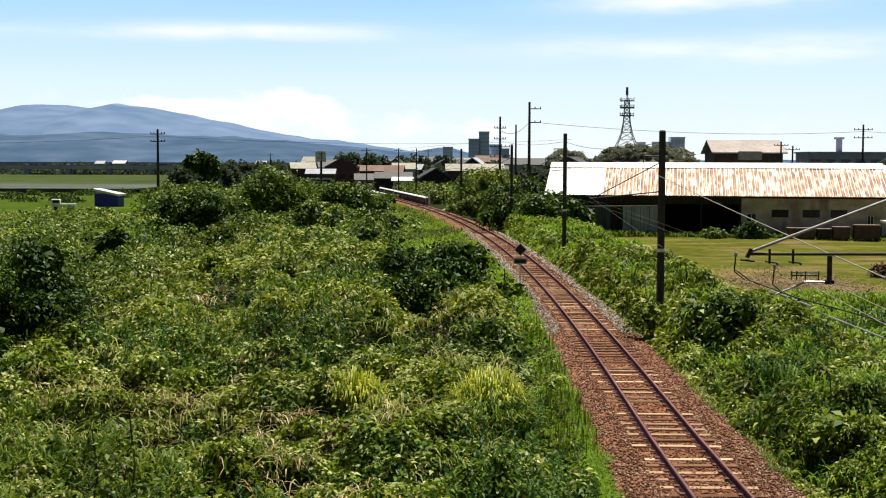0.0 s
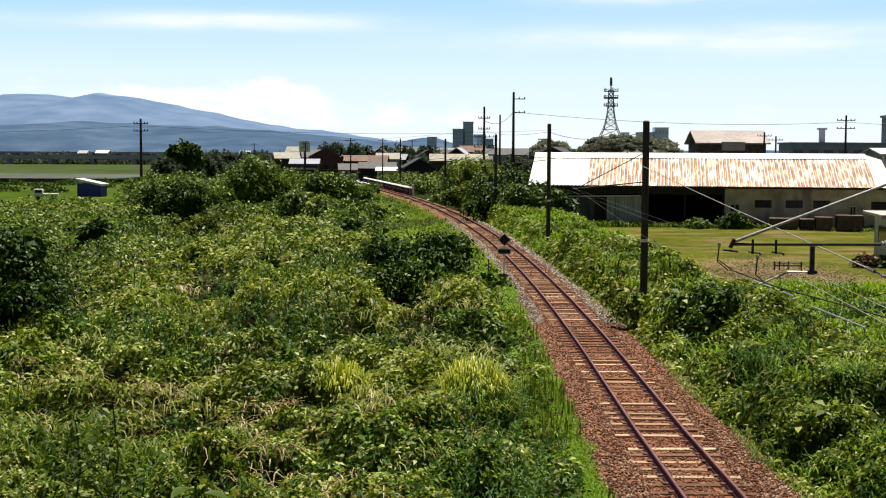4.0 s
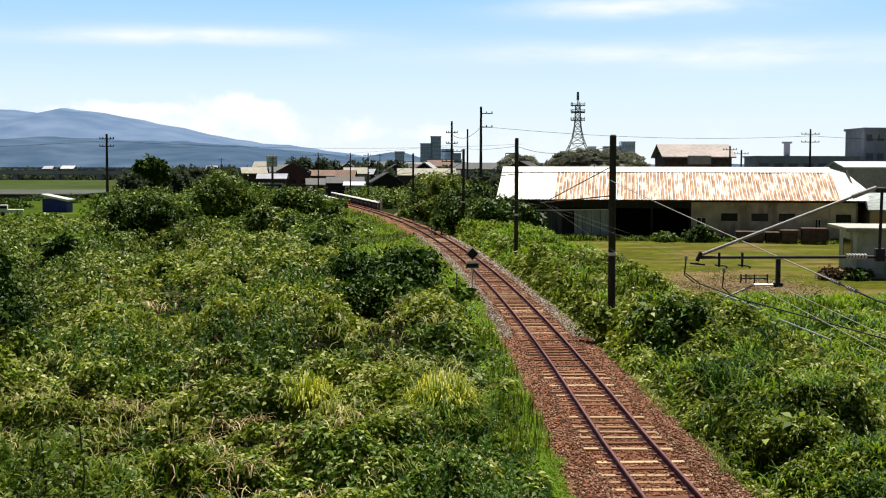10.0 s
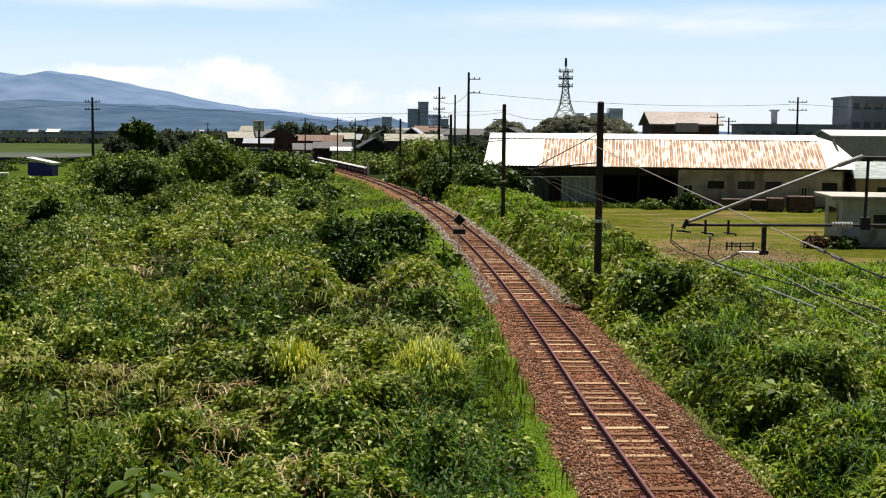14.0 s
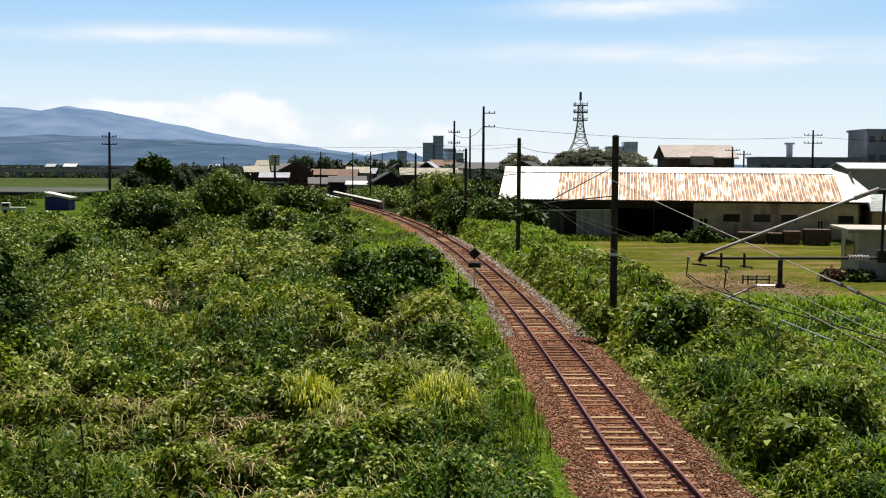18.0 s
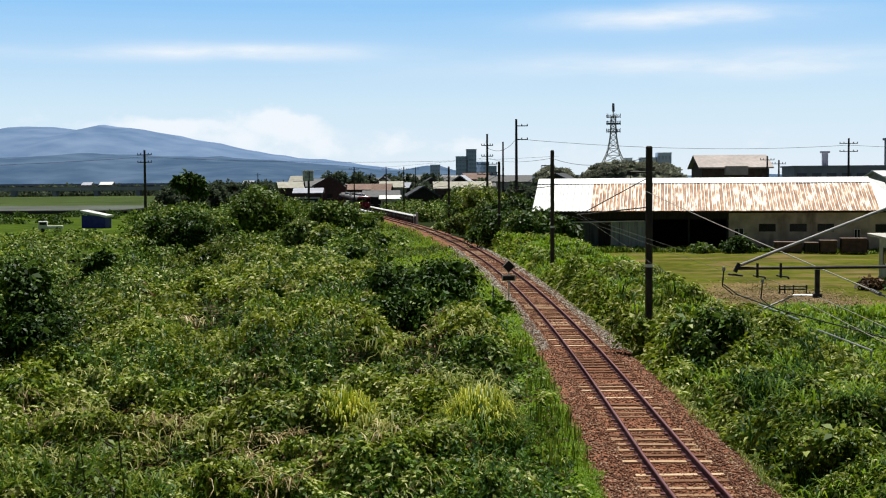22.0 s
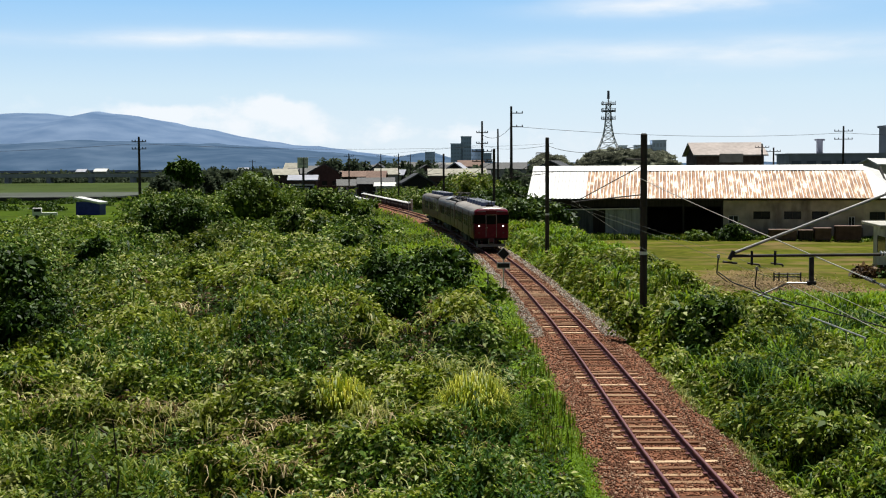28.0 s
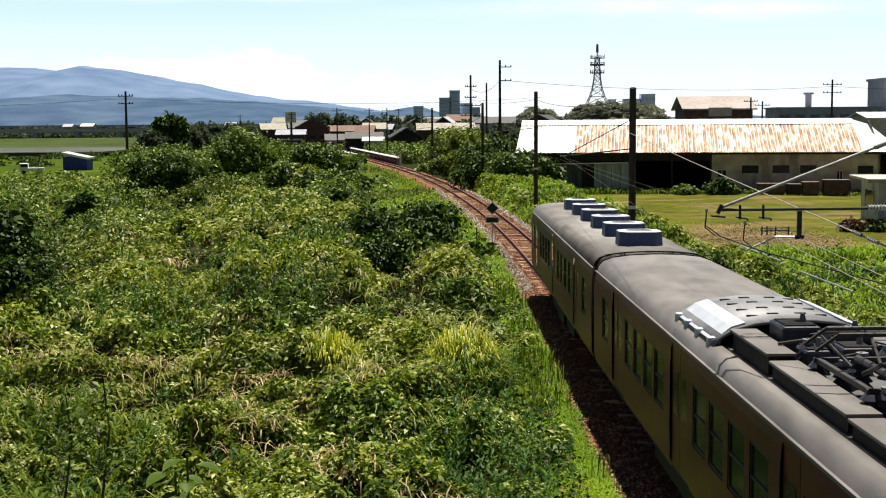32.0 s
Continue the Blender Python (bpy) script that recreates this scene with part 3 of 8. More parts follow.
def sprays(c, out, reach, m, leaf, broad=0.36, droop=0.5):
    """Sprays of m leaves about the points c: leaves fan from each point over its dome, tips drooping, about the direction `out`."""
    n = len(c)
    a = (rng.uniform(0, 6.28, n)[:, None] + np.arange(m)[None] * 2.4 + rng.normal(0, 0.3, (n, m))).ravel()
    rise = np.tile(np.linspace(0.0, 1.0, m), n) + rng.normal(0, 0.12, n * m)
    o = np.repeat(out, m, axis=0)
    ref = np.where(np.abs(o[:, 2:3]) > 0.9, np.array([[1.0, 0, 0]]), np.array([[0, 0, 1.0]]))
    e1 = np.cross(o, ref)
    e1 /= np.linalg.norm(e1, axis=1)[:, None]
    e2 = np.cross(o, e1)
    flat = e1 * np.cos(a)[:, None] + e2 * np.sin(a)[:, None]
    R = np.repeat(reach, m)
    p = np.repeat(c, m, axis=0) + flat * (R * (0.95 - 0.75 * rise))[:, None] + o * (R * 0.75 * rise)[:, None]
    d = flat * (1.0 - 0.35 * rise)[:, None] + o * (0.55 * rise - 0.25)[:, None]
    d[:, 2] -= droop * rng.uniform(0, 1, n * m)
    d /= np.linalg.norm(d, axis=1)[:, None]
    up = o * 0.8 + flat * 0.45 + rng.normal(0, 0.55, (n * m, 3))
    up -= d * np.sum(up * d, axis=1)[:, None]
    up /= np.linalg.norm(up, axis=1)[:, None] + 1e-9
    L = np.repeat(leaf, m) * rng.uniform(0.6, 1.35, n * m)
    return leaf_verts(p, d, up, L, L * broad)


def far_noise(x, y, size, seed):
    """Lumps that grow with distance from the bridge."""
    return vnoise(32 * x / y, 32 * np.log(y), size, seed)


UP = np.array([[0.0, 0, 1]])


def leaf_layer(name, x, y, z, big, spread, m, leaf, broad, droop, mat, label, lean=0.34):
    n = len(x)
    tilt = UP + rng.normal(0, lean, (n, 3)) * np.array([1, 1, 0])
    tilt /= np.linalg.norm(tilt, axis=1)[:, None]
    V = sprays(np.stack([x, y, z], -1), tilt, spread * big * rng.uniform(0.7, 1.3, n), m, leaf * big, broad=broad, droop=droop)
    tagged(part(name, mesh_np(name, *quads(V)), mat), label, "undergrowth", kind="stuff")


def creeper_field():
    x, y = scatter(125000, 16, 165, *LEFT)
    n = len(x)
    big = np.clip((y / 32) ** 0.62, 0.7, 3)
    gap = far_noise(x, y, 1.3, 61) * 0.5 + far_noise(x, y, 0.5, 62) * 0.5
    sunk = hollow(x, y)
    open_grass = x > track_x(y) - 1.6 - verge_width(y)
    keep = (gap > np.where(open_grass, np.where(y < 38, 0.74, 0.57), 0.465)) & (rng.uniform(0, 1, n) > sunk * 0.9)
    x, y, big, gap, sunk = x[keep], y[keep], big[keep], gap[keep], sunk[keep]
    n = len(x)
    z = canopy_z(x, y) + (gap - 0.62) * 1.35 * big ** 0.7 - rng.exponential(0.09, n) * big
    z = np.where(open_grass[keep], np.maximum(z, ground_z(x, y) + rng.uniform(0.05, 0.4, n)), z)
    hue = vnoise(x, y, 9, 81) * 0.45 + far_noise(x, y, 2.4, 82) * 0.35 + far_noise(x, y, 0.8, 83) * 0.2 + rng.normal(0, 0.05, n)
    hue += 0.08 * np.exp(-((y - 26) / 16) ** 2) - 0.15 * ease(y, 60, 82)
    hue += 0.05 * np.exp(-((y - 72) / 14) ** 2 - ((x + 13) / 7) ** 2) - 0.10 * np.exp(-((y - 27) / 6) ** 2 - ((x + 11) / 3.0) ** 2)
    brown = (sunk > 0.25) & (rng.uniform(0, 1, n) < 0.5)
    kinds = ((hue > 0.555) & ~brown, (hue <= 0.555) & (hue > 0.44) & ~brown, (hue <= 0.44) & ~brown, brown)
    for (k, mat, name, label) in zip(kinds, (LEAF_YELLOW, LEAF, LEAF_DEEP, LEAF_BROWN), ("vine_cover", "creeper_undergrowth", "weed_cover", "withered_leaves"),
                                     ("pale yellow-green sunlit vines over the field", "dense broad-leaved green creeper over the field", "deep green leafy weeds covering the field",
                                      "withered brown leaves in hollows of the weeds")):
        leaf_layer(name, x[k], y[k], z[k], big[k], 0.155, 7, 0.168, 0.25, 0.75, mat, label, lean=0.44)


creeper_field()


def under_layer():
    """Low weeds on the ground in the hollows and gaps, dark-coloured to deepen the shade under the creeper."""
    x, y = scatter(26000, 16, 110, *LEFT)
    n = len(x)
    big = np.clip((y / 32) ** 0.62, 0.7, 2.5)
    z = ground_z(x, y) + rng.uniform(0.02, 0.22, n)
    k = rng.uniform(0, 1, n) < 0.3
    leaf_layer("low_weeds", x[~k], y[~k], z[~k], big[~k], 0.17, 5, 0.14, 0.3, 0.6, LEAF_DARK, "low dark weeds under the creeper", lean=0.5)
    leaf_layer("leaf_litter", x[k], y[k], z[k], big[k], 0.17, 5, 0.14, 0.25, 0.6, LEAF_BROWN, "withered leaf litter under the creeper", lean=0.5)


under_layer()


def tufts(name, spots, blades, h, reach, w, mat, label, spread, tip=(0.55, 1.0), knee=0.75):
    """Clumps of arched blades about the given plan points."""
    p = np.repeat(np.array(spots, float), blades, axis=0)
    n = len(p)
    p[:, 0] += rng.normal(0, 1, n) * spread * np.clip(p[:, 1] / 40, 1, 3)
    p[:, 1] += rng.normal(0, 1, n) * spread * np.clip(p[:, 1] / 40, 1, 3)
    z = canopy_z(p[:, 0], p[:, 1]) - 0.25
    big = np.clip(p[:, 1] / 35, 0.9, 3.5)
    hh = h * rng.uniform(0.6, 1.2, n)
    V, F = blade_verts(np.stack([p[:, 0], p[:, 1], z], -1), rng.uniform(0, 6.28, n), hh, reach * rng.uniform(0.4, 1.2, n), w * big, tip, knee)
    tagged(part(name, mesh_np(name, V, F), mat), label, "grass", kind="stuff")


def grass_patches():
    x, y = scatter(3000, 17, 200, *LEFT)
    patch = vnoise(x, y, 8, 21) * 0.6 + vnoise(x, y, 3, 22) * 0.4
    k = patch > 0.70
    tufts("long_grass", np.stack([x[k], y[k]], -1), 10, 0.60, 0.55, 0.022, GRASS, "arching tufts of long green grass among the weeds", 0.3)
    spots = []
    for cx, cy, k in ((-10.6, 34, 6), (-8.2, 33.5, 7), (-5.7, 33, 8), (-5.3, 27, 8), (-3.9, 27, 7), (-2.2, 26, 5), (-1.6, 31, 3), (-12.6, 38, 4), (-7.4, 40.5, 4), (-1.0, 27.5, 3), (-3.7, 25.0, 7), (-5.0, 29.0, 7), (-7.8, 30.2, 7), (0.5, 22.2, 5), (-0.4, 23.0, 4), (-15, 62, 6), (-8, 66, 5), (-6.6, 29.5, 4)):
        spots += [(cx + rng.normal(0, 0.65), cy + rng.normal(0, 0.8)) for _ in range(k)]
    x, y = scatter(750, 19, 60, *LEFT)
    k = (vnoise(x, y, 5, 24) * 0.6 + vnoise(x, y, 1.8, 25) * 0.4 > 0.58) & (x < track_x(y) - 3.4)
    tufts("pale_grass", np.stack([x[k], y[k]], -1), 11, 0.55, 0.78, 0.019, PALE_GRASS, "pale arching grass blades scattered among the weeds", 0.26, (0.1, 0.8), 1.0)
    tufts("dry_grass", spots, 12, 0.46, 0.85, 0.016, STRAW, "dry straw-coloured grass tufts among the weeds", 0.30, (0.05, 0.7), 1.0)


def grass_clump(x, y, r, h, n, mat, label, w=0.016):
    """A dome of arching blades springing from one root."""
    c = thing("grass_clump", label, "grass clump", pose(x, y, float(ground_z(x, y))))
    a = rng.uniform(0, 6.28, n)
    k = np.sqrt(rng.uniform(0, 1, n))
    p = np.stack([np.cos(a) * r * 0.8 * k, np.sin(a) * r * 0.8 * k, np.zeros(n)], -1)
    V, F = blade_verts(p, a + rng.normal(0, 0.5, n), h * rng.uniform(0.8, 1.08, n) * (1.05 - 0.38 * k * k), r * (0.10 + 0.30 * k) * rng.uniform(0.5, 1.25, n), np.full(n, w), (0.70, 1.0), 0.88)
    part("foliage", mesh_np("foliage", V, F), mat, c)
    return c


grass_patches()
grass_clump(0.15, 33.4, 1.05, 1.80, 1000, YELLOW_GRASS, "dome-shaped clump of yellow-green grass in the weeds", 0.018)
grass_clump(0.15, 33.1, 1.35, 1.35, 1300, GRASS, "skirt of green grass round a yellow clump", 0.020)
grass_clump(-3.6, 35.5, 0.95, 1.55, 420, YELLOW_GRASS, "sparse clump of yellowing arched grass", 0.028)
grass_clump(-2.9, 34.6, 0.8, 1.05, 170, PALE_GRASS, "small clump of dry pale grass", 0.026)


def upright_weeds():
    """Tall single-stemmed weeds with narrow leaves, in drifts."""
    x, y = scatter(9000, 17, 140, *LEFT)
    near_line = np.exp(-((track_x(y) - 2.4 - verge_width(y) - x) / 1.0) ** 2)
    left_drift = np.exp(-((x + 9.5) / 4.5) ** 2 - ((y - 42) / 9) ** 2)
    k = (vnoise(x, y, 6, 41) * 0.75 + near_line * 0.40 + left_drift * 0.22 + rng.uniform(-0.1, 0.1, len(x))) > 0.66
    x, y = x[k], y[k]
    n, m = len(x), 13
    base = canopy_z(x, y) - 0.35
    h = rng.uniform(0.55, 1.05, n)
    lev = np.linspace(0.15, 1, m)[None, :] * h[:, None]
    P = np.stack([np.repeat(x, m), np.repeat(y, m), (base[:, None] + lev).ravel()], -1)
    a = rng.uniform(0, 6.28, n * m)
    el = rng.normal(0.75, 0.2, n * m)
    d = np.stack([np.cos(a) * np.cos(el), np.sin(a) * np.cos(el), np.sin(el)], -1)
    up = np.stack([-np.cos(a) * np.sin(el), -np.sin(a) * np.sin(el), np.cos(el)], -1)
    big = np.repeat(np.clip(y / 38, 0.9, 3), m)
    L = rng.uniform(0.12, 0.2, n * m) * big
    V = leaf_verts(P, d, up, L, L * 0.17)
    tagged(part("tall_weeds", mesh_np("tall_weeds", *quads(V)), REED), "drifts of tall upright dark green weeds", "weeds", kind="stuff")


upright_weeds()


def verge_grass():
    """Bright grass along the foot of the ballast, widening to a slope of longer grass towards the bend."""
    n = 76000
    y = 1 / rng.uniform(1 / 215, 1 / 17, n)
    w = verge_width(y) + 0.5
    x = track_x(y) - 1.62 - rng.uniform(0, 1, n) ** 0.85 * w - 0.35 * (vnoise(x=y * 0, y=y, size=0.8, seed=14) - 0.3)
    z = ground_z(x, y) + 0.02
    far = np.clip(y / 60, 0.6, 1.5)
    tall = (0.13 + 0.22 * vnoise(x, y, 1.6, 15) + 0.12 * vnoise(x, y, 0.5, 16)) * far
    lit = vnoise(x, y, 2.2, 17) * 0.5 + vnoise(x, y, 6.0, 18) * 0.5 + rng.normal(0, 0.09, n) + 0.25 * (y < 38)
    for k, mat, name, label in ((lit > 0.47, VERGE, "verge_grass", "short bright green grass along the ballast"), (lit <= 0.47, GRASS, "slope_grass", "longer green grass on the slope beside the line")):
        m = int(k.sum())
        V, F = blade_verts(np.stack([x[k], y[k], z[k]], -1), rng.uniform(0, 6.28, m), tall[k] * rng.uniform(0.6, 1.2, m), tall[k] * rng.uniform(0.3, 1.1, m), 0.013 * np.clip(y[k] / 30, 0.9, 4))
        tagged(part(name, mesh_np(name, V, F), mat), label, "grass", kind="stuff")
    # dark leafless stalks in drifts along the stones, and a few on the slope
    n = 2000
    y = 1 / rng.uniform(1 / 150, 1 / 18, n)
    x = track_x(y) - 1.75 - rng.uniform(0, 1, n) * np.where(y < 62, 1.2, verge_width(y))
    k = vnoise(x, y, 2.4, 44) * 0.7 + vnoise(x, y, 0.7, 45) * 0.3 > np.where(y < 62, 0.60, 0.68)
    x, y = x[k], y[k]
    m = len(x)
    V, F = blade_verts(np.stack([x, y, ground_z(x, y)], -1), rng.uniform(0, 6.28, m), rng.uniform(0.30, 0.75, m), rng.uniform(0.03, 0.2, m), 0.017 * np.clip(y / 38, 0.8, 3), (0.9, 1.1), 0.6)
    tagged(part("horsetail_stalks", mesh_np("horsetail_stalks", V, F), GRASS), "green upright horsetail stalks along the ballast", "weeds", kind="stuff")


verge_grass()


def bank_z(x, y):
    """Top of the weeds on the bank between line and yard."""
    off = x - track_x(y)
    up = np.clip((off - 2.0) / 0.7, 0, 1)
    down = np.clip((track_x(y) + 10 - x) / 3.0, 0.25, 1)
    big = np.clip(y / 40, 1, 2)
    return ground_z(x, y) + up * (0.25 + down * (0.40 + 0.75 * ease(vnoise(x, y, 3.0, 51), 0.25, 0.75) + 0.55 * ease(vnoise(x, y, 1.2, 52), 0.25, 0.75) + 0.25 * vnoise(x / big, y / big, 0.6, 53) - 0.7 * bank_hollow(x, y)))


BANK = (lambda y: track_x(y) + 2.0, lambda y: np.where(y < 66, np.minimum(0.40 * y + 1, 24), np.maximum(track_x(y) + 4.5, 11.6 - 0.06 * (y - 66))))


# plan points of the sunk, shaded places on the bank: x, y, radius
BANK_HOLLOWS = [(7.45, 41.5, 0.9), (8.0, 44.0, 0.8), (6.9, 30.3, 0.7), (7.0, 27.8, 0.75), (7.1, 25.3, 0.75), (7.2, 22.8, 0.7), (8.6, 34.0, 0.7), (9.6, 28.5, 0.6), (6.6, 55.0, 0.8)]


def bank_hollow(x, y):
    h = np.zeros_like(x, dtype=float)
    for hx, hy, r in BANK_HOLLOWS:
        q = ((x - hx) / r) ** 2 + ((y - hy) / (1.7 * r)) ** 2
        h = np.maximum(h, np.exp(-q * q))
    return h


def bank_reed_tufts():
    """Arching reeds hanging over the shaded foot of the bank."""
    n = 62
    y = rng.uniform(20, 40, n)
    x = track_x(y) + rng.uniform(3.0, 5.2, n)
    p = np.repeat(np.stack([x, y], -1), 34, axis=0)
    m = len(p)
    p += rng.normal(0, 0.16, p.shape)
    z = bank_z(p[:, 0], p[:, 1]) - 0.35
    V, F = blade_verts(np.stack([p[:, 0], p[:, 1], z], -1), rng.uniform(0, 6.28, m), rng.uniform(0.38, 0.68, m), rng.uniform(0.3, 0.8, m), rng.uniform(0.014, 0.028, m) * np.clip(p[:, 1] / 30, 0.8, 1.6), (0.2, 0.8), 0.95)
    tagged(part("arching_reeds", mesh_np("arching_reeds", V, F), REED_GLOSSY), "glossy arching reeds hanging over the bank", "reeds", kind="stuff")


def right_bank():
    x, y = scatter(90000, 16, 130, *BANK)
    n = len(x)
    big = np.clip((y / 32) ** 0.62, 0.7, 3)
    gap = far_noise(x, y, 1.3, 71) * 0.5 + far_noise(x, y, 0.5, 72) * 0.5
    grassy = np.clip((x - track_x(y) - 8.5) / 2.0, 0, 1) * (y < 70)
    keep = (gap > 0.43) & (rng.uniform(0, 1, n) > grassy * 0.8) & (rng.uniform(0, 1, n) > 0.75 * ease(y, 70, 92)) & (rng.uniform(0, 1, n) > 0.92 * bank_hollow(x, y))
    x, y, big, gap = x[keep], y[keep], big[keep], gap[keep]
    n = len(x)
    z = bank_z(x, y) + (gap - 0.62) * 1.3 * big ** 0.6 - rng.exponential(0.10, n) * big ** 0.7
    z = np.maximum(z, ground_z(x, y) + 0.05)
    hue = 0.15 * ease(y, 42, 58) + vnoise(x, y, 6, 91) * 0.45 + far_noise(x, y, 2.0, 92) * 0.35 + far_noise(x, y, 0.8, 93) * 0.2 + rng.normal(0, 0.05, n)
    for k, mat, name, label in ((hue > 0.61, LEAF_YELLOW, "bank_vines", "yellow-green vines on the bank beside the track"), ((hue <= 0.61) & (hue > 0.41), LEAF, "bank_weeds", "thick green weeds on the bank beside the track"),
                                (hue <= 0.41, LEAF_DEEP, "bank_undergrowth", "deep green leafy undergrowth on the bank")):
        leaf_layer(name, x[k], y[k], z[k], big[k], 0.15, 6, 0.185, 0.19, 0.95, mat, label, lean=0.40)
    x, y = scatter(3600, 16, 125, lambda y: track_x(y) + 2.3, lambda y: BANK[1](y) + np.where(y < 66, 4, 0.3))
    k = (rng.uniform(0, 1, len(x)) < 0.35) | (x - track_x(y) > 8.5)
    x, y = x[k], y[k]
    p = np.repeat(np.stack([x, y], -1), 16, axis=0)
    m = len(p)
    p += rng.normal(0, 0.24, p.shape) * np.clip(p[:, 1:] / 40, 1, 2)
    z = bank_z(p[:, 0], p[:, 1]) - 0.3
    V, F = blade_verts(np.stack([p[:, 0], p[:, 1], z], -1), rng.uniform(0, 6.28, m), rng.uniform(0.35, 0.7, m), rng.uniform(0.25, 0.7, m), 0.021 * np.clip(p[:, 1] / 32, 0.7, 3))
    half = (np.arange(len(F)) // 3 // 16) % 5 < 2
    tagged(part("bank_reeds", mesh_np("bank_reeds", V, F[half]), REED), "dark drooping reeds among the bank weeds", "reeds", kind="stuff")
    tagged(part("bank_grass", mesh_np("bank_grass", V, F[~half]), VERGE), "long arching grass among the bank weeds", "grass", kind="stuff")


def bank_slope_grass():
    """Long bright grass on the bank further along the line, before the trees."""
    n = 26000
    y = 1 / rng.uniform(1 / 140, 1 / 62, n)
    x = track_x(y) + 1.9 + rng.uniform(0, 1, n) * np.maximum(BANK[1](y) - track_x(y) - 1.9, 1.0)
    z = bank_z(x, y) - 0.30
    lit = vnoise(x, y, 3.0, 27) + rng.normal(0, 0.15, n)
    for k, mat, name, label in ((lit > 0.42, VERGE, "bright_bank_grass", "bright long grass on the bank before the trees"), (lit <= 0.42, GRASS, "green_bank_grass", "deeper green grass on the bank before the trees")):
        m = int(k.sum())
        V, F = blade_verts(np.stack([x[k], y[k], z[k]], -1), rng.uniform(0, 6.28, m), rng.uniform(0.3, 0.75, m), rng.uniform(0.15, 0.6, m), 0.016 * np.clip(y[k] / 30, 1, 4))
        tagged(part(name, mesh_np(name, V, F), mat), label, "grass", kind="stuff")


def shoulder_fringe():
    """Sparse dry and green tufts where the stones run out under the bank."""
    n = 520
    y = 1 / rng.uniform(1 / 85, 1 / 19, n)
    off = 1.75 + 0.75 * rng.uniform(0, 1, n) ** 0.6
    keep = vnoise(y, y * 0, 1.7, 63) + rng.uniform(-0.3, 0.3, n) > 0.4
    y, off = y[keep], off[keep]
    p = np.repeat(np.stack([track_x(y) + off, y], -1), 14, axis=0)
    m = len(p)
    p += rng.normal(0, 0.11, p.shape)
    z = bed_z(np.clip(p[:, 0] - track_x(p[:, 1]), 1.3, 2.5)) - 0.02
    V, F = blade_verts(np.stack([p[:, 0], p[:, 1], z], -1), rng.uniform(0, 6.28, m), rng.uniform(0.08, 0.30, m), rng.uniform(0.08, 0.35, m), 0.010 * np.clip(p[:, 1] / 26, 0.9, 3), (0.1, 0.9), 0.9)
    dry = (np.arange(len(F)) // 3 // 14) % 3 > 0
    tagged(part("shoulder_straw", mesh_np("shoulder_straw", V, F[dry]), PALE_GRASS), "pale dry grass tufts on the ballast shoulder", "grass", kind="stuff")
    tagged(part("shoulder_grass", mesh_np("shoulder_grass", V, F[~dry]), GRASS), "green grass tufts on the ballast shoulder", "grass", kind="stuff")


right_bank()
shoulder_fringe()
bank_slope_grass()
bank_reed_tufts()


def lawn_grass():
    """Short worn brown grass on the bare patch of the yard, and long tufts along the warehouse's foot."""
    n = 9000
    x, y = 18.3 + rng.normal(0, 2.3, n), 75 + rng.normal(0, 4.6, n)
    V, F = blade_verts(np.stack([x, y, ground_z(x, y) + 0.16], -1), rng.uniform(0, 6.28, n), rng.uniform(0.02, 0.07, n), rng.uniform(0.08, 0.3, n), np.full(n, 0.035))
    tagged(part("worn_grass", mesh_np("worn_grass", V, F), LEAF_BROWN_GRASS), "worn brown grass on the bare patch of the yard", "grass", kind="stuff")
    n = 9000
    u = rng.uniform(0, 1, n)
    x, y = 6.5 + u * 36, 128.2 - u * 5.2 - np.abs(rng.normal(0, 1.0, n)) - 0.6 * vnoise(u * 60, u * 0, 3, 7)
    tall = 0.25 + 0.55 * vnoise(x, y, 2.2, 33)
    V, F = blade_verts(np.stack([x, y, ground_z(x, y) + 0.1], -1), rng.uniform(0, 6.28, n), tall * rng.uniform(0.5, 1.1, n), rng.uniform(0.1, 0.4, n), np.full(n, 0.05))
    tagged(part("yard_edge_grass", mesh_np("yard_edge_grass", V, F), GRASS), "long green grass along the foot of the warehouse", "grass", kind="stuff")
    n = 30000
    x, y = rng.uniform(12.5, 27, n), rng.uniform(52, 68, n)
    k = vnoise(x, y, 4, 35) + rng.uniform(-0.25, 0.25, n) > 0.42
    x, y = x[k], y[k]
    n = len(x)
    V, F = blade_verts(np.stack([x, y, ground_z(x, y) + 0.08], -1), rng.uniform(0, 6.28, n), rng.uniform(0.10, 0.28, n), rng.uniform(0.08, 0.32, n), np.full(n, 0.022))
    tagged(part("yard_grass", mesh_np("yard_grass", V, F), VERGE), "longer green grass near the yard fence", "grass", kind="stuff")


lawn_grass()


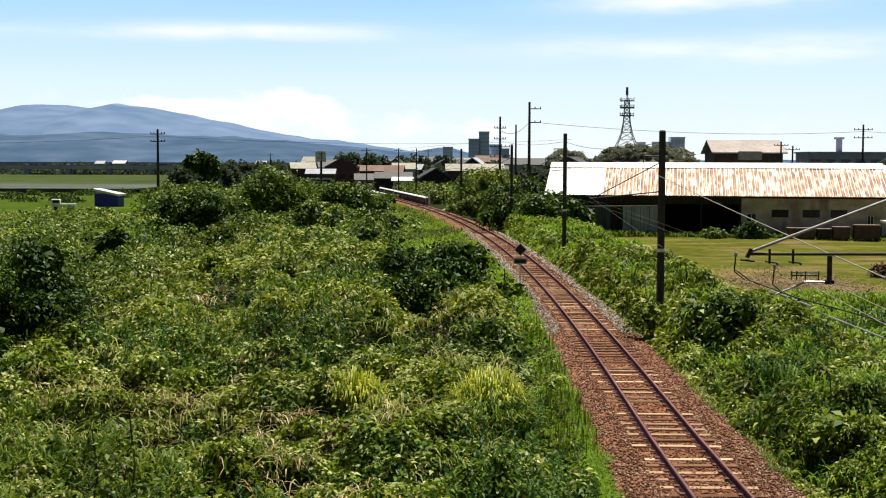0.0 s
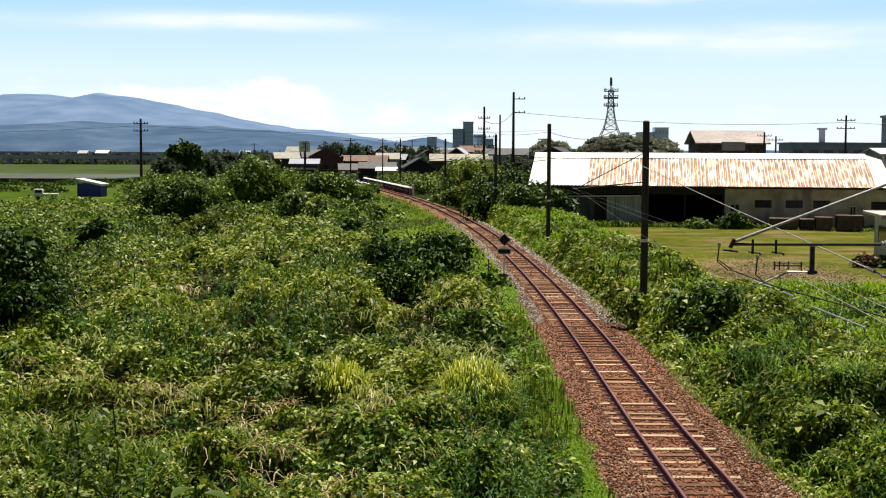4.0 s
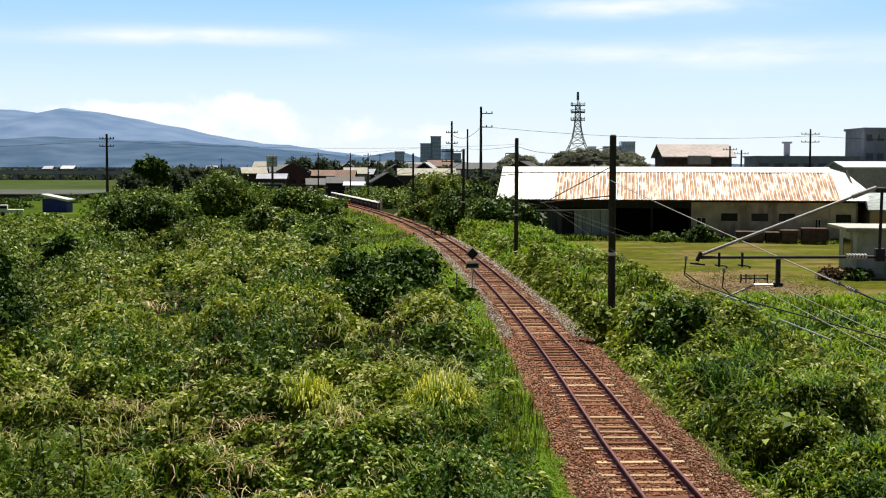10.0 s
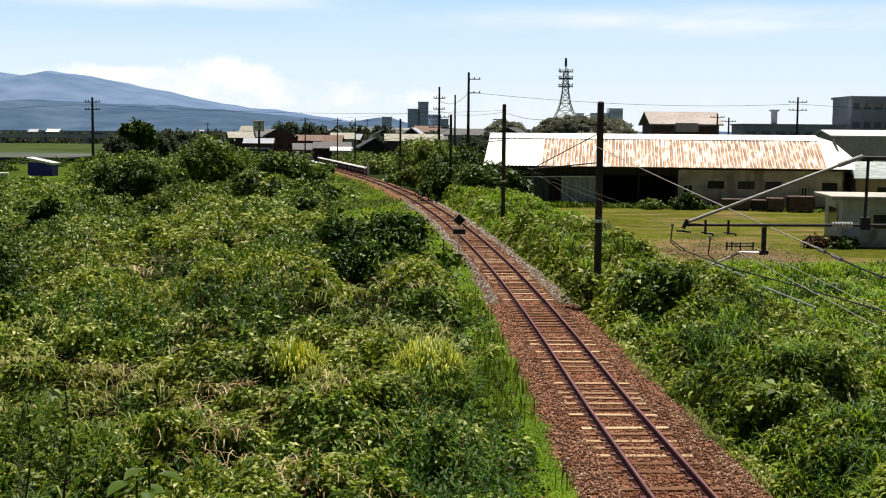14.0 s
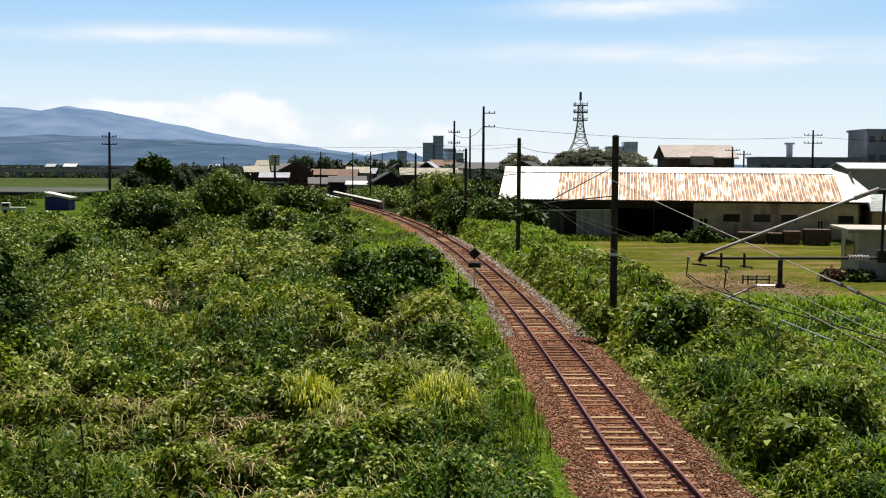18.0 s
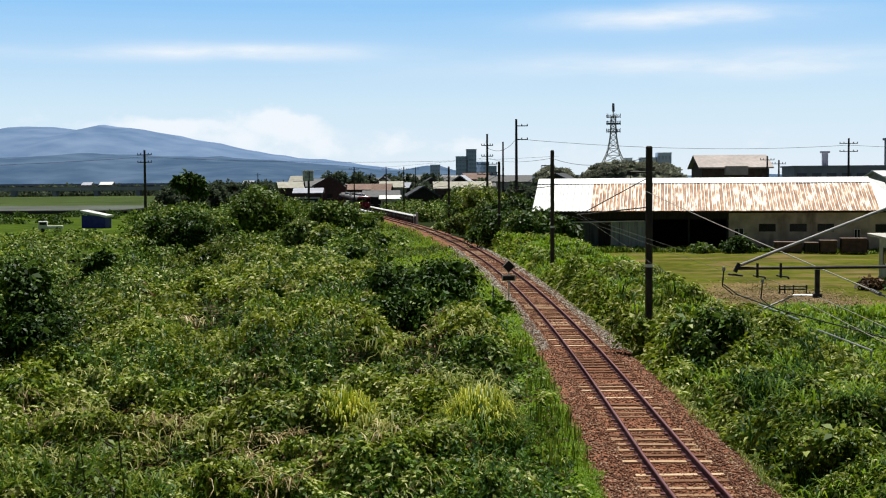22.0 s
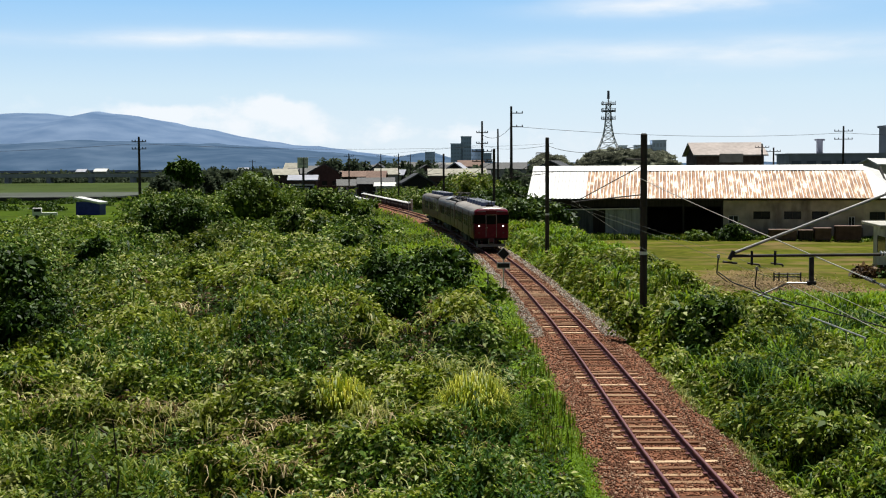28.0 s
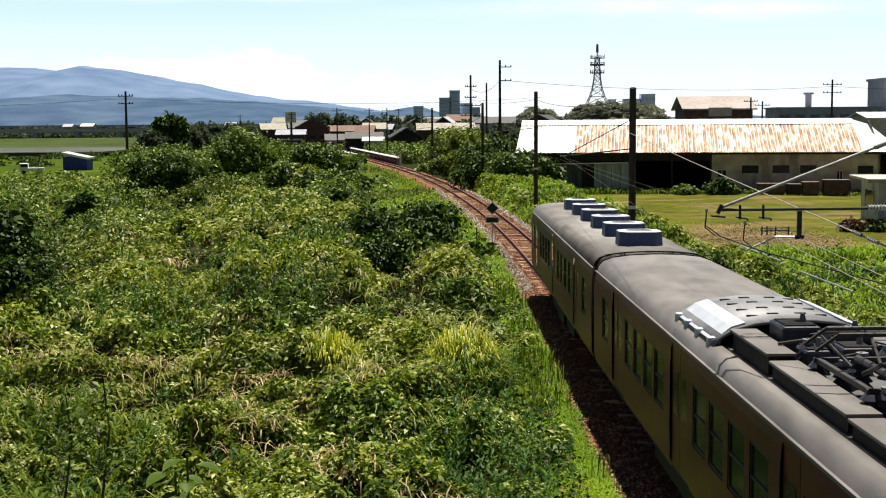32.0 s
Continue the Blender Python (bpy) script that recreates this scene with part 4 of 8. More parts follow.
# ---------------------------------------------------------------- bushes and trees
def crown_mesh(name, r, h, n, leaf, lumps=13, seed=0, low=0.14):
    """Leafy shelves heaped into lobes, uneven in outline, with open shaded gaps between them."""
    g = np.random.default_rng(seed)
    centres = np.stack([g.normal(0, 0.46, lumps) * r, g.normal(0, 0.46, lumps) * r, g.uniform(low, 0.76, lumps) * h], -1)
    radii = g.uniform(0.24, 0.46, lumps)
    shelves = lumps * 9
    own = np.arange(shelves) % lumps
    v = g.normal(0, 1, (shelves, 3))
    v[:, 2] = np.where(v[:, 2] < -0.15, -v[:, 2], v[:, 2])
    v /= np.linalg.norm(v, axis=1)[:, None]
    tip = centres[own] + v * (radii[own] * g.uniform(0.75, 1.2, shelves))[:, None] * np.array([r, r, h * 0.58])
    n, leaf = int(n * 1.9) // 6, leaf * 0.80
    pick = g.integers(0, shelves, n)
    size = 0.17 * r * g.uniform(0.6, 1.3, shelves)
    q = g.normal(0, 1, (n, 3)) * np.array([1, 1, 0.30])
    p = tip[pick] + q * size[pick][:, None]
    p[:, 2] -= 0.35 * np.sum(q[:, :2] ** 2, axis=1) * size[pick]
    core = g.uniform(0, 1, n) < 0.24
    p[core] = centres[own[pick[core]]] + g.normal(0, 0.30, (int(core.sum()), 3)) * radii[own[pick[core]]][:, None] * np.array([r, r, h * 0.6])
    p[:, 2] = np.maximum(p[:, 2], 0.06 * h * g.uniform(0, 1, n))
    out = v[pick] * 0.55 + q * 0.22 + np.array([0, 0, 0.75])
    out /= np.linalg.norm(out, axis=1)[:, None]
    return mesh_np(name, *quads(sprays(p, out, leaf * g.uniform(0.7, 1.2, n) * np.where(core, 2.2, 1.0), 6, leaf * np.where(core, 2.3, 1.05), broad=0.27, droop=0.7)))


def bush(x, y, r, h, n, leaf, mat, label, seed, z=None, name="bush", category="bush", low=0.14):
    z0 = float(ground_z(x, y)) if z is None else z
    b = thing(name, label, category, pose(x, y, z0))
    bm = bmesh.new()
    random.seed(seed)
    for k in range(5):
        a = 6.28 * k / 5 + random.random()
        tip = (math.cos(a) * r * 0.45, math.sin(a) * r * 0.45, h * random.uniform(0.5, 0.75))
        mid = (tip[0] * 0.4, tip[1] * 0.4, h * 0.35)
        tube(bm, (0, 0, -0.1), mid, 0.03 * h, 0.018 * h, 6)
        tube(bm, mid, tip, 0.018 * h, 0.006 * h, 6)
    part("stem", bm, BARK, b)
    part("crown", crown_mesh("crown", r, h, n, leaf, seed=seed, low=low), mat, b)
    return b


# x, y, radius, height, leaves, leaf size, material, label
BUSHES = [
    (-2.7, 63.6, 3.1, 3.8, 17000, 0.25, LEAF_DARK, "large dark green leafy bush in the weeds"),
    (-5.0, 59.6, 1.5, 2.1, 3000, 0.20, LEAF_DARK, "dark green bush at the foot of a larger one"),
    (-14.8, 121, 3.5, 6.0, 9000, 0.32, LEAF_DEEP, "tall rounded dark bush beside the field"),
    (-12.2, 114, 2.2, 4.2, 3000, 0.30, LEAF, "green bush with pale leaf tips beside the field"),
    (-21.5, 130, 4.0, 7.8, 7000, 0.36, LEAF_LIGHT, "tall spreading light green bush"),
    (-25.0, 122, 2.6, 5.4, 4500, 0.32, LEAF_DEEP, "dark green bush beside a taller one"),
    (-26.2, 115, 3.2, 4.6, 6500, 0.28, LEAF_DARK, "dark green bush standing in the weeds"),
    (-17.7, 45, 2.8, 5.1, 13000, 0.21, LEAF_DARK, "tall shady dark green tree-like bush"),
    (-17.2, 42, 2.1, 3.4, 6000, 0.19, LEAF_DARK, "shady dark shrub at the foot of a taller one"),
    (-10.7, 60, 1.0, 1.5, 1400, 0.18, LEAF_DARK, "low dark shrub sunk in the weeds"),
    (-8.6, 62, 0.9, 1.4, 1200, 0.18, LEAF_DARK, "low dark shrub among creepers"),
    (-12.6, 82, 1.6, 2.2, 1800, 0.24, LEAF_DARK, "low dark green shrub in the weeds"),
    (-17.0, 84, 1.4, 2.1, 1500, 0.24, LEAF, "low green shrub in the weeds"),
    (-10.6, 112, 2.0, 3.2, 2400, 0.28, LEAF_DARK, "dark shrub on the field edge"),
    (-27.0, 92, 1.3, 2.6, 1500, 0.26, LEAF_DARK, "small upright dark shrub in the weeds"),
    (-8.8, 88, 1.7, 3.2, 3000, 0.25, LEAF_DARK, "dark leafy bush before taller ones"),
    (-29.8, 127, 2.0, 3.2, 2500, 0.34, LEAF_LIGHT, "light green shrub in the weeds"),
    (8.2, 45.5, 1.5, 2.7, 6000, 0.19, LEAF_DEEP, "large glossy dark bush on the bank by the yard"),
    (7.0, 49, 1.2, 1.9, 2200, 0.17, LEAF, "green bush on the bank"),
    (8.3, 28, 1.3, 1.9, 4500, 0.13, LEAF, "leafy weed thicket on the bank"),
    (8.9, 24, 1.4, 1.8, 4500, 0.12, LEAF_DARK, "dark leafy thicket on the bank"),
    (-16.5, 142, 4.5, 4.2, 3500, 0.4, LEAF_DEEP, "wide green thicket behind the field"),
    (-30.5, 150, 5.0, 5.0, 3500, 0.4, LEAF_DEEP, "wide green thicket beside the field"),
    (-15.8, 192, 2.6, 2.9, 1800, 0.36, LEAF_LIGHT, "light green thicket by the girder bridge"),
    (25.7, 82.0, 1.2, 0.8, 1500, 0.18, LEAF_BROWN, "heap of cut brushwood beside the shed"),
    (27.4, 81.6, 0.9, 0.8, 900, 0.18, LEAF_DARK, "low dark weeds at the foot of the shed"),
    (25.0, 122.0, 1.1, 1.8, 1800, 0.22, LEAF_DARK, "dark green bush at the warehouse wall"),
    (22.0, 122.6, 0.9, 1.1, 900, 0.22, LEAF_LIGHT, "low green tuft at the warehouse wall"),
    (-34.5, 164, 4.0, 4.0, 3000, 0.42, LEAF_DARK, "dark thicket beside the field"),
    (-24.0, 175, 6.0, 4.6, 3500, 0.45, LEAF_LIGHT, "light green thicket by the line"),
]
for i, b in enumerate(BUSHES):
    bush(*b, seed=100 + i)

# trees and scrub between the line and the warehouse
for i, (x, y, r, h, mat) in enumerate([(3.2, 128, 2.6, 5.2, LEAF_DARK), (2.4, 142, 3.2, 6.0, LEAF_DEEP), (5.4, 122, 2.4, 4.2, LEAF_DEEP), (0.8, 158, 3.2, 5.6, LEAF_DARK),
                                       (7.0, 121, 2.4, 4.6, LEAF_DARK), (-1.4, 176, 3.0, 4.6, LEAF_DEEP),
                                       (4.8, 150, 3.5, 5.5, LEAF_DARK), (-1.2, 195, 3.2, 7.0, LEAF_LIGHT), (2.2, 154, 3.2, 6.6, LEAF), (5.2, 138, 3.2, 6.2, LEAF_DARK),
                                       (3.4, 136, 1.6, 3.0, LEAF_LIGHT), (2.2, 149, 1.6, 3.0, LEAF)]):
    bush(x, y, r, h, 3600, 0.34, mat, "leafy green tree in the scrub beside the track", 200 + i, name="tree", category="tree")


# ---------------------------------------------------------------- overhead line
def catenary_pole(x, y, top, r, lean=0.0):
    p = thing("catenary_pole", "dark weathered catenary pole with a steel bracket beside the track", "pole", pose(x, y, float(ground_z(x, y)), 0, lean, 0), group="catenary poles")
    h = top - float(ground_z(x, y))
    part("shaft", tubes(((0, 0, 0), (0, 0, h), r * 1.08, r * 0.92), n=14), POLE_DARK, p, smooth=False)
    part("cap", tubes(((0, 0, h), (0, 0, h + 0.05), r * 0.98, r * 0.6), n=14), POLE_DARK, p)
    part("band", tubes(((0, 0, h * 0.42), (0, 0, h * 0.42 + 0.13), r * 1.12), n=14), PORCELAIN, p, "pale painted band")
    part("bracket", tubes(((0, 0, h - 1.0), (-0.75, 0, h - 1.0), 0.035), ((-0.75, 0, h - 1.0), (-0.75, 0, h - 1.25), 0.02), n=8), DARK_STEEL, p)
    part("cantilever", tubes(((0, 0, h - 2.4), (-2.9, 0, h - 2.7), 0.025), ((0, 0, h - 1.2), (-2.6, 0, h - 2.6), 0.02), n=8), DARK_STEEL, p)
    return p


POLES = [(7.1, 52, 7.7, 0.145), (5.45, 88, 8.4, 0.14), (2.6, 125, 8.2, 0.14), (-3.0, 165, 8.2, 0.14)]
for q in POLES:
    catenary_pole(*q)


def ribs(x0, x1, y, z, r, n):
    """A row of porcelain sheds along x."""
    bm = bmesh.new()
    step = (x1 - x0) / n
    for k in range(n):
        tube(bm, (x0 + k * step, y, z), (x0 + (k + 0.7) * step, y, z), r, r * 0.6, 12)
    return bm


def bracket_pole():
    x, y = 7.7, 17.8
    p = thing("catenary_mast", "catenary mast whose steel tube bracket reaches over the track", "mast", pose(x, y, -0.7))
    Z = 0.7
    part("shaft", tubes(((0, 0, 0), (0, 0, 8.3), 0.17, 0.14), n=14), POLE_DARK, p)
    part("horizontal_tube", tubes(((-0.1, 0, Z + 5.19), (-4.06, 0, Z + 5.17), 0.021), n=10), DARK_STEEL, p)
    part("diagonal_tube", tubes(((-4.05, 0, Z + 5.2), (-1.86, 0, Z + 6.05), 0.021), n=10), GALV, p)
    part("diagonal_insulator", tubes(((-1.95, 0, Z + 6.015), (-1.62, 0, Z + 6.14), 0.036, 0.030), n=12), SHROUD_GREY, p, "pale insulator at the upper end of the tube")
    part("top_arm", tubes(((-1.66, 0, Z + 6.12), (-0.1, 0, Z + 6.10), 0.026), n=8), DARK_STEEL, p)
    rod = part("drop_rod", tubes(((-1.54, 0, Z + 6.12), (-1.56, 0, Z + 5.16), 0.022), n=8), DARK_STEEL, p)
    part("clamp", boxes((-1.62, -1.49, -0.05, 0.05, Z + 5.12, Z + 5.30), bevel=0.012), DARK_STEEL, rod)
    part("tip_clamp", tubes(((-4.09, 0, Z + 5.12), (-4.03, 0, Z + 5.24), 0.03), ((-4.18, 0, Z + 5.09), (-3.98, 0, Z + 5.07), 0.014), n=8), DARK_STEEL, p)
    for dx in (-3.78, -3.46):
        h = part("hook", tubes(((dx, 0, Z + 5.24), (dx, 0, Z + 5.04), 0.018), n=6), DARK_STEEL, p)
        part("hook_arm", tubes(((dx - 0.06, 0, Z + 5.07), (dx + 0.10, 0, Z + 5.05), 0.012), ((dx + 0.10, 0, Z + 5.05), (dx + 0.11, 0, Z + 5.02), 0.014), n=6), DARK_STEEL, h)
    part("drop_arm", boxes((-2.99, -2.93, -0.03, 0.03, Z + 4.80, Z + 5.15), (-3.02, -2.90, -0.04, 0.04, Z + 4.76, Z + 4.82), bevel=0.008), DARK_STEEL, p)
    part("steady_arm", tubes(((-2.96, 0, Z + 4.79), (-3.28, 0.05, Z + 4.79), 0.012), ((-3.28, 0.05, Z + 4.78), (-3.67, 0.1, Z + 4.60), 0.013), n=6), GALV, p)
    part("spreader_bar", tubes(((-3.44, 0.1, Z + 4.91), (-3.08, 0.1, Z + 4.91), 0.009), ((-3.44, 0.1, Z + 4.87), (-3.08, 0.1, Z + 4.87), 0.009), n=6), DARK_STEEL, p)
    for dx in (-3.45, -3.38, -3.26, -3.08):
        part("clip", tubes(((dx, 0.1, Z + 4.93), (dx, 0.1, Z + 4.81), 0.010), n=6), DARK_STEEL, p)
    for dx, z0, z1 in ((-4.26, 4.93, 5.19), (-3.73, 4.75, 5.02)):
        d = part("dropper", tubes(((dx, 0, Z + z0), (dx + 0.02, 0, Z + z1 - 0.04), 0.010), ((dx, 0, Z + z0), (dx + 0.15, 0, Z + z0 - 0.12), 0.008), n=6), DARK_STEEL, p)
        part("cap", tubes(((dx + 0.02, 0, Z + z1 - 0.05), (dx + 0.02, 0, Z + z1), 0.024, 0.02), n=8), SHROUD_GREY, d, "pale insulator cap")
    part("insulator", ribs(-2.02, -1.72, 0, Z + 5.19, 0.045, 7), PORCELAIN, p, "ribbed white porcelain insulator")
    return p


bracket_pole()


def cable(name, pts, r, mat, label, sag=0.0, n=14):
    """A hanging wire through the given points."""
    cu = bpy.data.curves.new(name, "CURVE")
    cu.dimensions, cu.bevel_depth, cu.bevel_resolution = "3D", r, 1
    path = []
    for a, b in zip(pts[:-1], pts[1:]):
        for i in range(n):
            u = i / n
            v = Vector(a).lerp(Vector(b), u)
            v.z -= sag * 4 * u * (1 - u)
            path.append(v)
    path.append(Vector(pts[-1]))
    sp = cu.splines.new("POLY")
    sp.points.add(len(path) - 1)
    for q, v in zip(sp.points, path):
        q.co = (*v, 1)
    cu.materials.append(mat)
    return tagged(new(name, cu), label, "wire")


cable("feeder_wire", [(6.95, 52, 5.95), (5.59, 18.2, 4.833)], 0.010, WIRE_LIGHT, "pale overhead wire running down beside the track", sag=0.04)
cable("feeder_tail", [(5.59, 18.2, 4.833), (5.5, 16.0, 4.76), (5.4, 8, 4.6)], 0.013, WIRE_DARK, "dark end of the overhead wire beside the track")
cable("contact_wire", [(-3.2, 125, 5.0), (1.9, 88, 4.95), (4.15, 52, 4.9), (4.42, 17.8, 4.78)], 0.003, WIRE_DULL, "thin copper contact wire over the track")
cable("contact_wire", [(4.5, 52, 4.92), (4.74, 17.8, 4.78)], 0.003, WIRE_DULL, "second thin copper contact wire over the track")
cable("lead_wire", [(4.42, 17.8, 4.78), (4.59, 13.0, 4.51), (4.77, 8.0, 4.23)], 0.0045, WIRE_LIGHT, "pale wire led away beside the bridge")
cable("lead_wire", [(4.74, 17.8, 4.78), (4.62, 13.0, 4.68), (4.50, 8.0, 4.58)], 0.0045, WIRE_LIGHT, "second pale wire led away beside the bridge")
cable("messenger_cable", [(4.1, 52, 5.15), (3.44, 22.5, 4.72)], 0.003, WIRE_DULL, "thin far messenger wire over the track")
cable("jumper_cable", [(3.46, 17.8, 4.95), (3.62, 17.6, 4.82), (3.90, 16.2, 4.74), (4.45, 15.5, 4.62), (5.04, 14.5, 4.49), (5.8, 13.0, 4.36)], 0.009, WIRE_DARK, "dark sagging jumper cable hung from the bracket")
for y0 in (16.9, 17.7):
    ins = thing("strain_insulator", "white ribbed strain insulator on the feeder wire", "insulator", group="strain insulators")
    bm = bmesh.new()
    for k in range(5):
        d0, d1 = y0 + 0.10 * k - 16.0, y0 + 0.10 * k - 15.93
        tube(bm, (5.5 + 0.0403 * d0, 16 + d0, 4.76 + 0.033 * d0), (5.5 + 0.0403 * d1, 16 + d1, 4.76 + 0.033 * d1), 0.030, 0.020, 10)
    part("sheds", bm, SHROUD_GREY, ins)


# ---------------------------------------------------------------- warehouse
TIN_WHITE = material("bright weathered tin", [(0.3, (0.62, 0.62, 0.62)), (0.7, (0.80, 0.80, 0.80))], 1.5, 0.5, metal=0.1, bump=0.05, vary=0.08)
TIN_RUST = material("rusting tin sheet", [(0.38, (0.18, 0.085, 0.040)), (0.50, (0.37, 0.20, 0.10)), (0.57, (0.60, 0.46, 0.33)), (0.64, (0.80, 0.77, 0.73))],
                    1.0, 0.55, metal=0.1, bump=0.1, coord="Piece", squash=(2.6, 0.55, 0.55), detail=11, spots=(1.3, 0.50, 0.64, (0.27, 0.135, 0.066), (7.0, 0.35, 0.35)))
PLASTER = material("stained pale plaster", [(0.3, (0.32, 0.27, 0.205)), (0.6, (0.53, 0.46, 0.36)), (0.8, (0.63, 0.57, 0.47))], 0.8, 0.9, bump=0.2, vary=0.3,
                   spots=(0.5, 0.56, 0.75, (0.10, 0.09, 0.08), (1, 1, 0.3)))
DARK_TIN = material("dark blue-grey tin", [(0.3, (0.045, 0.055, 0.065)), (0.7, (0.11, 0.13, 0.15))], 1.2, 0.7, bump=0.1, vary=0.3, squash=(3, 1, 0.4))
DARK_WOOD = material("dark old boarding", [(0.3, (0.018, 0.016, 0.016)), (0.7, (0.05, 0.045, 0.042))], 3, 0.9, bump=0.3, squash=(6, 1, 0.3))
GREY_TIN = material("grey-blue corrugated tin", [(0.3, (0.20, 0.23, 0.24)), (0.7, (0.44, 0.49, 0.48))], 1.2, 0.7, bump=0.1, vary=0.3, squash=(3, 1, 0.4))
GLASS_DARK = material("dark window glass", [(0.3, (0.012, 0.014, 0.018)), (0.7, (0.03, 0.034, 0.04))], 2, 0.12, bump=0)
WHITE_PAINT = material("white paint", [(0.3, (0.62, 0.62, 0.60)), (0.7, (0.78, 0.78, 0.76))], 4, 0.6, bump=0.05, vary=0.08)
TILE_TAN = material("pinkish tan roof tile", [(0.3, (0.39, 0.335, 0.315)), (0.7, (0.50, 0.44, 0.42))], 2, 0.8, bump=0.2, vary=0.15)
TILE_DARK = material("dark roof tile", [(0.3, (0.045, 0.045, 0.05)), (0.7, (0.10, 0.10, 0.11))], 2, 0.6, bump=0.2)
WALL_BROWN = material("brown house wall", [(0.3, (0.07, 0.045, 0.04)), (0.7, (0.13, 0.09, 0.08))], 2, 0.85, bump=0.1, vary=0.2)
WALL_PALE = material("pale house wall", [(0.3, (0.40, 0.38, 0.34)), (0.7, (0.54, 0.52, 0.48))], 2, 0.85, bump=0.1, vary=0.15)
WALL_RED = material("red-brown house wall", [(0.3, (0.060, 0.038, 0.037)), (0.7, (0.105, 0.066, 0.062))], 2, 0.85, bump=0.1, vary=0.15)
# Lightened and tinted blue to carry the haze on the far blocks.
WALL_GREY = material("grey concrete wall", [(0.3, (0.36, 0.37, 0.44)), (0.7, (0.48, 0.49, 0.56))], 0.5, 0.9, bump=0.1, vary=0.15)
BLUE_TARP = material("blue sheeting", [(0.3, (0.02, 0.03, 0.20)), (0.7, (0.04, 0.05, 0.32))], 2, 0.5, bump=0.1)
# Haze is put into these far base colours, making them paler and bluer.
FAR_TOWER = material("hazy far concrete", [(0.3, (0.58, 0.68, 0.84)), (0.7, (0.66, 0.76, 0.92))], 0.1, 0.95, bump=0)
FAR_PANE = material("hazy far window", [(0.3, (0.42, 0.50, 0.64)), (0.7, (0.48, 0.56, 0.70))], 0.1, 0.95, bump=0)
FAR_STEEL = material("hazy far steel", [(0.3, (0.16, 0.17, 0.20)), (0.7, (0.24, 0.25, 0.28))], 0.3, 0.8, bump=0)
# Haze is painted into this wood as a paler grey-olive base colour.
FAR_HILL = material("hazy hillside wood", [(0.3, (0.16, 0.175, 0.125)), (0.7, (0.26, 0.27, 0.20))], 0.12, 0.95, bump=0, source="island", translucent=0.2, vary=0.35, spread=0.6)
FAR_WOOD = material("far woodland", [(0.3, (0.045, 0.066, 0.040)), (0.7, (0.09, 0.115, 0.068))], 0.25, 0.95, bump=0, source="island", translucent=0.25, vary=0.3)


